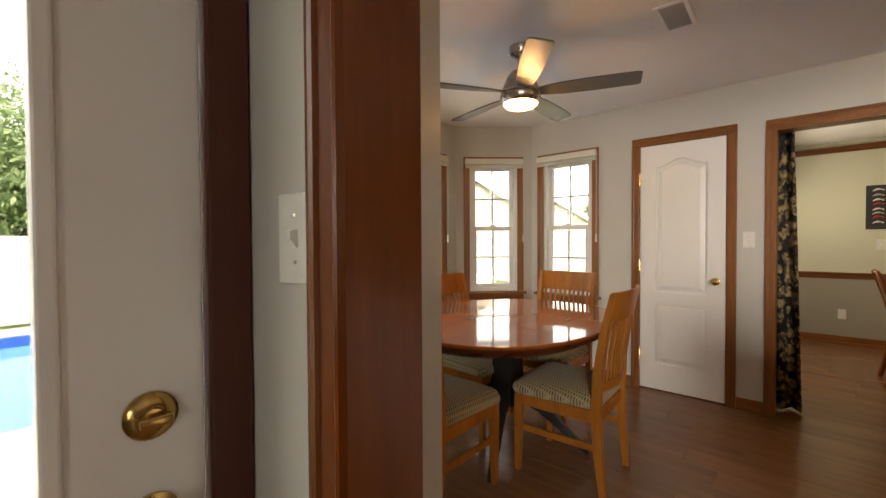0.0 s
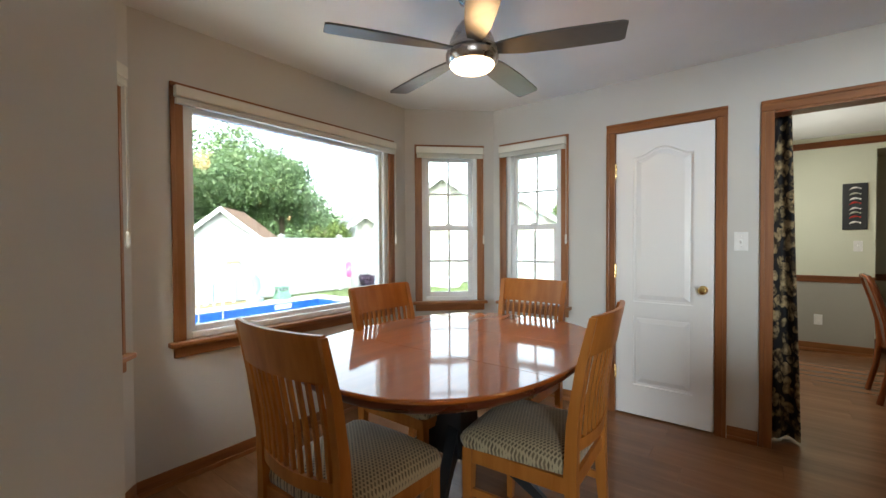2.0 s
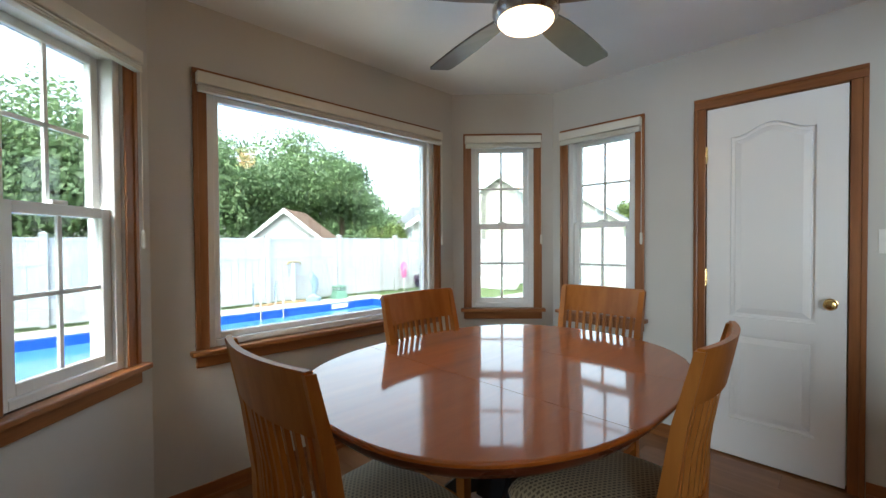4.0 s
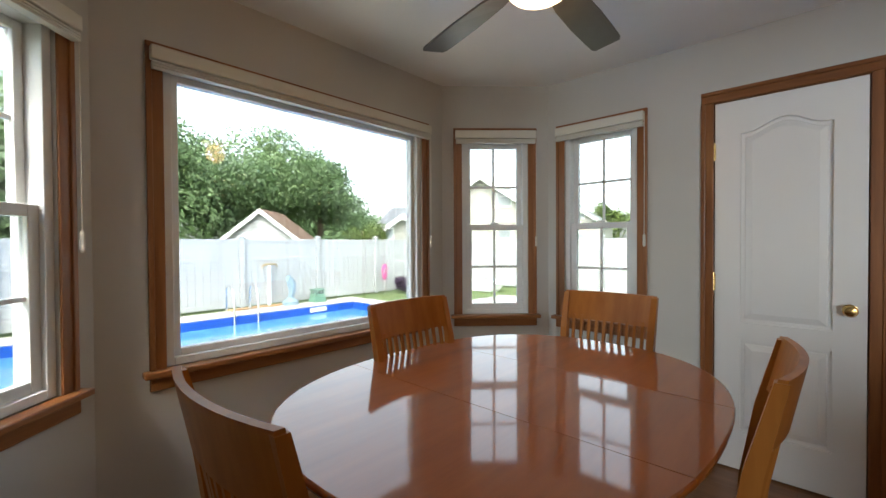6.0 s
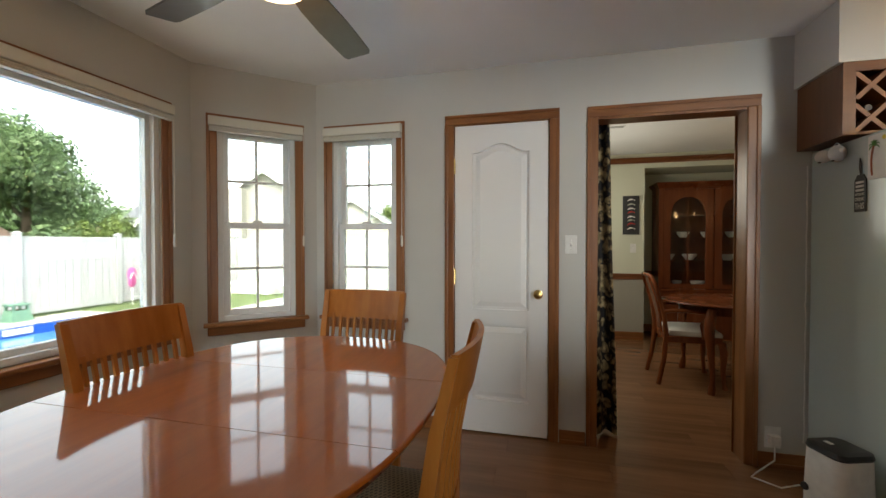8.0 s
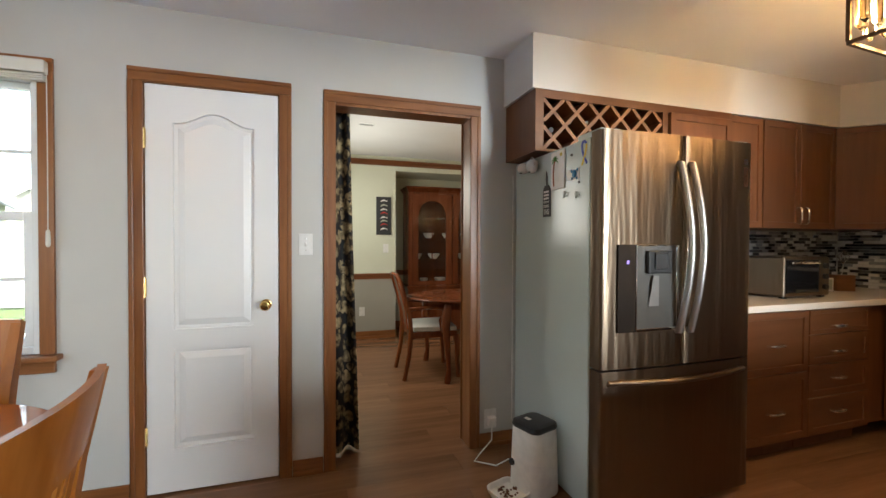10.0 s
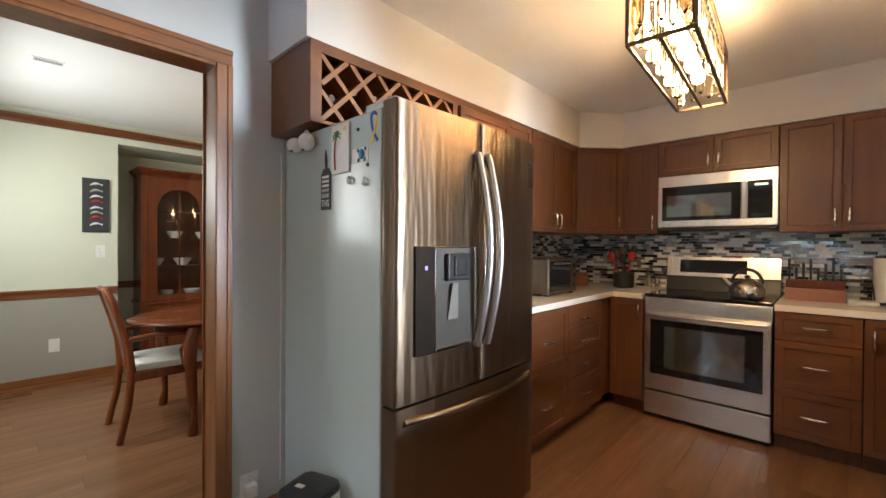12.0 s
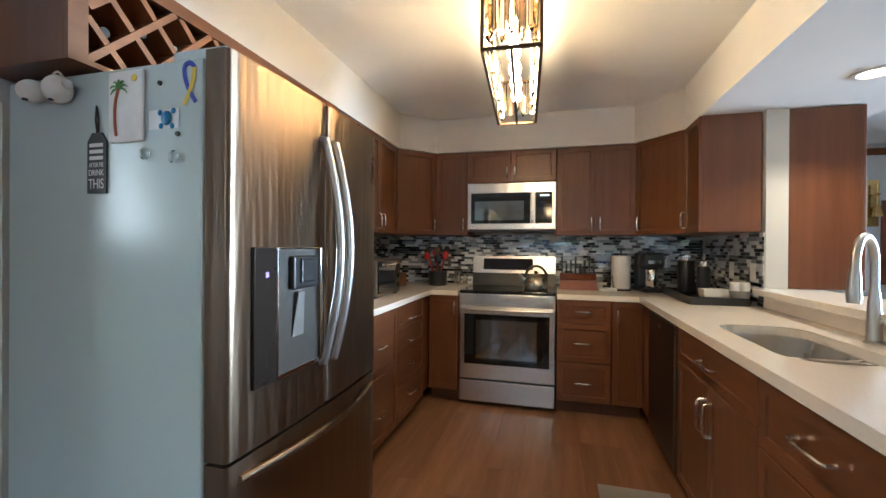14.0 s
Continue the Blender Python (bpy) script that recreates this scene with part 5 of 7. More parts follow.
for dx, dy, hh in ((3.56, 5.20, 0.11), (3.60, 5.145, 0.075)):
    g = thing("pepper_mill", pose(dx, dy, ZC), "small steel and glass pepper mill", "mill", "mills by the range")
    bm = B()
    lathe(bm, [(0.022, 0), (0.024, 0.004), (0.022, hh * 0.6), (0.024, hh * 0.62), (0.02, hh), (0.006, hh + 0.008)], 16)
    part("body", bm, NICKEL, g, "", True)
    bm = B()
    lathe(bm, [(0.008, hh + 0.008), (0.010, hh + 0.02), (0.003, hh + 0.026)], 12)
    part("knob", bm, CHROME, g, "", True)


def paper_towels():
    t = thing("paper_towel_holder", pose(3.50, 3.78, ZC), "white paper towel roll on a wire stand", "paper towels")
    bm = B()
    lathe(bm, [(0.08, 0), (0.08, 0.01), (0.012, 0.012), (0.006, 0.03), (0.006, 0.33), (0.011, 0.34), (0.004, 0.35)], 20)
    part("stand", bm, IRON, t, "", True)
    bm = B()
    lathe(bm, [(0.02, 0.014), (0.073, 0.016), (0.075, 0.02), (0.075, 0.285), (0.073, 0.29), (0.02, 0.29)], 32)
    part("roll", bm, PAPER, t, "", True)
    bm = B()
    tube(bm, [(-0.085, 0.07, 0.01), (-0.09, 0.075, 0.08), (-0.085, 0.08, 0.13), (-0.08, 0.11, 0.12), (-0.08, 0.11, 0.06)], 0.004, 6)
    part("wire_arm", bm, IRON, t)


paper_towels()


def coffee_machine(x, y, rz, w, h, label):
    c = thing("coffee_machine", pose(x, y, ZC, 0, 0, rz), label, "coffee machine")
    boxpart("base", (-w / 2, w / 2, -0.13, 0.11, 0, 0.03), BLACK, c, "", 0.008)
    boxpart("tower", (-w / 2, w / 2, 0.0, 0.11, 0.031, h), BLACK, c, "", 0.02)
    boxpart("head", (-w / 2, w / 2, -0.12, -0.001, h * 0.62, h), BLACK, c, "", 0.02)
    bm = B()
    lathe(bm, [(0.045, 0.031), (0.05, 0.04), (0.05, h * 0.55), (0.044, h * 0.58)], 20, 0, -0.06)
    part("steel_cup", bm, CHROME, c, "steel cup", True)
    boxpart("badge", (-w * 0.3, w * 0.3, -0.1225, -0.1205, h * 0.72, h * 0.80), CHROME, c, "steel trim")


coffee_machine(3.48, 3.57, -80, 0.17, 0.32, "black coffee maker with steel trim on the counter")
cg = thing("coffee_grinder", pose(3.24, 3.36, ZC + 0.03), "tall black and steel coffee jar on the tray", "jar")
bm = B()
lathe(bm, [(0.055, 0), (0.058, 0.01), (0.058, 0.25), (0.05, 0.265)], 24)
part("jar", bm, BLACK, cg, "", True)
bm = B()
lathe(bm, [(0.0595, 0.235), (0.0605, 0.24), (0.0605, 0.268), (0.05, 0.275)], 24)
part("lid", bm, CHROME, cg, "steel lid", True)
fl = thing("thermos_flask", pose(3.03, 3.31, ZC + 0.03), "black thermos flask with steel cap", "flask")
bm = B()
lathe(bm, [(0.04, 0), (0.043, 0.008), (0.043, 0.18), (0.034, 0.20)], 20)
part("flask", bm, BLACK, fl, "", True)
bm = B()
lathe(bm, [(0.034, 0.2005), (0.035, 0.205), (0.035, 0.235), (0.02, 0.245)], 20)
part("cap", bm, CHROME, fl, "", True)
tr = thing("serving_tray", pose(2.99, 3.33, ZC), "black rectangular serving tray with low sides", "tray")
bm = B()
box(bm, -0.33, 0.33, -0.16, 0.17, 0, 0.008)
for d in ((-0.33, 0.33, -0.16, -0.148), (-0.33, 0.33, 0.158, 0.17), (-0.33, -0.318, -0.148, 0.158), (0.318, 0.33, -0.148, 0.158)):
    box(bm, *d, 0.008, 0.05)
part("tray_body", bm, BLACK, tr)
cb = thing("sugar_bowl", pose(2.86, 3.30, ZC + 0.01), "white oblong ceramic bowl with packets", "bowl")
bm = B()
loft(bm, [rect_ring((0, 0, 0), 0.09, 0.12), rect_ring((0, 0, 0.035), 0.11, 0.15), rect_ring((0, 0, 0.075), 0.115, 0.16), rect_ring((0, 0, 0.075), 0.10, 0.14), rect_ring((0, 0, 0.03), 0.09, 0.12)])
part("dish", bm, PAPER, cb)
cn = thing("candle_stand", pose(2.735, 3.20, ZC), "grey ceramic pot with two cream candles", "candles")
bm = B()
lathe(bm, [(0.055, 0), (0.058, 0.01), (0.05, 0.045), (0.058, 0.085), (0.056, 0.09), (0.05, 0.088)], 20)
part("pot", bm, GREYCER, cn, "", True)
for q in (-1, 1):
    bm = B()
    lathe(bm, [(0.026, 0.089), (0.027, 0.092), (0.027, 0.14), (0.02, 0.143), (0.003, 0.143)], 16, 0.0, q * 0.028)
    part("candle", bm, PAPER, cn, "cream candle", True)
sp = thing("spoon_rest", pose(3.33, 3.905, ZC), "small white spoon rest dish", "dish")
bm = B()
box(bm, -0.05, 0.05, -0.07, 0.07, 0, 0.03, 0.012)
part("dish", bm, PAPER, sp)
bd = thing("cutting_mat", pose(0.93, 3.46, ZC, 0, 0, 0), "grey drying mat beside the sink", "mat")
boxpart("mat", (-0.36, -0.18, -0.16, 0.10, 0.0, 0.008), GREYCER, bd, "", 0.002)
rug = thing("kitchen_rug", pose(1.64, 4.0, 0), "grey woven kitchen runner on the floor", "rug")
boxpart("rug_body", (-0.45, 0.45, -0.25, 0.10, 0.001, 0.009), RUG, rug, "", 0.003)
for x, y, lab in ((3.10, 3.1085, 0), (2.78, 3.1085, 0)):
    o = thing("outlet_plate", pose(x, y, 1.12), "cream outlet cover plate on the mosaic", "outlet", "kitchen outlets")
    boxpart("plate", (-0.036, 0.036, 0.0, 0.006, -0.058, 0.058), WHITEPLASTIC, o, "", 0.002)
    for z in (-0.02, 0.02):
        boxpart("socket", (-0.016, 0.016, 0.0055, 0.0085, z - 0.014, z + 0.014), PAPER, o)


# things on the fridge side: local x runs to the room's south along the side, y off the surface
def on_side(name, y, z, label, cat):
    return thing(name, pose(0.63, y, z, 0, 0, -90), label, cat)


s = on_side("palm_tile", 5.474, 1.645, "cream tile magnet with a painted palm tree", "magnet")
boxpart("tile", (-0.062, 0.062, -0.008, -0.0005, -0.098, 0.098), PAPER, s, "", 0.004)
bm = B()
tube(bm, arc((-0.03, -0.009, -0.08), (-0.045, -0.009, 0.0), (-0.022, -0.009, 0.05), 8), 0.004, 6)
part("trunk", bm, RUST, s, "painted brown palm trunk")
bm = B()
for q in range(7):
    a = radians(-20 + 37 * q)
    tube(bm, arc((-0.022, -0.009, 0.05), (-0.022 + 0.02 * math.cos(a), -0.009, 0.06 + 0.02 * math.sin(a)), (-0.022 + 0.032 * math.cos(a), -0.009, 0.045 + 0.028 * math.sin(a)), 5), [0.004, 0.004, 0.003, 0.003, 0.002, 0.001], 5)
part("fronds", bm, LEAFGREEN, s, "painted green fronds")
bm = B()
bmesh.ops.create_cone(bm, segments=14, radius1=0.010, radius2=0.009, depth=0.002, cap_ends=True, matrix=pose(0.032, -0.009, 0.075, 90))
part("sun", bm, YELLOW, s, "painted yellow sun")
s = on_side("tag_magnet", 5.581, 1.505, "dark hanging tag magnet with white lettering", "magnet")
bm = B()
prism(bm, [(-0.035, -0.095), (0.035, -0.095), (0.035, 0.05), (0.018, 0.075), (-0.018, 0.075), (-0.035, 0.05)], -0.006, -0.0005)
bmesh.ops.transform(bm, matrix=pose(0, 0, 0, 90) @ Matrix.Scale(-1, 4, (0, 0, 1)), verts=bm.verts)
part("tag", bm, SLATE, s)
bm = B()
tube(bm, [(0, -0.004, 0.07), (-0.004, -0.006, 0.11), (0.0, -0.006, 0.15), (0.006, -0.006, 0.12), (0.004, -0.004, 0.075)], 0.0025, 6)
part("loop", bm, BLACK, s, "black cord loop")
for zz, ww in ((0.04, 0.05), (0.022, 0.05), (0.004, 0.05)):
    boxpart("lettering", (-ww / 2, ww / 2, -0.0075, -0.0065, zz - 0.005, zz + 0.005), PAPER, s, "white unreadable line")


def text(body, size, parent, x, y, z, material, label, width=None):
    cu = bpy.data.curves.new("lettering", "FONT")
    cu.body, cu.size, cu.extrude = body, size, 0.0004
    cu.align_x, cu.align_y = "CENTER", "CENTER"
    tmp = new("lettering", cu)
    dg = bpy.context.evaluated_depsgraph_get()
    me = bpy.data.meshes.new_from_object(tmp.evaluated_get(dg))
    bpy.data.objects.remove(tmp)
    me.materials.clear()
    me.materials.append(material)
    if width:
        xs = [v.co.x for v in me.vertices]
        k = width / (max(xs) - min(xs))
        for v in me.vertices:
            v.co.x *= k
    ob = new("lettering", me)
    ob.parent = parent
    ob.matrix_local = pose(x, y, z, 90)
    ob["label"] = label
    return ob


text("AFTER ME", 0.018, s, 0, -0.007, -0.016, PAPER, "white lettering", 0.054)
text("DRINK", 0.024, s, 0, -0.007, -0.038, PAPER, "white lettering", 0.056)
text("THIS", 0.040, s, 0, -0.007, -0.070, PAPER, "white lettering", 0.056)
s = on_side("turtle_card", 5.347, 1.602, "small white card with a blue turtle magnet", "magnet")
boxpart("card", (-0.05, 0.05, -0.002, -0.0005, -0.026, 0.026), PAPER, s)
bm = B()
ball(bm, (0.012, -0.004, 0.002), 0.018, 1, 0.3, 1.1, 12)
for dx, dz in ((-0.012, 0.018), (0.034, 0.02), (-0.008, -0.018), (0.03, -0.02)):
    ball(bm, (dx, -0.003, dz), 0.008, 1, 0.35, 1, 8)
part("turtle", bm, TURQ, s, "blue turtle", True)
s = on_side("ribbon_magnet", 5.262, 1.69, "striped awareness ribbon magnet in blue and yellow", "magnet")
for name, pts, mt in (("band", ((0.02, -0.003, -0.05), (-0.02, -0.004, 0.0), (-0.018, -0.004, 0.045)), RBLUE), ("loop_band", ((-0.018, -0.004, 0.045), (0.0, -0.004, 0.065), (0.016, -0.004, 0.04)), RBLUE), ("tail", ((0.016, -0.006, 0.04), (0.016, -0.006, 0.0), (-0.018, -0.006, -0.055)), YELLOW)):
    bm = B()
    tube(bm, arc(*pts, 8), 0.007, 6)
    bmesh.ops.scale(bm, vec=(1, 0.3, 1), verts=bm.verts)
    part(name, bm, mt, s, "", True)
for y, z in ((5.408, 1.513), (5.309, 1.499)):
    s = on_side("glass_magnet", y, z, "clear glass pebble magnet", "magnet")
    bm = B()
    ball(bm, (0, -0.006, 0), 0.017, 1, 0.5, 1, 12)
    part("pebble", bm, CRYSTAL2, s, "", True)
for y, z in ((5.36, 1.70), (5.30, 1.56)):
    s = on_side("dot_magnet", y, z, "small black dot magnet", "magnet")
    bm = B()
    bmesh.ops.create_cone(bm, segments=12, radius1=0.007, radius2=0.006, depth=0.005, cap_ends=True, matrix=pose(0, -0.003, 0, 90))
    part("disc", bm, BLACK, s)
cam2 = thing("fridge_speaker", pose(0.60, 5.69, 1.665), "white round camera gadget on the fridge corner", "gadget")
bm = B()
ball(bm, (-0.004, 0.10, 0.04), 0.034, 1, 1.1, 0.95, 20)
part("ball_head", bm, PAPER, cam2, "", True)
bm = B()
ball(bm, (-0.006, -0.005, 0.035), 0.036, 0.95, 1, 1.1, 20)
ball(bm, (-0.006, -0.042, 0.046), 0.013, 1, 1, 1.1, 10)
part("rounded_body", bm, PAPER, cam2, "", True)
bm = B()
tube(bm, arc((-0.006, 0.028, 0.055), (-0.006, 0.0, 0.115), (-0.006, -0.034, 0.055), 8), 0.003, 6)
part("strap", bm, PAPER, cam2)
for yy, zz in ((0.10, 0.012), (-0.005, 0.002)):
    bm = B()
    ball(bm, (-0.020, yy, zz), 0.008, 1, 1.2, 0.5, 10)
    part("lens", bm, BLACK, cam2)


def pet_feeder():
    f = thing("pet_feeder", pose(0.50, 5.475, 0, 0, 0, -72), "white automatic pet feeder with black lid", "pet feeder")
    bm = B()

    def rr(s, z, w=0.095, r=0.045):
        pts = []
        for cx, cy, q0 in ((w - r, w - r, 0), (-w + r, w - r, 90), (-w + r, -w + r, 180), (w - r, -w + r, 270)):
            for i in range(6):
                q = radians(q0 + 18 * i)
                pts.append((cx + (r + s) * math.cos(q), cy + (r + s) * math.sin(q), z))
        return pts
    loft(bm, [rr(0.0, 0.0), rr(0.004, 0.01), rr(0.0, 0.18), rr(-0.006, 0.325), rr(-0.010, 0.33)])
    part("body", bm, PAPER, f, "", True)
    bm = B()
    loft(bm, [rr(-0.006, 0.3305), rr(-0.002, 0.34), rr(-0.008, 0.357), rr(-0.03, 0.362)])
    part("lid", bm, BLACK, f, "black lid", True)
    boxpart("lid_label", (-0.045, -0.01, -0.03, -0.01, 0.3625, 0.364), PAPER, f)
    bm = B()
    bmesh.ops.create_cone(bm, segments=16, radius1=0.018, radius2=0.016, depth=0.008, cap_ends=True, matrix=pose(-0.06, -0.102, 0.15, 90))
    part("speaker", bm, BLACK, f, "black round opening")
    bm = B()

    def bowl(s, z):
        return [(x - 0.02 + 0.0, y - 0.16, z) for x, y, z in rr(s, z, 0.085, 0.04)]
    loft(bm, [bowl(-0.02, 0.0), bowl(0.0, 0.035), bowl(0.004, 0.05), bowl(-0.006, 0.05), bowl(-0.015, 0.03)])
    b = part("bowl", bm, PAPER, f, "white food bowl", True)
    bm = B()
    for i in range(40):
        a, r = random.random() * 6.28, 0.05 * math.sqrt(random.random())
        ball(bm, (-0.02 + r * math.cos(a), -0.16 + r * math.sin(a), 0.034 + 0.006 * random.random()), 0.006, 1, 1, 0.6, 6)
    part("kibble", bm, KIBBLE, b, "brown dry pet food")


pet_feeder()
wb2 = thing("water_bowl", pose(0.43, 5.27, 0), "small white round pet bowl", "bowl")
bm = B()
lathe(bm, [(0.06, 0), (0.075, 0.03), (0.078, 0.045), (0.072, 0.045), (0.06, 0.015), (0.01, 0.012)], 24)
part("dish", bm, PAPER, wb2, "", True)
pl = thing("power_cord", pose(0, 0, 0), "white power cords plugged in beside the fridge", "cord")
bm = B()
tube(bm, [(0.47, YN - 0.03, 0.16), (0.46, YN - 0.05, 0.06), (0.36, YN - 0.10, 0.012), (0.30, 5.80, 0.012), (0.40, 5.72, 0.012), (0.47, 5.70, 0.05)], 0.004, 6)
part("cord", bm, PAPER, pl)
bm = B()
pts = [(0.585, 5.90 - 0.006 * (i % 2), 1.68 - 1.5 * i / 16) for i in range(17)]
tube(bm, pts, 0.003, 6)
part("cord", bm, PAPER, pl)
boxpart("plug", (0.445, 0.495, YN - 0.045, YN - 0.006, 0.14, 0.19), PAPER, pl, "white plug", 0.004)
boxpart("outlet", (0.43, 0.51, YN - 0.0055, YN - 0.001, 0.11, 0.23), WHITEPLASTIC, pl, "white wall outlet", 0.001)


def switch_plate(m, label="white toggle switch plate on the wall"):
    s = thing("light_switch", m, label, "switch", "light switches")
    boxpart("plate", (-0.036, 0.036, -0.006, -0.0005, -0.058, 0.058), WHITEPLASTIC, s, "", 0.002)
    bm = B()
    loft(bm, [[(-0.006, -0.0065, -0.012), (0.006, -0.0065, -0.012), (0.006, -0.0065, 0.012), (-0.006, -0.0065, 0.012)], [(-0.004, -0.016, 0.0), (0.004, -0.016, 0.0), (0.004, -0.016, 0.01), (-0.004, -0.016, 0.01)]])
    part("toggle", bm, WHITEPLASTIC, s)
    for z in (-0.03, 0.03):
        bm = B()
        ball(bm, (0, -0.006, z), 0.003, 1, 0.5, 1, 8)
        part("screw", bm, CHROME, s)


switch_plate(pose(-0.622, YN, 1.255))


def vent(name, m, label):
    v = thing(name, m, label, "vent", "ceiling vents")
    bm = B()
    for d in ((-0.15, 0.15, -0.075, -0.055), (-0.15, 0.15, 0.055, 0.075), (-0.15, -0.13, -0.055, 0.055), (0.13, 0.15, -0.055, 0.055)):
        box(bm, *d, -0.012, -0.001, 0.002)
    part("frame", bm, WHITE, v, "white metal frame")
    # Dark sheet stands in for the duct's shade; no hole is cut.
    boxpart("backing", (-0.13, 0.13, -0.055, 0.055, -0.004, -0.0015), IRON, v, "dark sheet for the shaded duct")
    for i in range(10):
        x = -0.117 + 0.026 * i
        bm = B()
        loft(bm, [[(x - 0.009, -0.055, -0.0045), (x - 0.007, -0.055, -0.0045), (x - 0.007, 0.055, -0.0045), (x - 0.009, 0.055, -0.0045)], [(x + 0.003, -0.055, -0.011), (x + 0.005, -0.055, -0.011), (x + 0.005, 0.055, -0.011), (x + 0.003, 0.055, -0.011)]])
        part("slat", bm, VENTGREY, v)


vent("ceiling_vent", pose(-0.815, 4.63, H, 0, 0, 92), "white ceiling air vent with slats")
vent("ceiling_vent", pose(-0.10, 7.65, H, 0, 0, 0) @ Matrix.Scale(0.5, 4), "white ceiling air vent of the dining room")
dl = thing("recessed_light", pose(2.17, 2.87, LOW), "lit recessed downlight with white ring", "lamp")
bm = B()
lathe(bm, [(0.085, -0.001), (0.085, -0.006), (0.065, -0.008), (0.062, -0.002)], 28)
part("trim_ring", bm, WHITE, dl, "", True)
bm = B()
lathe(bm, [(0.061, -0.0015), (0.061, -0.0035)], 28)
part("lens", bm, DOMEGLOW, dl)

# ---- cased opening and back door at the start of the walk ----
bm = B()
Qv, Rv, Av = Vector(Q), Vector(R), Vector((-0.757, 2.522))
side = Vector((Qv.y - Rv.y, -(Qv.x - Rv.x))).normalized() * 0.014
prism(bm, [Rv, Qv, Qv - side * 0.95, Rv - side * 0.95][::-1], 0, 2.06)
solid("entry_jamb", bm, ENTRYWOOD, "oak-stained jamb of the cased opening", "trim", kind="structure")
bm = B()
prof = [(0.0, 0.0), (0.0, 0.014), (0.2, 0.020), (0.35, 0.020), (0.42, 0.014), (0.8, 0.012), (0.92, 0.018), (1.0, 0.016), (1.0, 0.0)]
ax = (Rv - Av)
out = Vector((ax.y, -ax.x)).normalized()
prism(bm, [Av + ax * u + out * v for u, v in prof][::-1], 0, 2.12)
solid("entry_casing", bm, ENTRYWOOD, "oak-stained moulded casing beside the light switch", "trim", kind="structure")
switch_plate(pose(-0.785, 2.517, 1.262, 0, 0, 6), "white switch plate between the door and the casing")


def back_door():
    d = thing("door_2", pose(-0.93, 2.43, 0.01, 0, 0, -90), "white glazed back door with brass deadbolt", "door", kind="structure")
    # local x runs south along the wall, y points out of the den towards the yard
    d.matrix_world = Matrix(((0, -1, 0, -0.915), (-1, 0, 0, 2.445), (0, 0, 1, 0.01), (0, 0, 0, 1)))
    w, h, t = 0.86, 2.03, 0.044
    bm = B()
    s = 0.145
    for a in ((0, s, 0, h), (w - s, w, 0, h), (s, w - s, 0, 0.24), (s, w - s, h - s, h)):
        box(bm, a[0], a[1], 0, t, a[2], a[3], 0.002)
    part("slab", bm, WHITE, d, "white painted steel door frame")
    bm = B()
    for a in ((s, s + 0.02, 0.24, h - s), (w - s - 0.02, w - s, 0.24, h - s), (s + 0.02, w - s - 0.02, 0.24, 0.26), (s + 0.02, w - s - 0.02, h - s - 0.02, h - s)):
        box(bm, a[0], a[1], -0.008, t + 0.008, a[2], a[3], 0.004)
    part("glazing_bead", bm, WHITE, d)
    bm = B()
    box(bm, s + 0.016, w - s - 0.016, t / 2 - 0.002, t / 2 + 0.002, 0.256, h - s - 0.016)
    g = part("pane", bm, PANE, d, "door glass tinted to dim the outdoors")
    g.visible_shadow = False
    for z, rad, kind in ((1.03, 0.030, "deadbolt"), (0.90, 0.030, "door_knob")):
        bm = B()
        prof = ((rad, 0.0), (rad, 0.006), (rad * 0.8, 0.012), (rad * 0.45, 0.014), (rad * 0.4, 0.018), (0.004, 0.019)) if kind == "deadbolt" else ((rad, 0.0), (rad, 0.006), (0.012, 0.010), (0.012, 0.03), (0.026, 0.042), (0.028, 0.055), (0.018, 0.066), (0.004, 0.068))
        loft(bm, [[(0.062 + r * math.cos(a * math.pi / 12), -y, z + r * math.sin(a * math.pi / 12)) for a in range(24)] for r, y in prof])
        if kind == "deadbolt":
            box(bm, 0.062 - 0.018, 0.062 + 0.018, -0.034, -0.0185, z - 0.006, z + 0.006, 0.003)
        part(kind, bm, BRASS, d, "brass deadbolt with thumb turn" if kind == "deadbolt" else "brass knob", True)
    return d


back_door()
bm = B()
box(bm, -0.93, -0.895, 2.447, 2.504, 0, 2.10, 0.004)
box(bm, -0.93, -0.905, 1.53, 1.58, 0, 2.10, 0.004)
box(bm, -0.93, -0.905, 1.581, 2.446, 2.045, 2.10, 0.004)
solid("door_2_casing", bm, DARKTRIM, "dark-stained casing of the back door", "trim", kind="structure")

# ---- dining room ----
for nm, p0, p1, ln in (("north", (-0.75, YD), (0.453, YD), 1.203), ("recess", (0.453, 9.66), (3.3, 9.66), 2.84)):
    m, _ = along(p0, p1)
    bm = B()
    box(bm, 0, ln, -0.012, -0.001, 0.785, 0.86, 0.003)
    box(bm, 0, ln, -0.026, -0.0005, 0.835, 0.858, 0.005)
    solid("chair_rail_" + nm, bm, MAHOG_X, "brown-stained wooden chair rail", "trim", kind="structure", m=m)
m, _ = along((-0.75, YD), (3.3, YD))
bm = B()
loft(bm, [[(x, -0.001, 2.285), (x, -0.014, 2.285), (x, -0.022, 2.31), (x, -0.05, 2.335), (x, -0.055, 2.352), (x, -0.001, 2.352)] for x in (0.0, 4.05)])
solid("crown_moulding", bm, MAHOG_X, "dark-stained wooden crown moulding", "trim", kind="structure", m=m)
ar = thing("wall_art", pose(0.29, YD, 1.62), "black carved wall panel with pale and red fish shapes", "wall art")
boxpart("panel", (-0.098, 0.098, -0.022, -0.001, -0.25, 0.25), SLATE, ar, "", 0.004)
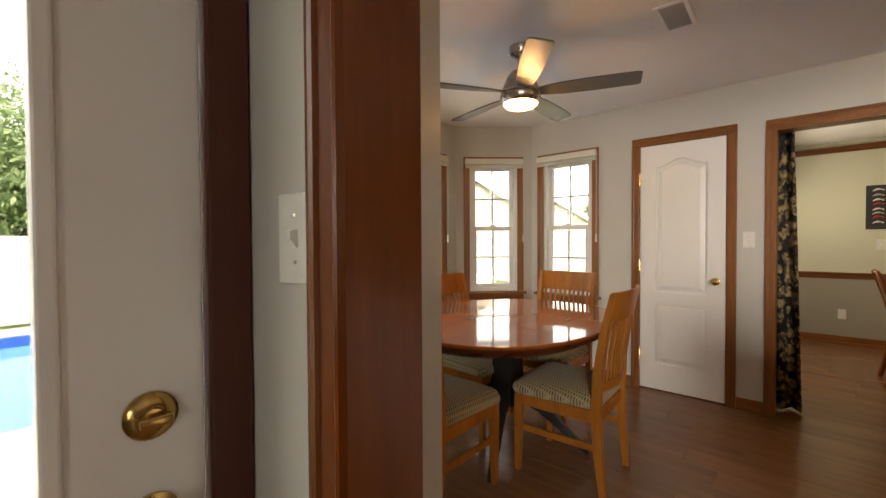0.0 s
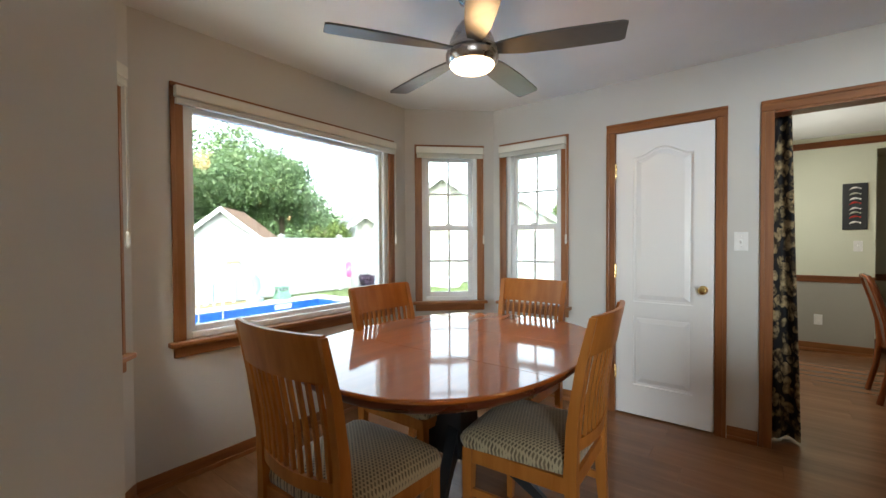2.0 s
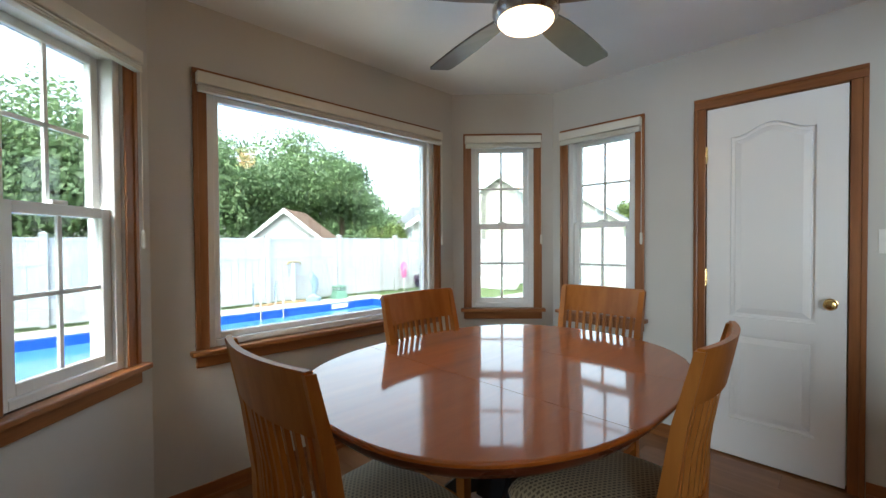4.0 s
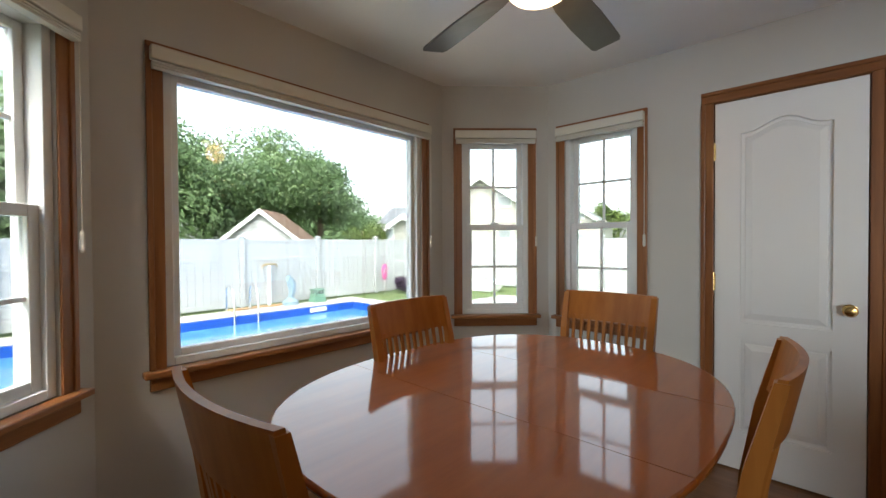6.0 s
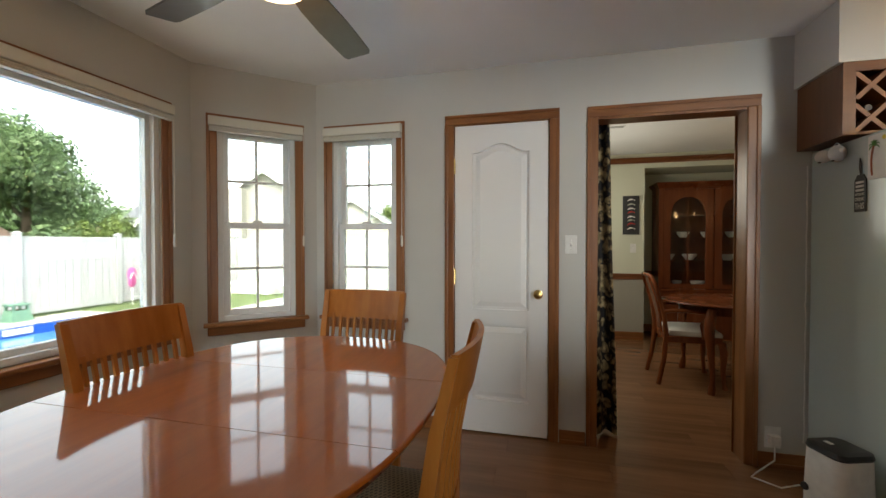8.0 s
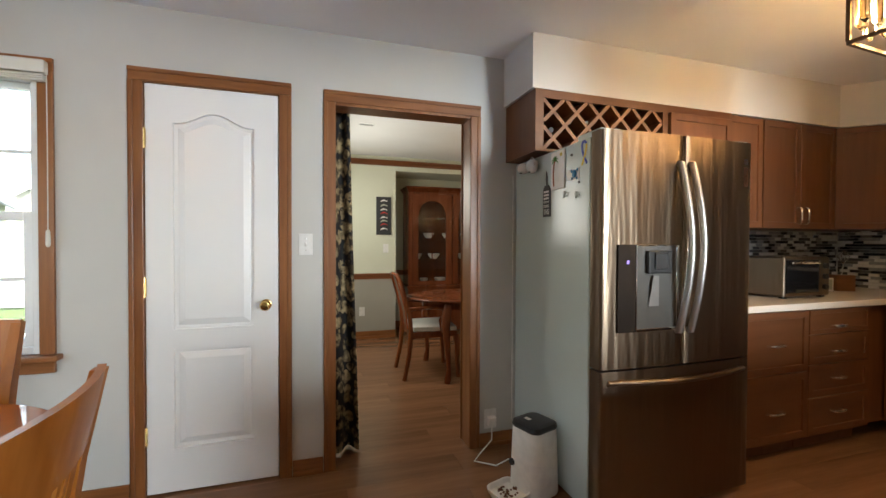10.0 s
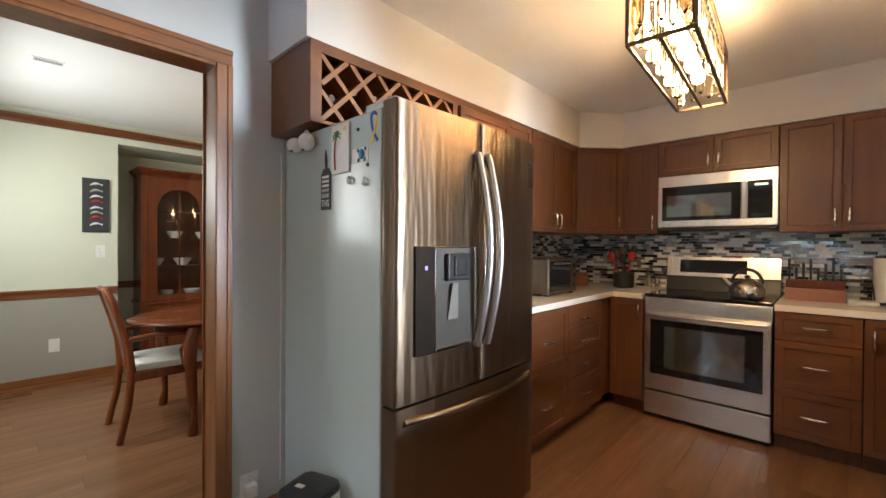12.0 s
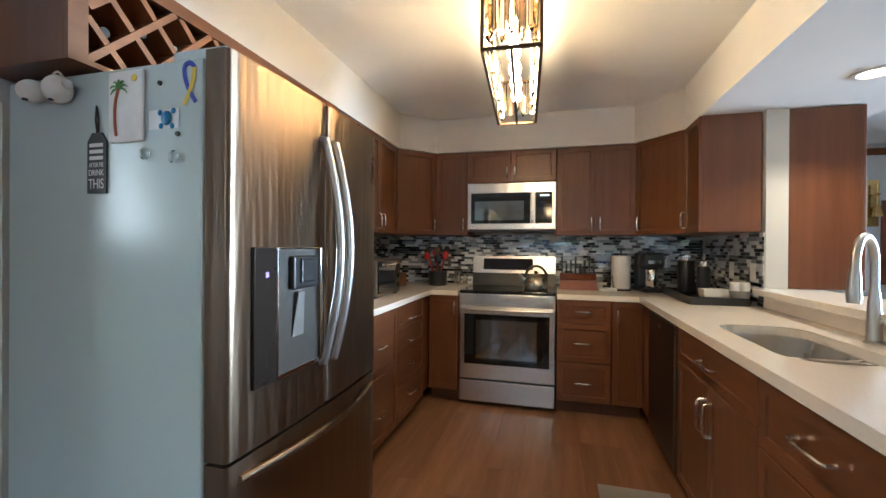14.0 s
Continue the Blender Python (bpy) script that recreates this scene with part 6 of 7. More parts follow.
for i, (z, mt) in enumerate(((0.19, PAPER), (0.13, FOIL), (0.075, PAPER), (0.03, RED), (-0.03, PAPER), (-0.075, FOIL), (-0.12, RED), (-0.18, PAPER))):
    bm = B()
    w = 0.045 + 0.02 * ((i * 3) % 3)
    tube(bm, arc((-w, -0.024, z - 0.01), (-w * 0.2, -0.026, z + 0.03), (w, -0.024, z), 8), [0.002, 0.006, 0.009, 0.011, 0.011, 0.009, 0.006, 0.004, 0.010], 6)
    part("fish_shape", bm, mt, ar, "small painted fish shape")
for nm, z, lab in (("light_switch", 1.26, "white switch plate below the wall art"),):
    switch_plate(pose(0.32, YD, 1.19), lab)
ou = thing("wall_outlet", pose(0.007, YD, 0.36), "white outlet plate near the baseboard", "outlet")
boxpart("plate", (-0.036, 0.036, -0.006, -0.0005, -0.058, 0.058), WHITEPLASTIC, ou, "", 0.002)
for z in (-0.02, 0.02):
    boxpart("socket", (-0.016, 0.016, -0.009, -0.0062, z - 0.014, z + 0.014), PAPER, ou)


def china_cabinet():
    c = thing("china_cabinet", pose(0.675, 9.27, 0), "tall mahogany china cabinet with arched glass doors", "cabinet")
    W = 1.30
    boxpart("base", (0, W, 0, 0.37, 0, 0.62), MAHOG, c, "", 0.004)
    boxpart("waist", (-0.02, W + 0.02, -0.02, 0.37, 0.621, 0.655), MAHOG, c, "", 0.006)
    bm = B()
    for d in ((0, 0.02, 0.02, 0.37), (W - 0.02, W, 0.02, 0.37), (0.02, W - 0.02, 0.35, 0.37)):
        box(bm, *d, 0.656, 1.985)
    box(bm, 0.02, W - 0.02, 0.02, 0.35, 1.965, 1.985)
    part("case", bm, MAHOG, c)
    bm = B()
    loft(bm, [rect_ring((W / 2, 0.19 - s, z), W + 2 * s, 0.36 + 2 * s) for s, z in ((0.0, 1.986), (0.006, 2.0), (0.025, 2.02), (0.04, 2.04), (0.042, 2.055))])
    part("cornice", bm, MAHOG, c, "moulded cornice")
    for z in (0.66, 1.02, 1.32, 1.62):
        boxpart("shelf", (0.021, W - 0.021, 0.04, 0.349, z, z + 0.012), MAHOG, c)
    for k in range(2):
        x0 = 0.06 + k * 0.60
        x1 = x0 + 0.58
        bm = B()
        box(bm, x0, x0 + 0.085, 0.0, 0.019, 0.66, 1.96)
        box(bm, x1 - 0.085, x1, 0.0, 0.019, 0.66, 1.96)
        box(bm, x0 + 0.085, x1 - 0.085, 0.0, 0.019, 0.66, 0.72)
        xa, xb, n = x0 + 0.085, x1 - 0.085, 12
        for i in range(n):
            a, b = xa + (xb - xa) * i / n, xa + (xb - xa) * (i + 1) / n

            def top(x):
                u = (x - (xa + xb) / 2) / ((xb - xa) / 2)
                return 1.66 + 0.20 * math.sqrt(max(0, 1 - u * u))
            loft(bm, [[(a, 0, top(a)), (b, 0, top(b)), (b, 0, 1.96), (a, 0, 1.96)], [(a, 0.019, top(a)), (b, 0.019, top(b)), (b, 0.019, 1.96), (a, 0.019, 1.96)]])
        box(bm, (xa + xb) / 2 - 0.006, (xa + xb) / 2 + 0.006, 0.004, 0.016, 0.72, 1.86)
        d = part("door", bm, MAHOG, c, "glazed door with arched head")
        bm = B()
        box(bm, xa - 0.003, xb + 0.003, 0.008, 0.012, 0.717, 1.87)
        g = part("pane", bm, CABINETPANE, d, "clear cabinet glass")
        g.visible_shadow = False
    boxpart("stile", (0, 0.058, 0.0, 0.019, 0.657, 1.984), MAHOG, c)
    boxpart("stile", (W - 0.058, W, 0.0, 0.019, 0.657, 1.984), MAHOG, c)
    for k in range(2):
        front_bm = B()
        x0 = 0.06 + k * 0.60
        box(front_bm, x0, x0 + 0.58, -0.015, -0.001, 0.08, 0.60, 0.006)
        part("lower_door", front_bm, MAHOG, c)


china_cabinet()
for i, (x, z, r) in enumerate(((0.85, 1.032, 0.07), (1.10, 1.032, 0.09), (1.02, 1.332, 0.08), (1.30, 1.332, 0.07), (1.20, 0.672, 0.09), (1.55, 1.032, 0.09), (1.60, 1.332, 0.08), (0.95, 0.672, 0.06))):
    q = thing("china_dish", pose(x, 9.46, z), "white china dish on the cabinet shelf", "dish", "china on the shelves")
    bm = B()
    lathe(bm, [(r * 0.5, 0), (r * 0.55, 0.01), (r * 0.9, 0.05), (r, 0.075), (r * 0.95, 0.077), (r * 0.5, 0.018)], 18)
    part("dish", bm, PAPER, q, "", True)


def dining_table():
    t = thing("dining_table", pose(1.14, 7.49, 0), "oval mahogany dining table on cabriole legs", "table")
    a, b, n = 0.87, 0.53, 56

    def oval(off, z):
        return [((a - off) * math.cos(2 * math.pi * i / n), (b - off) * math.sin(2 * math.pi * i / n), z) for i in range(n)]
    bm = B()
    loft(bm, [oval(0.03, 0.722), oval(0.008, 0.727), oval(0, 0.735), oval(0.004, 0.744), oval(0.02, 0.75)])
    part("top", bm, MAHOG, t, "", True)
    bm = B()
    loft(bm, [oval(0.16, 0.64), oval(0.15, 0.7215)])
    part("apron", bm, MAHOG, t, "", True)
    for sx in (-1, 1):
        for sy in (-1, 1):
            bm = B()
            tube(bm, [(sx * 0.56, sy * 0.33, 0.70), (sx * 0.585, sy * 0.35, 0.60), (sx * 0.59, sy * 0.36, 0.50), (sx * 0.575, sy * 0.365, 0.30), (sx * 0.565, sy * 0.37, 0.12), (sx * 0.575, sy * 0.378, 0.035), (sx * 0.58, sy * 0.38, 0.0)],
                 [0.035, 0.042, 0.040, 0.026, 0.019, 0.030, 0.026], 12)
            part("cabriole_leg", bm, MAHOG, t, "", True)


dining_table()


def arm_chair():
    """The sitter faces +y; origin on the floor under the seat."""
    c = thing("dining_armchair", Matrix(), "mahogany queen anne chair with white padded seat", "chair", "chairs in the dining room")
    for sx in (-1, 1):
        bm = B()
        tube(bm, [(sx * 0.215, -0.27, 0.0), (sx * 0.205, -0.225, 0.22), (sx * 0.20, -0.205, 0.44), (sx * 0.20, -0.22, 0.60), (sx * 0.185, -0.26, 0.76), (sx * 0.19, -0.30, 0.90), (sx * 0.14, -0.325, 0.965), (0, -0.335, 0.97)],
             [0.019, 0.021, 0.023, 0.019, 0.018, 0.018, 0.018, 0.018], 10)
        part("back_post", bm, MAHOGRED, c, "", True)
        bm = B()
        tube(bm, [(sx * 0.23, 0.22, 0.40), (sx * 0.245, 0.235, 0.32), (sx * 0.235, 0.23, 0.16), (sx * 0.235, 0.24, 0.04), (sx * 0.24, 0.25, 0.0)], [0.03, 0.032, 0.02, 0.018, 0.026], 10)
        part("front_leg", bm, MAHOGRED, c, "", True)
        bm = B()
        tube(bm, [(sx * 0.195, -0.225, 0.65), (sx * 0.235, -0.08, 0.67), (sx * 0.255, 0.08, 0.66), (sx * 0.25, 0.13, 0.64)], 0.017, 8)
        tube(bm, [(sx * 0.25, 0.12, 0.645), (sx * 0.245, 0.06, 0.55), (sx * 0.24, 0.08, 0.43)], 0.015, 8)
        part("arm", bm, MAHOGRED, c, "", True)
    bm = B()
    loft(bm, [rect_ring((0, -0.205, 0.44), 0.10, 0.014), rect_ring((0, -0.225, 0.60), 0.13, 0.014), rect_ring((0, -0.265, 0.76), 0.15, 0.014), rect_ring((0, -0.325, 0.96), 0.11, 0.014)])
    part("splat", bm, MAHOGRED, c, "vase-shaped back splat")
    boxpart("seat_rail", (-0.225, 0.225, -0.20, 0.235, 0.38, 0.44), MAHOGRED, c, "", 0.008)
    bm = B()
    loft(bm, [[(x * s, y * s + 0.01, z) for x, y in ((-0.2, -0.19), (0, -0.2), (0.2, -0.19), (0.225, 0.0), (0.23, 0.22), (0, 0.235), (-0.23, 0.22), (-0.225, 0.0))] for s, z in ((0.98, 0.441), (1.0, 0.46), (0.96, 0.482), (0.8, 0.495), (0.4, 0.50))])
    part("seat", bm, BROCADE, c, "white patterned upholstered seat", True)
    return c


dc = arm_chair()
dc.matrix_world = pose(0.475, 7.505, 0, 0, 0, -90)
copy_thing(dc, pose(1.05, 6.88, 0, 0, 0, 4))


def chandelier():
    c = thing("chandelier", pose(1.58, 7.50, 0), "brass chandelier with lit candle bulbs over the dining table", "lamp")
    bm = B()
    lathe(bm, [(0.05, H - 0.001), (0.05, H - 0.02), (0.008, H - 0.03), (0.008, 1.80), (0.03, 1.77), (0.045, 1.70), (0.02, 1.62), (0.008, 1.58)], 18)
    part("stem", bm, BRASS, c, "", True)
    for k in range(5):
        q = 2 * math.pi * k / 5 + 0.3
        u = Vector((math.cos(q), math.sin(q), 0))
        bm = B()
        tube(bm, [u * 0.03 + Vector((0, 0, 1.68)), u * 0.12 + Vector((0, 0, 1.61)), u * 0.22 + Vector((0, 0, 1.64)), u * 0.24 + Vector((0, 0, 1.69))], 0.007, 8)
        part("arm", bm, BRASS, c, "", True)
        bm = B()
        lathe(bm, [(0.006, 1.69), (0.012, 1.70), (0.015, 1.725), (0.009, 1.755), (0.002, 1.775)], 10, u.x * 0.24, u.y * 0.24)
        part("bulb", bm, BULBGLOW, c, "lit candle bulb", True)


chandelier()


def curtain():
    n, rows = 60, 14
    bm = B()
    rings = []
    for j in range(rows + 1):
        z = 2.30 - 2.288 * j / rows
        ring = []
        for i in range(n):
            u = i / (n - 1)
            f = math.sin(u * 3.6 * math.pi + 0.5 * math.sin(j * 0.4)) * (0.030 + 0.014 * j / rows)
            ring.append((-0.54 + u * (0.155 + 0.065 * j / rows), 6.165 + f + 0.012 * math.sin(j * 0.7 + u * 3), z))
        rings.append(ring + [(x, y + 0.004, z) for x, y, z in ring[::-1]])
    loft(bm, rings)
    solid("curtain", bm, CURTAIN, "black floral curtain gathered beside the opening", "curtain", smooth=True)


curtain()
bm = B()
tube(bm, [(-0.62, 6.165, 2.31), (0.7, 6.165, 2.31)], 0.012, 10)
for x in (-0.6, 0.68):
    tube(bm, [(x, 6.097, 2.31), (x, 6.165, 2.31)], 0.008, 8)
solid("curtain_rod", bm, IRON, "black curtain rod above the opening", "curtain rod")

# ---- outdoors ----
ZG = -0.43
bm = B()
xs, ys = (-400, -11.2, -5.6, 400), (-400, -3.0, 10.4, 400)
for i in range(3):
    for j in range(3):
        if (i, j) != (1, 1):
            bm.faces.new([bm.verts.new((x, y, ZG - 0.02)) for x, y in ((xs[i], ys[j]), (xs[i + 1], ys[j]), (xs[i + 1], ys[j + 1]), (xs[i], ys[j + 1]))])
bmesh.ops.remove_doubles(bm, verts=bm.verts, dist=1e-4)
solid("ground", bm, GRASS, "green mown lawn", "ground", kind="structure")
bm = B()
for d in ((-12.0, -11.18, -6, 10.9), (-5.62, -3.3, -6, 16.3), (-11.18, -5.62, 10.38, 10.95), (-11.18, -5.62, -6, -2.98)):
    box(bm, *d, ZG - 0.12, ZG, 0.01)
box(bm, -8.6, -5.62, 10.951, 14.4, ZG - 0.12, ZG - 0.001)
solid("pool_deck", bm, CONCRETE, "pale concrete pool deck", "pavement", kind="structure")
bm = B()
for d in ((-11.24, -11.185, -3.0, 10.4), (-5.615, -5.56, -3.0, 10.4), (-11.185, -5.615, 10.385, 10.44), (-11.185, -5.615, -3.04, -2.985)):
    box(bm, *d, -1.9, ZG - 0.125)
box(bm, -11.24, -5.56, -3.04, 10.44, -2.0, -1.9)
# liner band above the water
for d in ((-11.199, -11.17, -2.98, 10.38), (-5.63, -5.60, -2.98, 10.38), (-11.17, -5.63, 10.35, 10.379)):
    box(bm, *d, -1.9, ZG - 0.03)
solid("pool_liner", bm, LINER, "blue swimming pool liner", "pool", kind="structure")
bm = B()
box(bm, -11.169, -5.631, -2.97, 10.349, -0.70, -0.655)
solid("water", bm, WATER, "clear blue pool water", "water", kind="structure")
ld = thing("pool_ladder", pose(-11.25, 7.25, ZG), "steel pool ladder with two curved rails", "ladder")
for y in (-0.28, 0.28):
    bm = B()
    tube(bm, [(-0.35, y, 0.0), (-0.35, y, 0.55), (-0.30, y, 0.66), (-0.18, y, 0.69), (0.05, y, 0.60), (0.14, y, 0.40), (0.16, y, -0.25), (0.18, y, -0.6)], 0.022, 8)
    part("rail", bm, CHROME, ld, "", True)
sk = thing("pool_skimmer", pose(-11.169, 9.2, -0.55), "white skimmer plate on the pool wall", "pool fitting")
boxpart("plate", (0.001, 0.02, -0.25, 0.25, -0.06, 0.06), VINYL, sk, "", 0.005)


def fence(name, p0, p1, count, label):
    m, length = along(p0, p1)
    f = thing(name, m @ pose(0, 0, ZG), label, "fence")
    step = length / count
    bm = B()
    box(bm, -0.065, 0.065, -0.065, 0.065, 0, 1.88, 0.006)
    loft(bm, [rect_ring((0, 0, 1.88), 0.16, 0.16), rect_ring((0, 0, 1.90), 0.16, 0.16), rect_ring((0, 0, 1.95), 0.02, 0.02)])
    post = mesh_of(bm, "post", FENCEVINYL)
    bm = B()
    box(bm, 0.066, step - 0.066, -0.025, 0.025, 1.75, 1.83, 0.006)
    box(bm, 0.066, step - 0.066, -0.025, 0.025, 1.24, 1.33, 0.006)
    box(bm, 0.066, step - 0.066, -0.025, 0.025, 0.04, 0.16, 0.006)
    box(bm, 0.066, step - 0.066, -0.010, 0.010, 1.33, 1.75)
    rails = mesh_of(bm, "rails", FENCEVINYL)
    nb = 12
    bw = (step - 0.132) / nb
    bm = B()
    box(bm, 0.002, bw - 0.002, -0.012, 0.012, 0.16, 1.24, 0.004)
    board = mesh_of(bm, "board", FENCEVINYL)
    for k in range(count + 1):
        o = new("post", post)
        o.parent, o.matrix_local = f, pose(k * step, 0, 0)
        if k < count:
            o = new("rails", rails)
            o.parent, o.matrix_local = f, pose(k * step, 0, 0)
            for i in range(nb):
                b = new("board", board)
                b.parent, b.matrix_local = f, pose(k * step + 0.066 + bw * i, 0, 0)


fence("vinyl_fence", (-12.25, -8.0), (-12.25, 16.5), 11, "tall white vinyl privacy fence behind the pool")
fence("vinyl_fence", (-12.25, 16.5), (2.0, 16.5), 7, "tall white vinyl privacy fence along the neighbours")


def leafy(bm, rng, c, radius, count, size, squash=0.8):
    """Leaf clumps scattered through a lumpy crown."""
    lumps = []
    for _ in range(13):
        d = Vector((rng.gauss(0, 1), rng.gauss(0, 1), rng.gauss(0, 0.8))).normalized() * radius * rng.uniform(0.35, 0.78)
        d.z *= squash
        lumps.append((Vector(c) + d, radius * rng.uniform(0.28, 0.48)))
    for _ in range(count):
        o, r = rng.choice(lumps)
        d = Vector((rng.gauss(0, 1), rng.gauss(0, 1), rng.gauss(0, 1))).normalized()
        p = o + d * r * rng.uniform(0.5, 1.12)
        s = size * rng.uniform(0.5, 1.3)
        nn = (d + Vector((rng.uniform(-1, 1), rng.uniform(-1, 1), rng.uniform(-0.4, 1)))).normalized()
        t = nn.orthogonal().normalized()
        t.rotate(Matrix.Rotation(rng.uniform(0, 6.28), 3, nn))
        b = nn.cross(t)
        bm.faces.new([bm.verts.new(v) for v in (p - t * s, p + b * s * 0.45, p + t * s, p - b * s * 0.45)])
    return lumps


def tree(name, x, y, height, radius, seed, material, label, size=0.125, count=15000):
    rng = random.Random(seed)
    t = thing(name, pose(x, y, ZG - 0.02), label, "tree", "trees behind the fence")
    bm = B()
    cz = height - radius * 0.85
    lumps = leafy(bm, rng, (0, 0, cz), radius, count, size)
    crown = part("crown", bm, material, t, "dense crown of small leaves")
    bm = B()
    tube(bm, [(0, 0, 0), (0.05, 0, cz * 0.4), (0.0, 0.08, cz * 0.8), (0.1, 0, cz + radius * 0.4)], [0.24, 0.19, 0.14, 0.05], 10)
    for o, r in lumps[:9]:
        z0 = cz * rng.uniform(0.55, 0.95)
        tube(bm, arc((0, 0, z0), (o.x * 0.4, o.y * 0.4, z0 + (o.z - z0) * 0.7), tuple(o), 6), [0.08, 0.07, 0.06, 0.05, 0.04, 0.03, 0.02], 6)
    part("trunk", bm, BARK, t, "brown trunk and limbs", True)


def at(heading, dist):
    q = radians(heading)
    return -0.88 - dist * math.sin(q), 3.26 + dist * math.cos(q)


for i, (hd, ds, hh, rr) in enumerate(((98, 20, 7.0, 4.0), (89, 19, 7.5, 4.0), (80.5, 19, 7.6, 3.6), (73, 22, 6.9, 3.3), (65.5, 24, 8.0, 3.5), (59.6, 25, 7.3, 3.0), (106, 19, 7.0, 3.6))):
    tree("tree", *at(hd, ds), hh, rr, 11 + i, LEAF if i % 2 else LEAF2, "leafy green tree rising behind the white fence")
tree("shrub", *at(54.2, 21), 3.0, 1.5, 40, LEAF3, "rounded yellow-green flowering shrub behind the fence", 0.12, 3500)
tree("shrub", *at(58.4, 22), 2.4, 1.3, 41, LEAF, "dark green shrub beside the shed", 0.12, 2500)
tree("tree", *at(22.0, 60), 7.2, 3.4, 42, LEAF3, "pale green tree behind the neighbouring house", 0.35, 2500)
tree("tree", *at(17.0, 60), 6.2, 2.4, 43, LEAF3, "pale green tree behind the neighbouring house", 0.35, 2000)
bm = B()
rng = random.Random(5)
for k in range(16):
    x, y = at(43 + 2.3 * k * 0.7, 95 + rng.uniform(-6, 6))
    leafy(bm, rng, (x, y, 4.5), 5.0, 420, 0.8)
solid("far_woods", bm, LEAF, "far line of green woods", "woods", kind="stuff")


def shed():
    x, y = at(66.8, 16.9)
    s = thing("garden_shed", pose(x, y, ZG, 0, 0, 48), "white sided garden shed with a brown shingle roof", "shed")
    w, d, e, r = 1.25, 2.6, 1.95, 2.95
    bm = B()
    loft(bm, [[(-w, yy, 0), (w, yy, 0), (w, yy, e), (0, yy, r), (-w, yy, e)] for yy in (0.0, d)])
    part("wall", bm, SIDING, s, "white horizontal siding")
    for k in range(21):
        z = 0.05 + 0.135 * k
        half = w if z < e else w * (r - z - 0.10) / (r - e)
        if half > 0.08:
            bm = B()
            loft(bm, [[(x, -0.030, z), (x, -0.003, z), (x, -0.003, z + 0.13), (x, -0.008, z + 0.13)] for x in (-half, half)])
            part("siding_board", bm, SIDING, s)
    for sx in (-1, 1):
        bm = B()
        a, b = Vector((0, 0, r + 0.02)), Vector((sx * (w + 0.22), 0, e - 0.22 * (r - e) / w + 0.02))
        rings = [[a + Vector((0, yy, 0)), b + Vector((0, yy, 0)), b + Vector((0, yy, 0.06)), a + Vector((0, yy, 0.06))] for yy in (-0.18, d + 0.18)]
        loft(bm, rings)
        part("roof", bm, SHINGLE, s, "brown shingle roof slope")
        bm = B()
        loft(bm, [[a + Vector((0, yy, -0.12)), b + Vector((0, yy, -0.10)), b + Vector((0, yy, 0.065)), a + Vector((0, yy, 0.065))] for yy in (-0.215, -0.181)])
        part("bargeboard", bm, VINYL, s, "white bargeboard")


shed()


def house(x, y, rz, w, d, e, r, label, wing=True):
    h = thing("neighbour_house", pose(x, y, ZG, 0, 0, rz), label, "house", "neighbouring houses")
    bm = B()
    loft(bm, [[(-w, yy, 0), (w, yy, 0), (w, yy, e), (0, yy, r), (-w, yy, e)] for yy in (0.0, d)])
    part("wall", bm, CREAMSIDE, h, "cream siding walls")
    for sx in (-1, 1):
        bm = B()
        a, b = Vector((0, 0, r + 0.03)), Vector((sx * (w + 0.4), 0, e - 0.4 * (r - e) / w + 0.03))
        loft(bm, [[a + Vector((0, yy, 0)), b + Vector((0, yy, 0)), b + Vector((0, yy, 0.12)), a + Vector((0, yy, 0.12))] for yy in (-0.35, d + 0.35)])
        part("roof", bm, GREYROOF, h, "grey shingle roof")
        bm = B()
        loft(bm, [[a + Vector((0, yy, -0.2)), b + Vector((0, yy, -0.2)), b + Vector((0, yy, 0.13)), a + Vector((0, yy, 0.13))] for yy in (-0.42, -0.36)])
        part("bargeboard", bm, VINYL, h, "white roof edge board")
    for wx, wz in ((-w * 0.45, 1.3), (w * 0.45, 1.3), (w * 0.45, 4.0)):
        bm = B()
        box(bm, wx - 0.5, wx + 0.5, -0.05, -0.002, wz, wz + 1.4, 0.01)
        wn = part("window", bm, VINYL, h, "white window frame")
        for q in (0, 1):
            boxpart("pane", (wx - 0.42, wx + 0.42, -0.058, -0.051, wz + 0.08 + 0.64 * q, wz + 0.66 + 0.64 * q), HOUSEPANE, wn)
    if wing:
        boxpart("chimney", (-w * 0.62, -w * 0.30, -0.9, -0.001, 0, e + 1.1), CREAMSIDE, h, "cream sided chimney", 0.02)
        bm = B()
        loft(bm, [[(-w - 5, yy, 0), (-w - 0.01, yy, 0), (-w - 0.01, yy, zz), (-w - 5, yy, zz)] for yy, zz in ((0.5, 2.7), (d * 0.5, 4.6), (d - 0.5, 2.7))])
        part("wing", bm, GREYROOF, h, "lower wing with grey roof")


house(*at(37.5, 27), 24, 3.4, 8, 3.7, 6.0, "two-storey cream house with grey roof beyond the fence")
house(*at(26.5, 42), 14, 3.6, 9, 3.6, 5.9, "two-storey cream house with grey roof further away")
house(*at(48.6, 26), 60, 2.2, 5, 1.9, 3.4, "low grey-roofed neighbouring outbuilding", False)

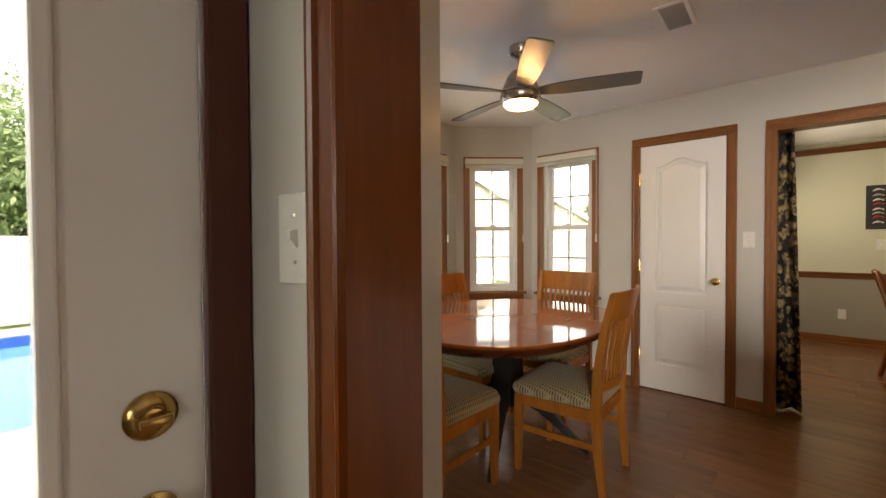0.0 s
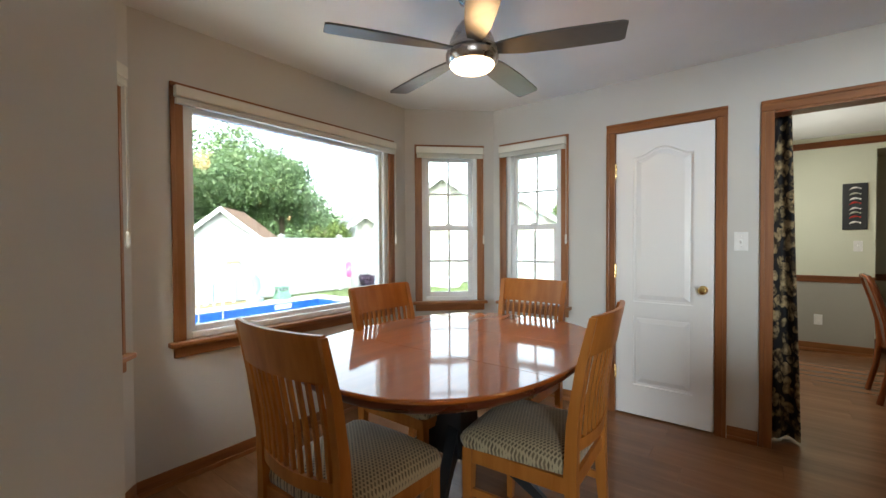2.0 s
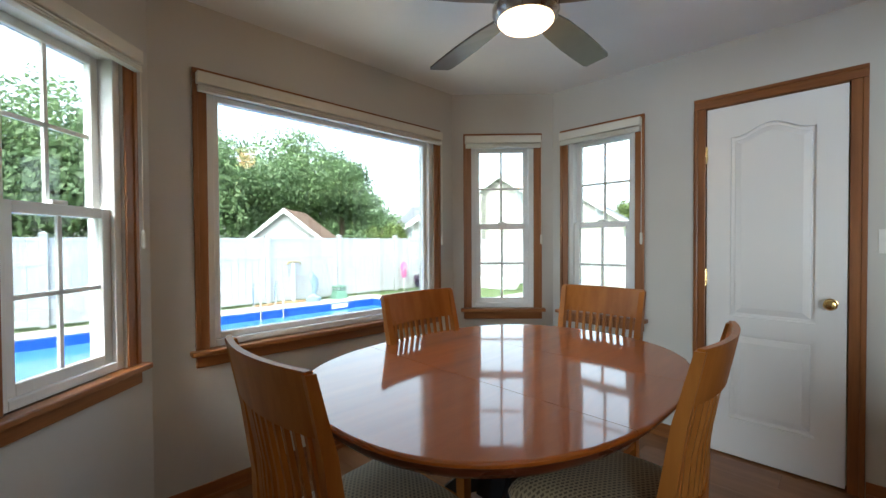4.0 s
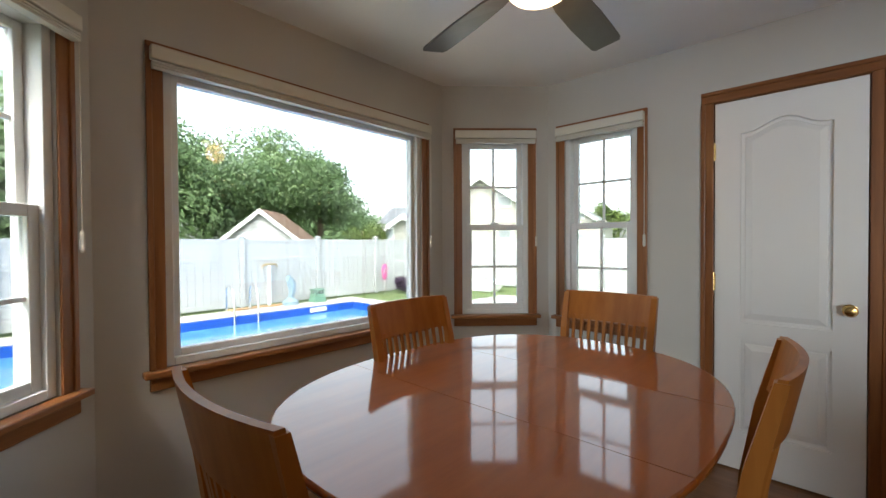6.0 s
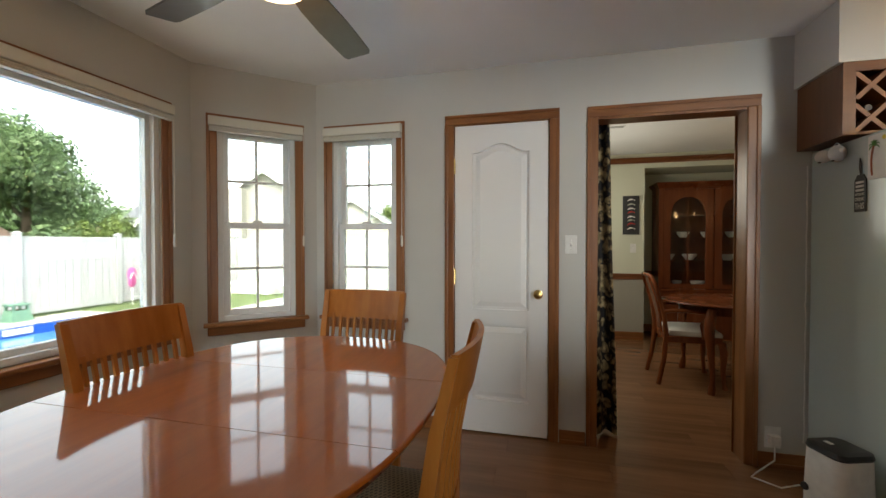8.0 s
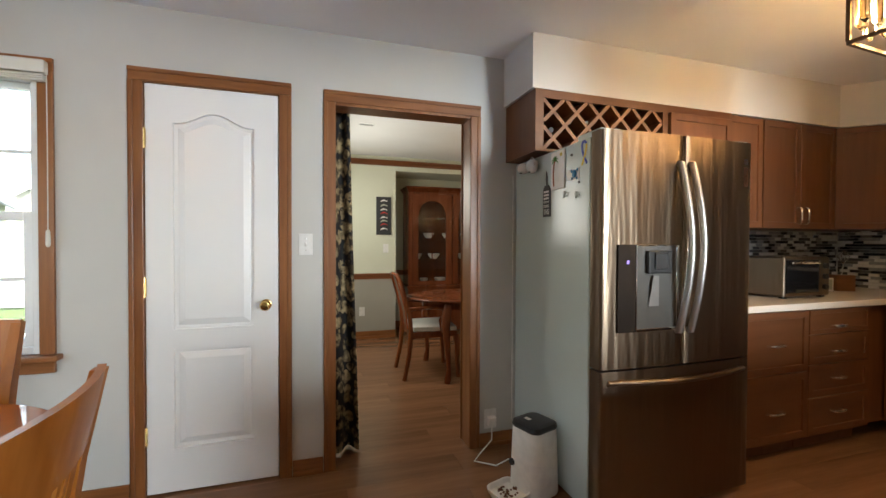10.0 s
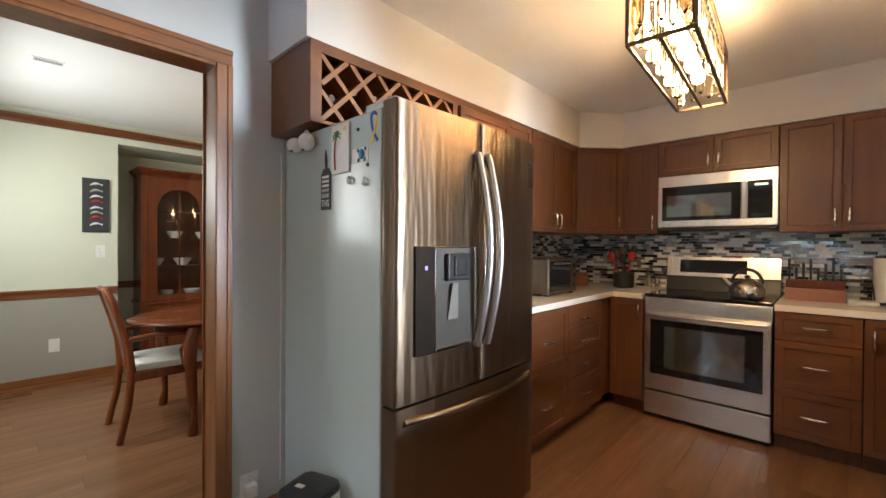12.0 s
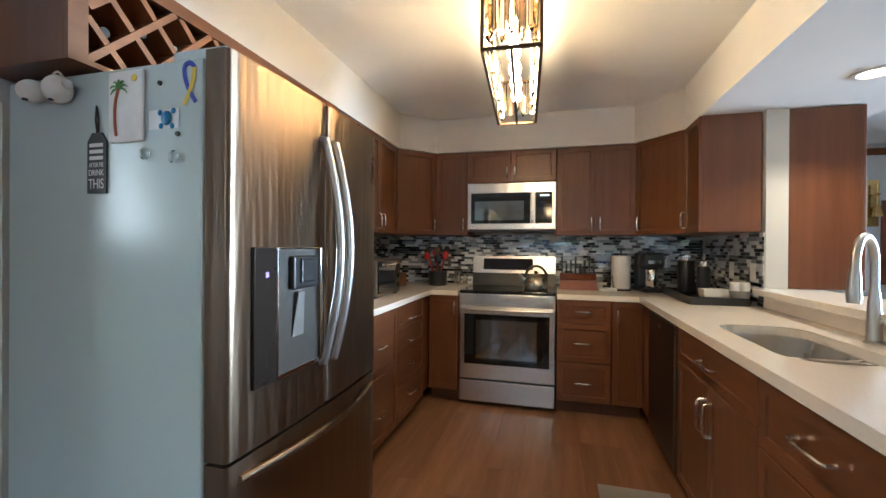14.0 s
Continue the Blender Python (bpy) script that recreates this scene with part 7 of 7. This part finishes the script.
bm = B()
lathe(bm, [(0.22, 0), (0.22, 0.10), (0.12, 0.16), (0.08, 0.22)], 14)
tube(bm, [(0, 0, 0.2), (0.02, 0.05, 0.42), (0, 0.02, 0.62), (0.02, -0.08, 0.76), (0.03, -0.10, 0.66)], [0.06, 0.10, 0.12, 0.09, 0.02], 10)
solid("garden_statue", bm, STATUE, "blue-grey garden statue beside the pool", "statue", m=pose(-11.80, 8.72, ZG), smooth=True)
pb = thing("pump_box", pose(-11.80, 9.55, ZG), "green plastic garden lantern box by the pool", "garden box")
bm = B()
loft(bm, [rect_ring((0, 0, 0), 0.36, 0.40), rect_ring((0, 0, 0.24), 0.28, 0.30)])
part("body", bm, GREENBOX, pb)
boxpart("cap", (-0.16, 0.16, -0.17, 0.17, 0.33, 0.38), GREENBOX, pb, "", 0.01)
for sx in (-1, 1):
    for sy in (-1, 1):
        boxpart("leg", (sx * 0.11 - 0.02, sx * 0.11 + 0.02, sy * 0.12 - 0.02, sy * 0.12 + 0.02, 0.241, 0.329), GREENBOX, pb)
fs = thing("sandal_sign", pose(-11.7, 12.0, ZG), "magenta sandal-shaped garden stake", "garden sign")
bm = B()
tube(bm, [(0, 0, 0), (0, 0, 0.62)], 0.012, 6)
part("stake", bm, PAPER, fs)
bm = B()
ball(bm, (0.0, 0, 0.62), 0.14, 0.25, 0.85, 1.1, 14)
ball(bm, (0.0, 0, 0.83), 0.16, 0.25, 0.9, 1.15, 14)
part("sandal", bm, MAGENTA, fs, "", True)
bm = B()
tube(bm, [(0.05, -0.10, 0.72), (0.055, 0, 0.88), (0.05, 0.10, 0.72)], 0.015, 6)
part("strap", bm, PAPER, fs)
pbush = thing("purple_bush", pose(-11.6, 12.75, ZG), "small purple-leaved shrub against the fence", "shrub")
bm = B()
leafy(bm, random.Random(9), (0, 0, 0.32), 0.42, 1500, 0.05)
part("foliage", bm, PURPLE, pbush)
bm = B()
tube(bm, [(0, 0, 0), (0.02, 0, 0.4)], [0.03, 0.015], 6)
part("stem", bm, BARK, pbush)
hs = thing("hose_bib", pose(-12.15, 8.30, ZG), "brass hose fitting with coiled hose on the fence", "hose")
bm = B()
tube(bm, [(-0.03, 0, 0.0), (-0.03, 0, 1.10)], 0.05, 8)
part("riser", bm, VINYL, hs)
bm = B()
tube(bm, [(0.0, -0.22, 1.06), (0.0, -0.15, 1.14), (0.0, 0.15, 1.14), (0.0, 0.22, 1.06)], 0.025, 8)
part("tap", bm, BRASS, hs)
bm = B()
tube(bm, [(0.25 + 0.05 * math.sin(i), -1.2 + 0.16 * i, 0.03) for i in range(12)], 0.03, 6)
part("hose", bm, HOSE, hs, "tan garden hose on the ground")
pp = thing("planter_pot", pose(-11.75, 4.35, ZG), "blue ceramic pot with a leafy plant", "planter")
bm = B()
lathe(bm, [(0.13, 0), (0.2, 0.25), (0.22, 0.36), (0.2, 0.36), (0.18, 0.3)], 16)
part("pot", bm, LINER, pp, "", True)
bm = B()
leafy(bm, random.Random(3), (0, 0, 0.5), 0.24, 500, 0.05)
part("plant", bm, LEAF3, pp)
wp = thing("pool_float", pose(*at(38.4, 15.0), ZG), "white moulded boat-shaped pool float on the patio", "pool float")
bm = B()
loft(bm, [[(x * s, y * s, z) for x, y in ((-0.9, -0.35), (0.9, -0.4), (1.25, 0), (0.9, 0.4), (-0.9, 0.35))] for s, z in ((0.8, 0.0), (0.92, 0.18), (1.0, 0.30), (0.98, 0.36), (0.5, 0.33))])
part("hull", bm, VINYL, wp)

# ---- mosaic backsplash and floor pieces ----
def mosaic(name, m, length, z0, z1, seed, singles):
    """Glass and stone strips in a running bond, proud of a pale grout bed."""
    b = thing(name, m, "mosaic backsplash of black, grey and white glass strips", "backsplash", kind="structure")
    bm = B()
    box(bm, 0, length, -0.0045, -0.0005, z0, z1)
    part("grout_bed", bm, GROUT, b)
    rng = random.Random(seed)
    tw, th, g = 0.066, 0.0215, 0.0022
    bm = B()
    box(bm, 0, tw, -0.0095, -0.0048, 0, th, 0.0008)
    shared = [mesh_of(bm.copy(), "tile", mt) for mt in TILES]
    bm.free()
    joined = [[] for _ in TILES]
    rows = int((z1 - z0) / (th + g))
    n = 0
    for j in range(rows):
        z = z0 + j * (th + g) + g / 2
        x = -(j % 2) * (tw + g) / 2 - rng.choice((0, 0, 0.02))
        while x < length - 0.01:
            a, c = max(0, x), min(length, x + tw)
            k = rng.choices(range(len(TILES)), (0.23, 0.32, 0.20, 0.13, 0.12))[0]
            if c - a > 0.008:
                if c - a > tw - 1e-4 and n < singles:
                    o = new("tile", shared[k])
                    o.parent, o.matrix_local = b, pose(a, 0, z)
                    n += 1
                else:
                    joined[k].append((a, c, z))
            x += tw + g
    for k, cells in enumerate(joined):
        if cells:
            vs, fs = [], []
            for a, c, z in cells:
                q = len(vs)
                vs += [(a, -0.0048, z), (c, -0.0048, z), (c, -0.0048, z + th), (a, -0.0048, z + th), (a, -0.0095, z), (c, -0.0095, z), (c, -0.0095, z + th), (a, -0.0095, z + th)]
                fs += [(q + 4, q + 5, q + 6, q + 7), (q, q + 1, q + 5, q + 4), (q + 1, q + 2, q + 6, q + 5), (q + 2, q + 3, q + 7, q + 6), (q + 3, q, q + 4, q + 7)]
            me = bpy.data.meshes.new("tile_field")
            me.from_pydata(vs, [], fs)
            me.materials.append(TILES[k])
            o = new("tile_field", me)
            o.parent = b
            o["kind"] = "stuff"


ZB0, ZB1 = ZC + 0.001, 1.374
mosaic("backsplash_east", along((3.679, 5.95), (3.679, 3.11))[0], 2.84, ZB0, ZB1 + 0.03, 3, 300)
mosaic("backsplash_north", along((1.56, YN - 0.001), (3.66, YN - 0.001))[0], 2.10, ZB0, ZB1, 4, 120)
mosaic("backsplash_south", along((3.66, 3.101), (2.655, 3.101))[0], 1.005, ZB0, ZB1, 5, 120)


def planks():
    fl = thing("floor", pose(0, 0, 0), "brown wood-look plank floor running east to west", "floor", kind="structure")
    rng = random.Random(8)
    w, ln, g = 0.178, 1.22, 0.0005
    bm = B()
    vs = [(0, 0), (ln - g, 0), (ln - g, w - g), (0, w - g)]
    e = 0.0005
    loft(bm, [[(x, y, -0.011) for x, y in vs], [(x, y, -e) for x, y in vs], [(x + (e if x == 0 else -e), y + (e if y == 0 else -e), 0) for x, y in vs]])
    full = mesh_of(bm, "plank", FLOORWOOD)
    y = 2.2
    while y < 9.7:
        xa, xb = (-0.93, 5.2) if y < 2.74 else (-2.98, 3.7) if y < 5.95 else (-0.76, 3.32)
        x = xa - rng.uniform(0, ln)
        while x < xb:
            a, b = max(x, xa), min(x + ln, xb)
            if b - a > 0.03:
                o = new("plank", full)
                o.parent, o.matrix_local = fl, pose(a, y, 0) @ Matrix.Diagonal(((b - a) / ln, 1, 1, 1))
            x += ln
        y += w
    bm = B()
    box(bm, -0.95, 5.2, -2.0, 2.199, -0.011, 0.0)
    part("plank_field", bm, FLOORWOOD, fl)


planks()

bd2 = thing("oak_board", pose(-2.13, 2.895, 0), "oak board standing against the nook wall", "board")
boxpart("panel", (0.0, 0.75, 0.004, 0.03, 0.0, 0.79), TRIM_X, bd2, "", 0.004)
boxpart("cap_rail", (-0.01, 0.76, 0.002, 0.075, 0.791, 0.815), TRIM_X, bd2, "", 0.005)

m, _ = along((5.2, 2.985), (5.2, -2.0))
bm = B()
loft(bm, [[(x, -0.001, 2.285), (x, -0.014, 2.285), (x, -0.022, 2.31), (x, -0.05, 2.335), (x, -0.055, 2.352), (x, -0.001, 2.352)] for x in (0.0, 4.98)])
solid("crown_moulding_den", bm, MAHOG_X, "brown-stained wooden crown moulding in the den", "trim", kind="structure", m=m)
sc = thing("wall_sconce", pose(5.19, 1.04, 1.72), "brass candle sconce on the far wall", "lamp")
bm = B()
lathe(bm, [(0.05, -0.1), (0.03, 0.0), (0.012, 0.02), (0.012, 0.12), (0.03, 0.14), (0.012, 0.15), (0.012, 0.25)], 12, -0.08, 0.0)
part("candle_arm", bm, BRASS, sc, "", True)
boxpart("back_plate", (-0.02, -0.001, -0.05, 0.05, -0.2, 0.3), BRASS, sc, "", 0.004)
mi = thing("wall_mirror", pose(5.199, 0.62, 1.35), "dark framed mirror on the far den wall", "mirror")
boxpart("frame", (-0.03, -0.001, -0.34, 0.34, -0.45, 0.45), MAHOG_X, mi, "", 0.006)
boxpart("glass", (-0.034, -0.031, -0.28, 0.28, -0.39, 0.39), MIRROR, mi, "silvered mirror glass")
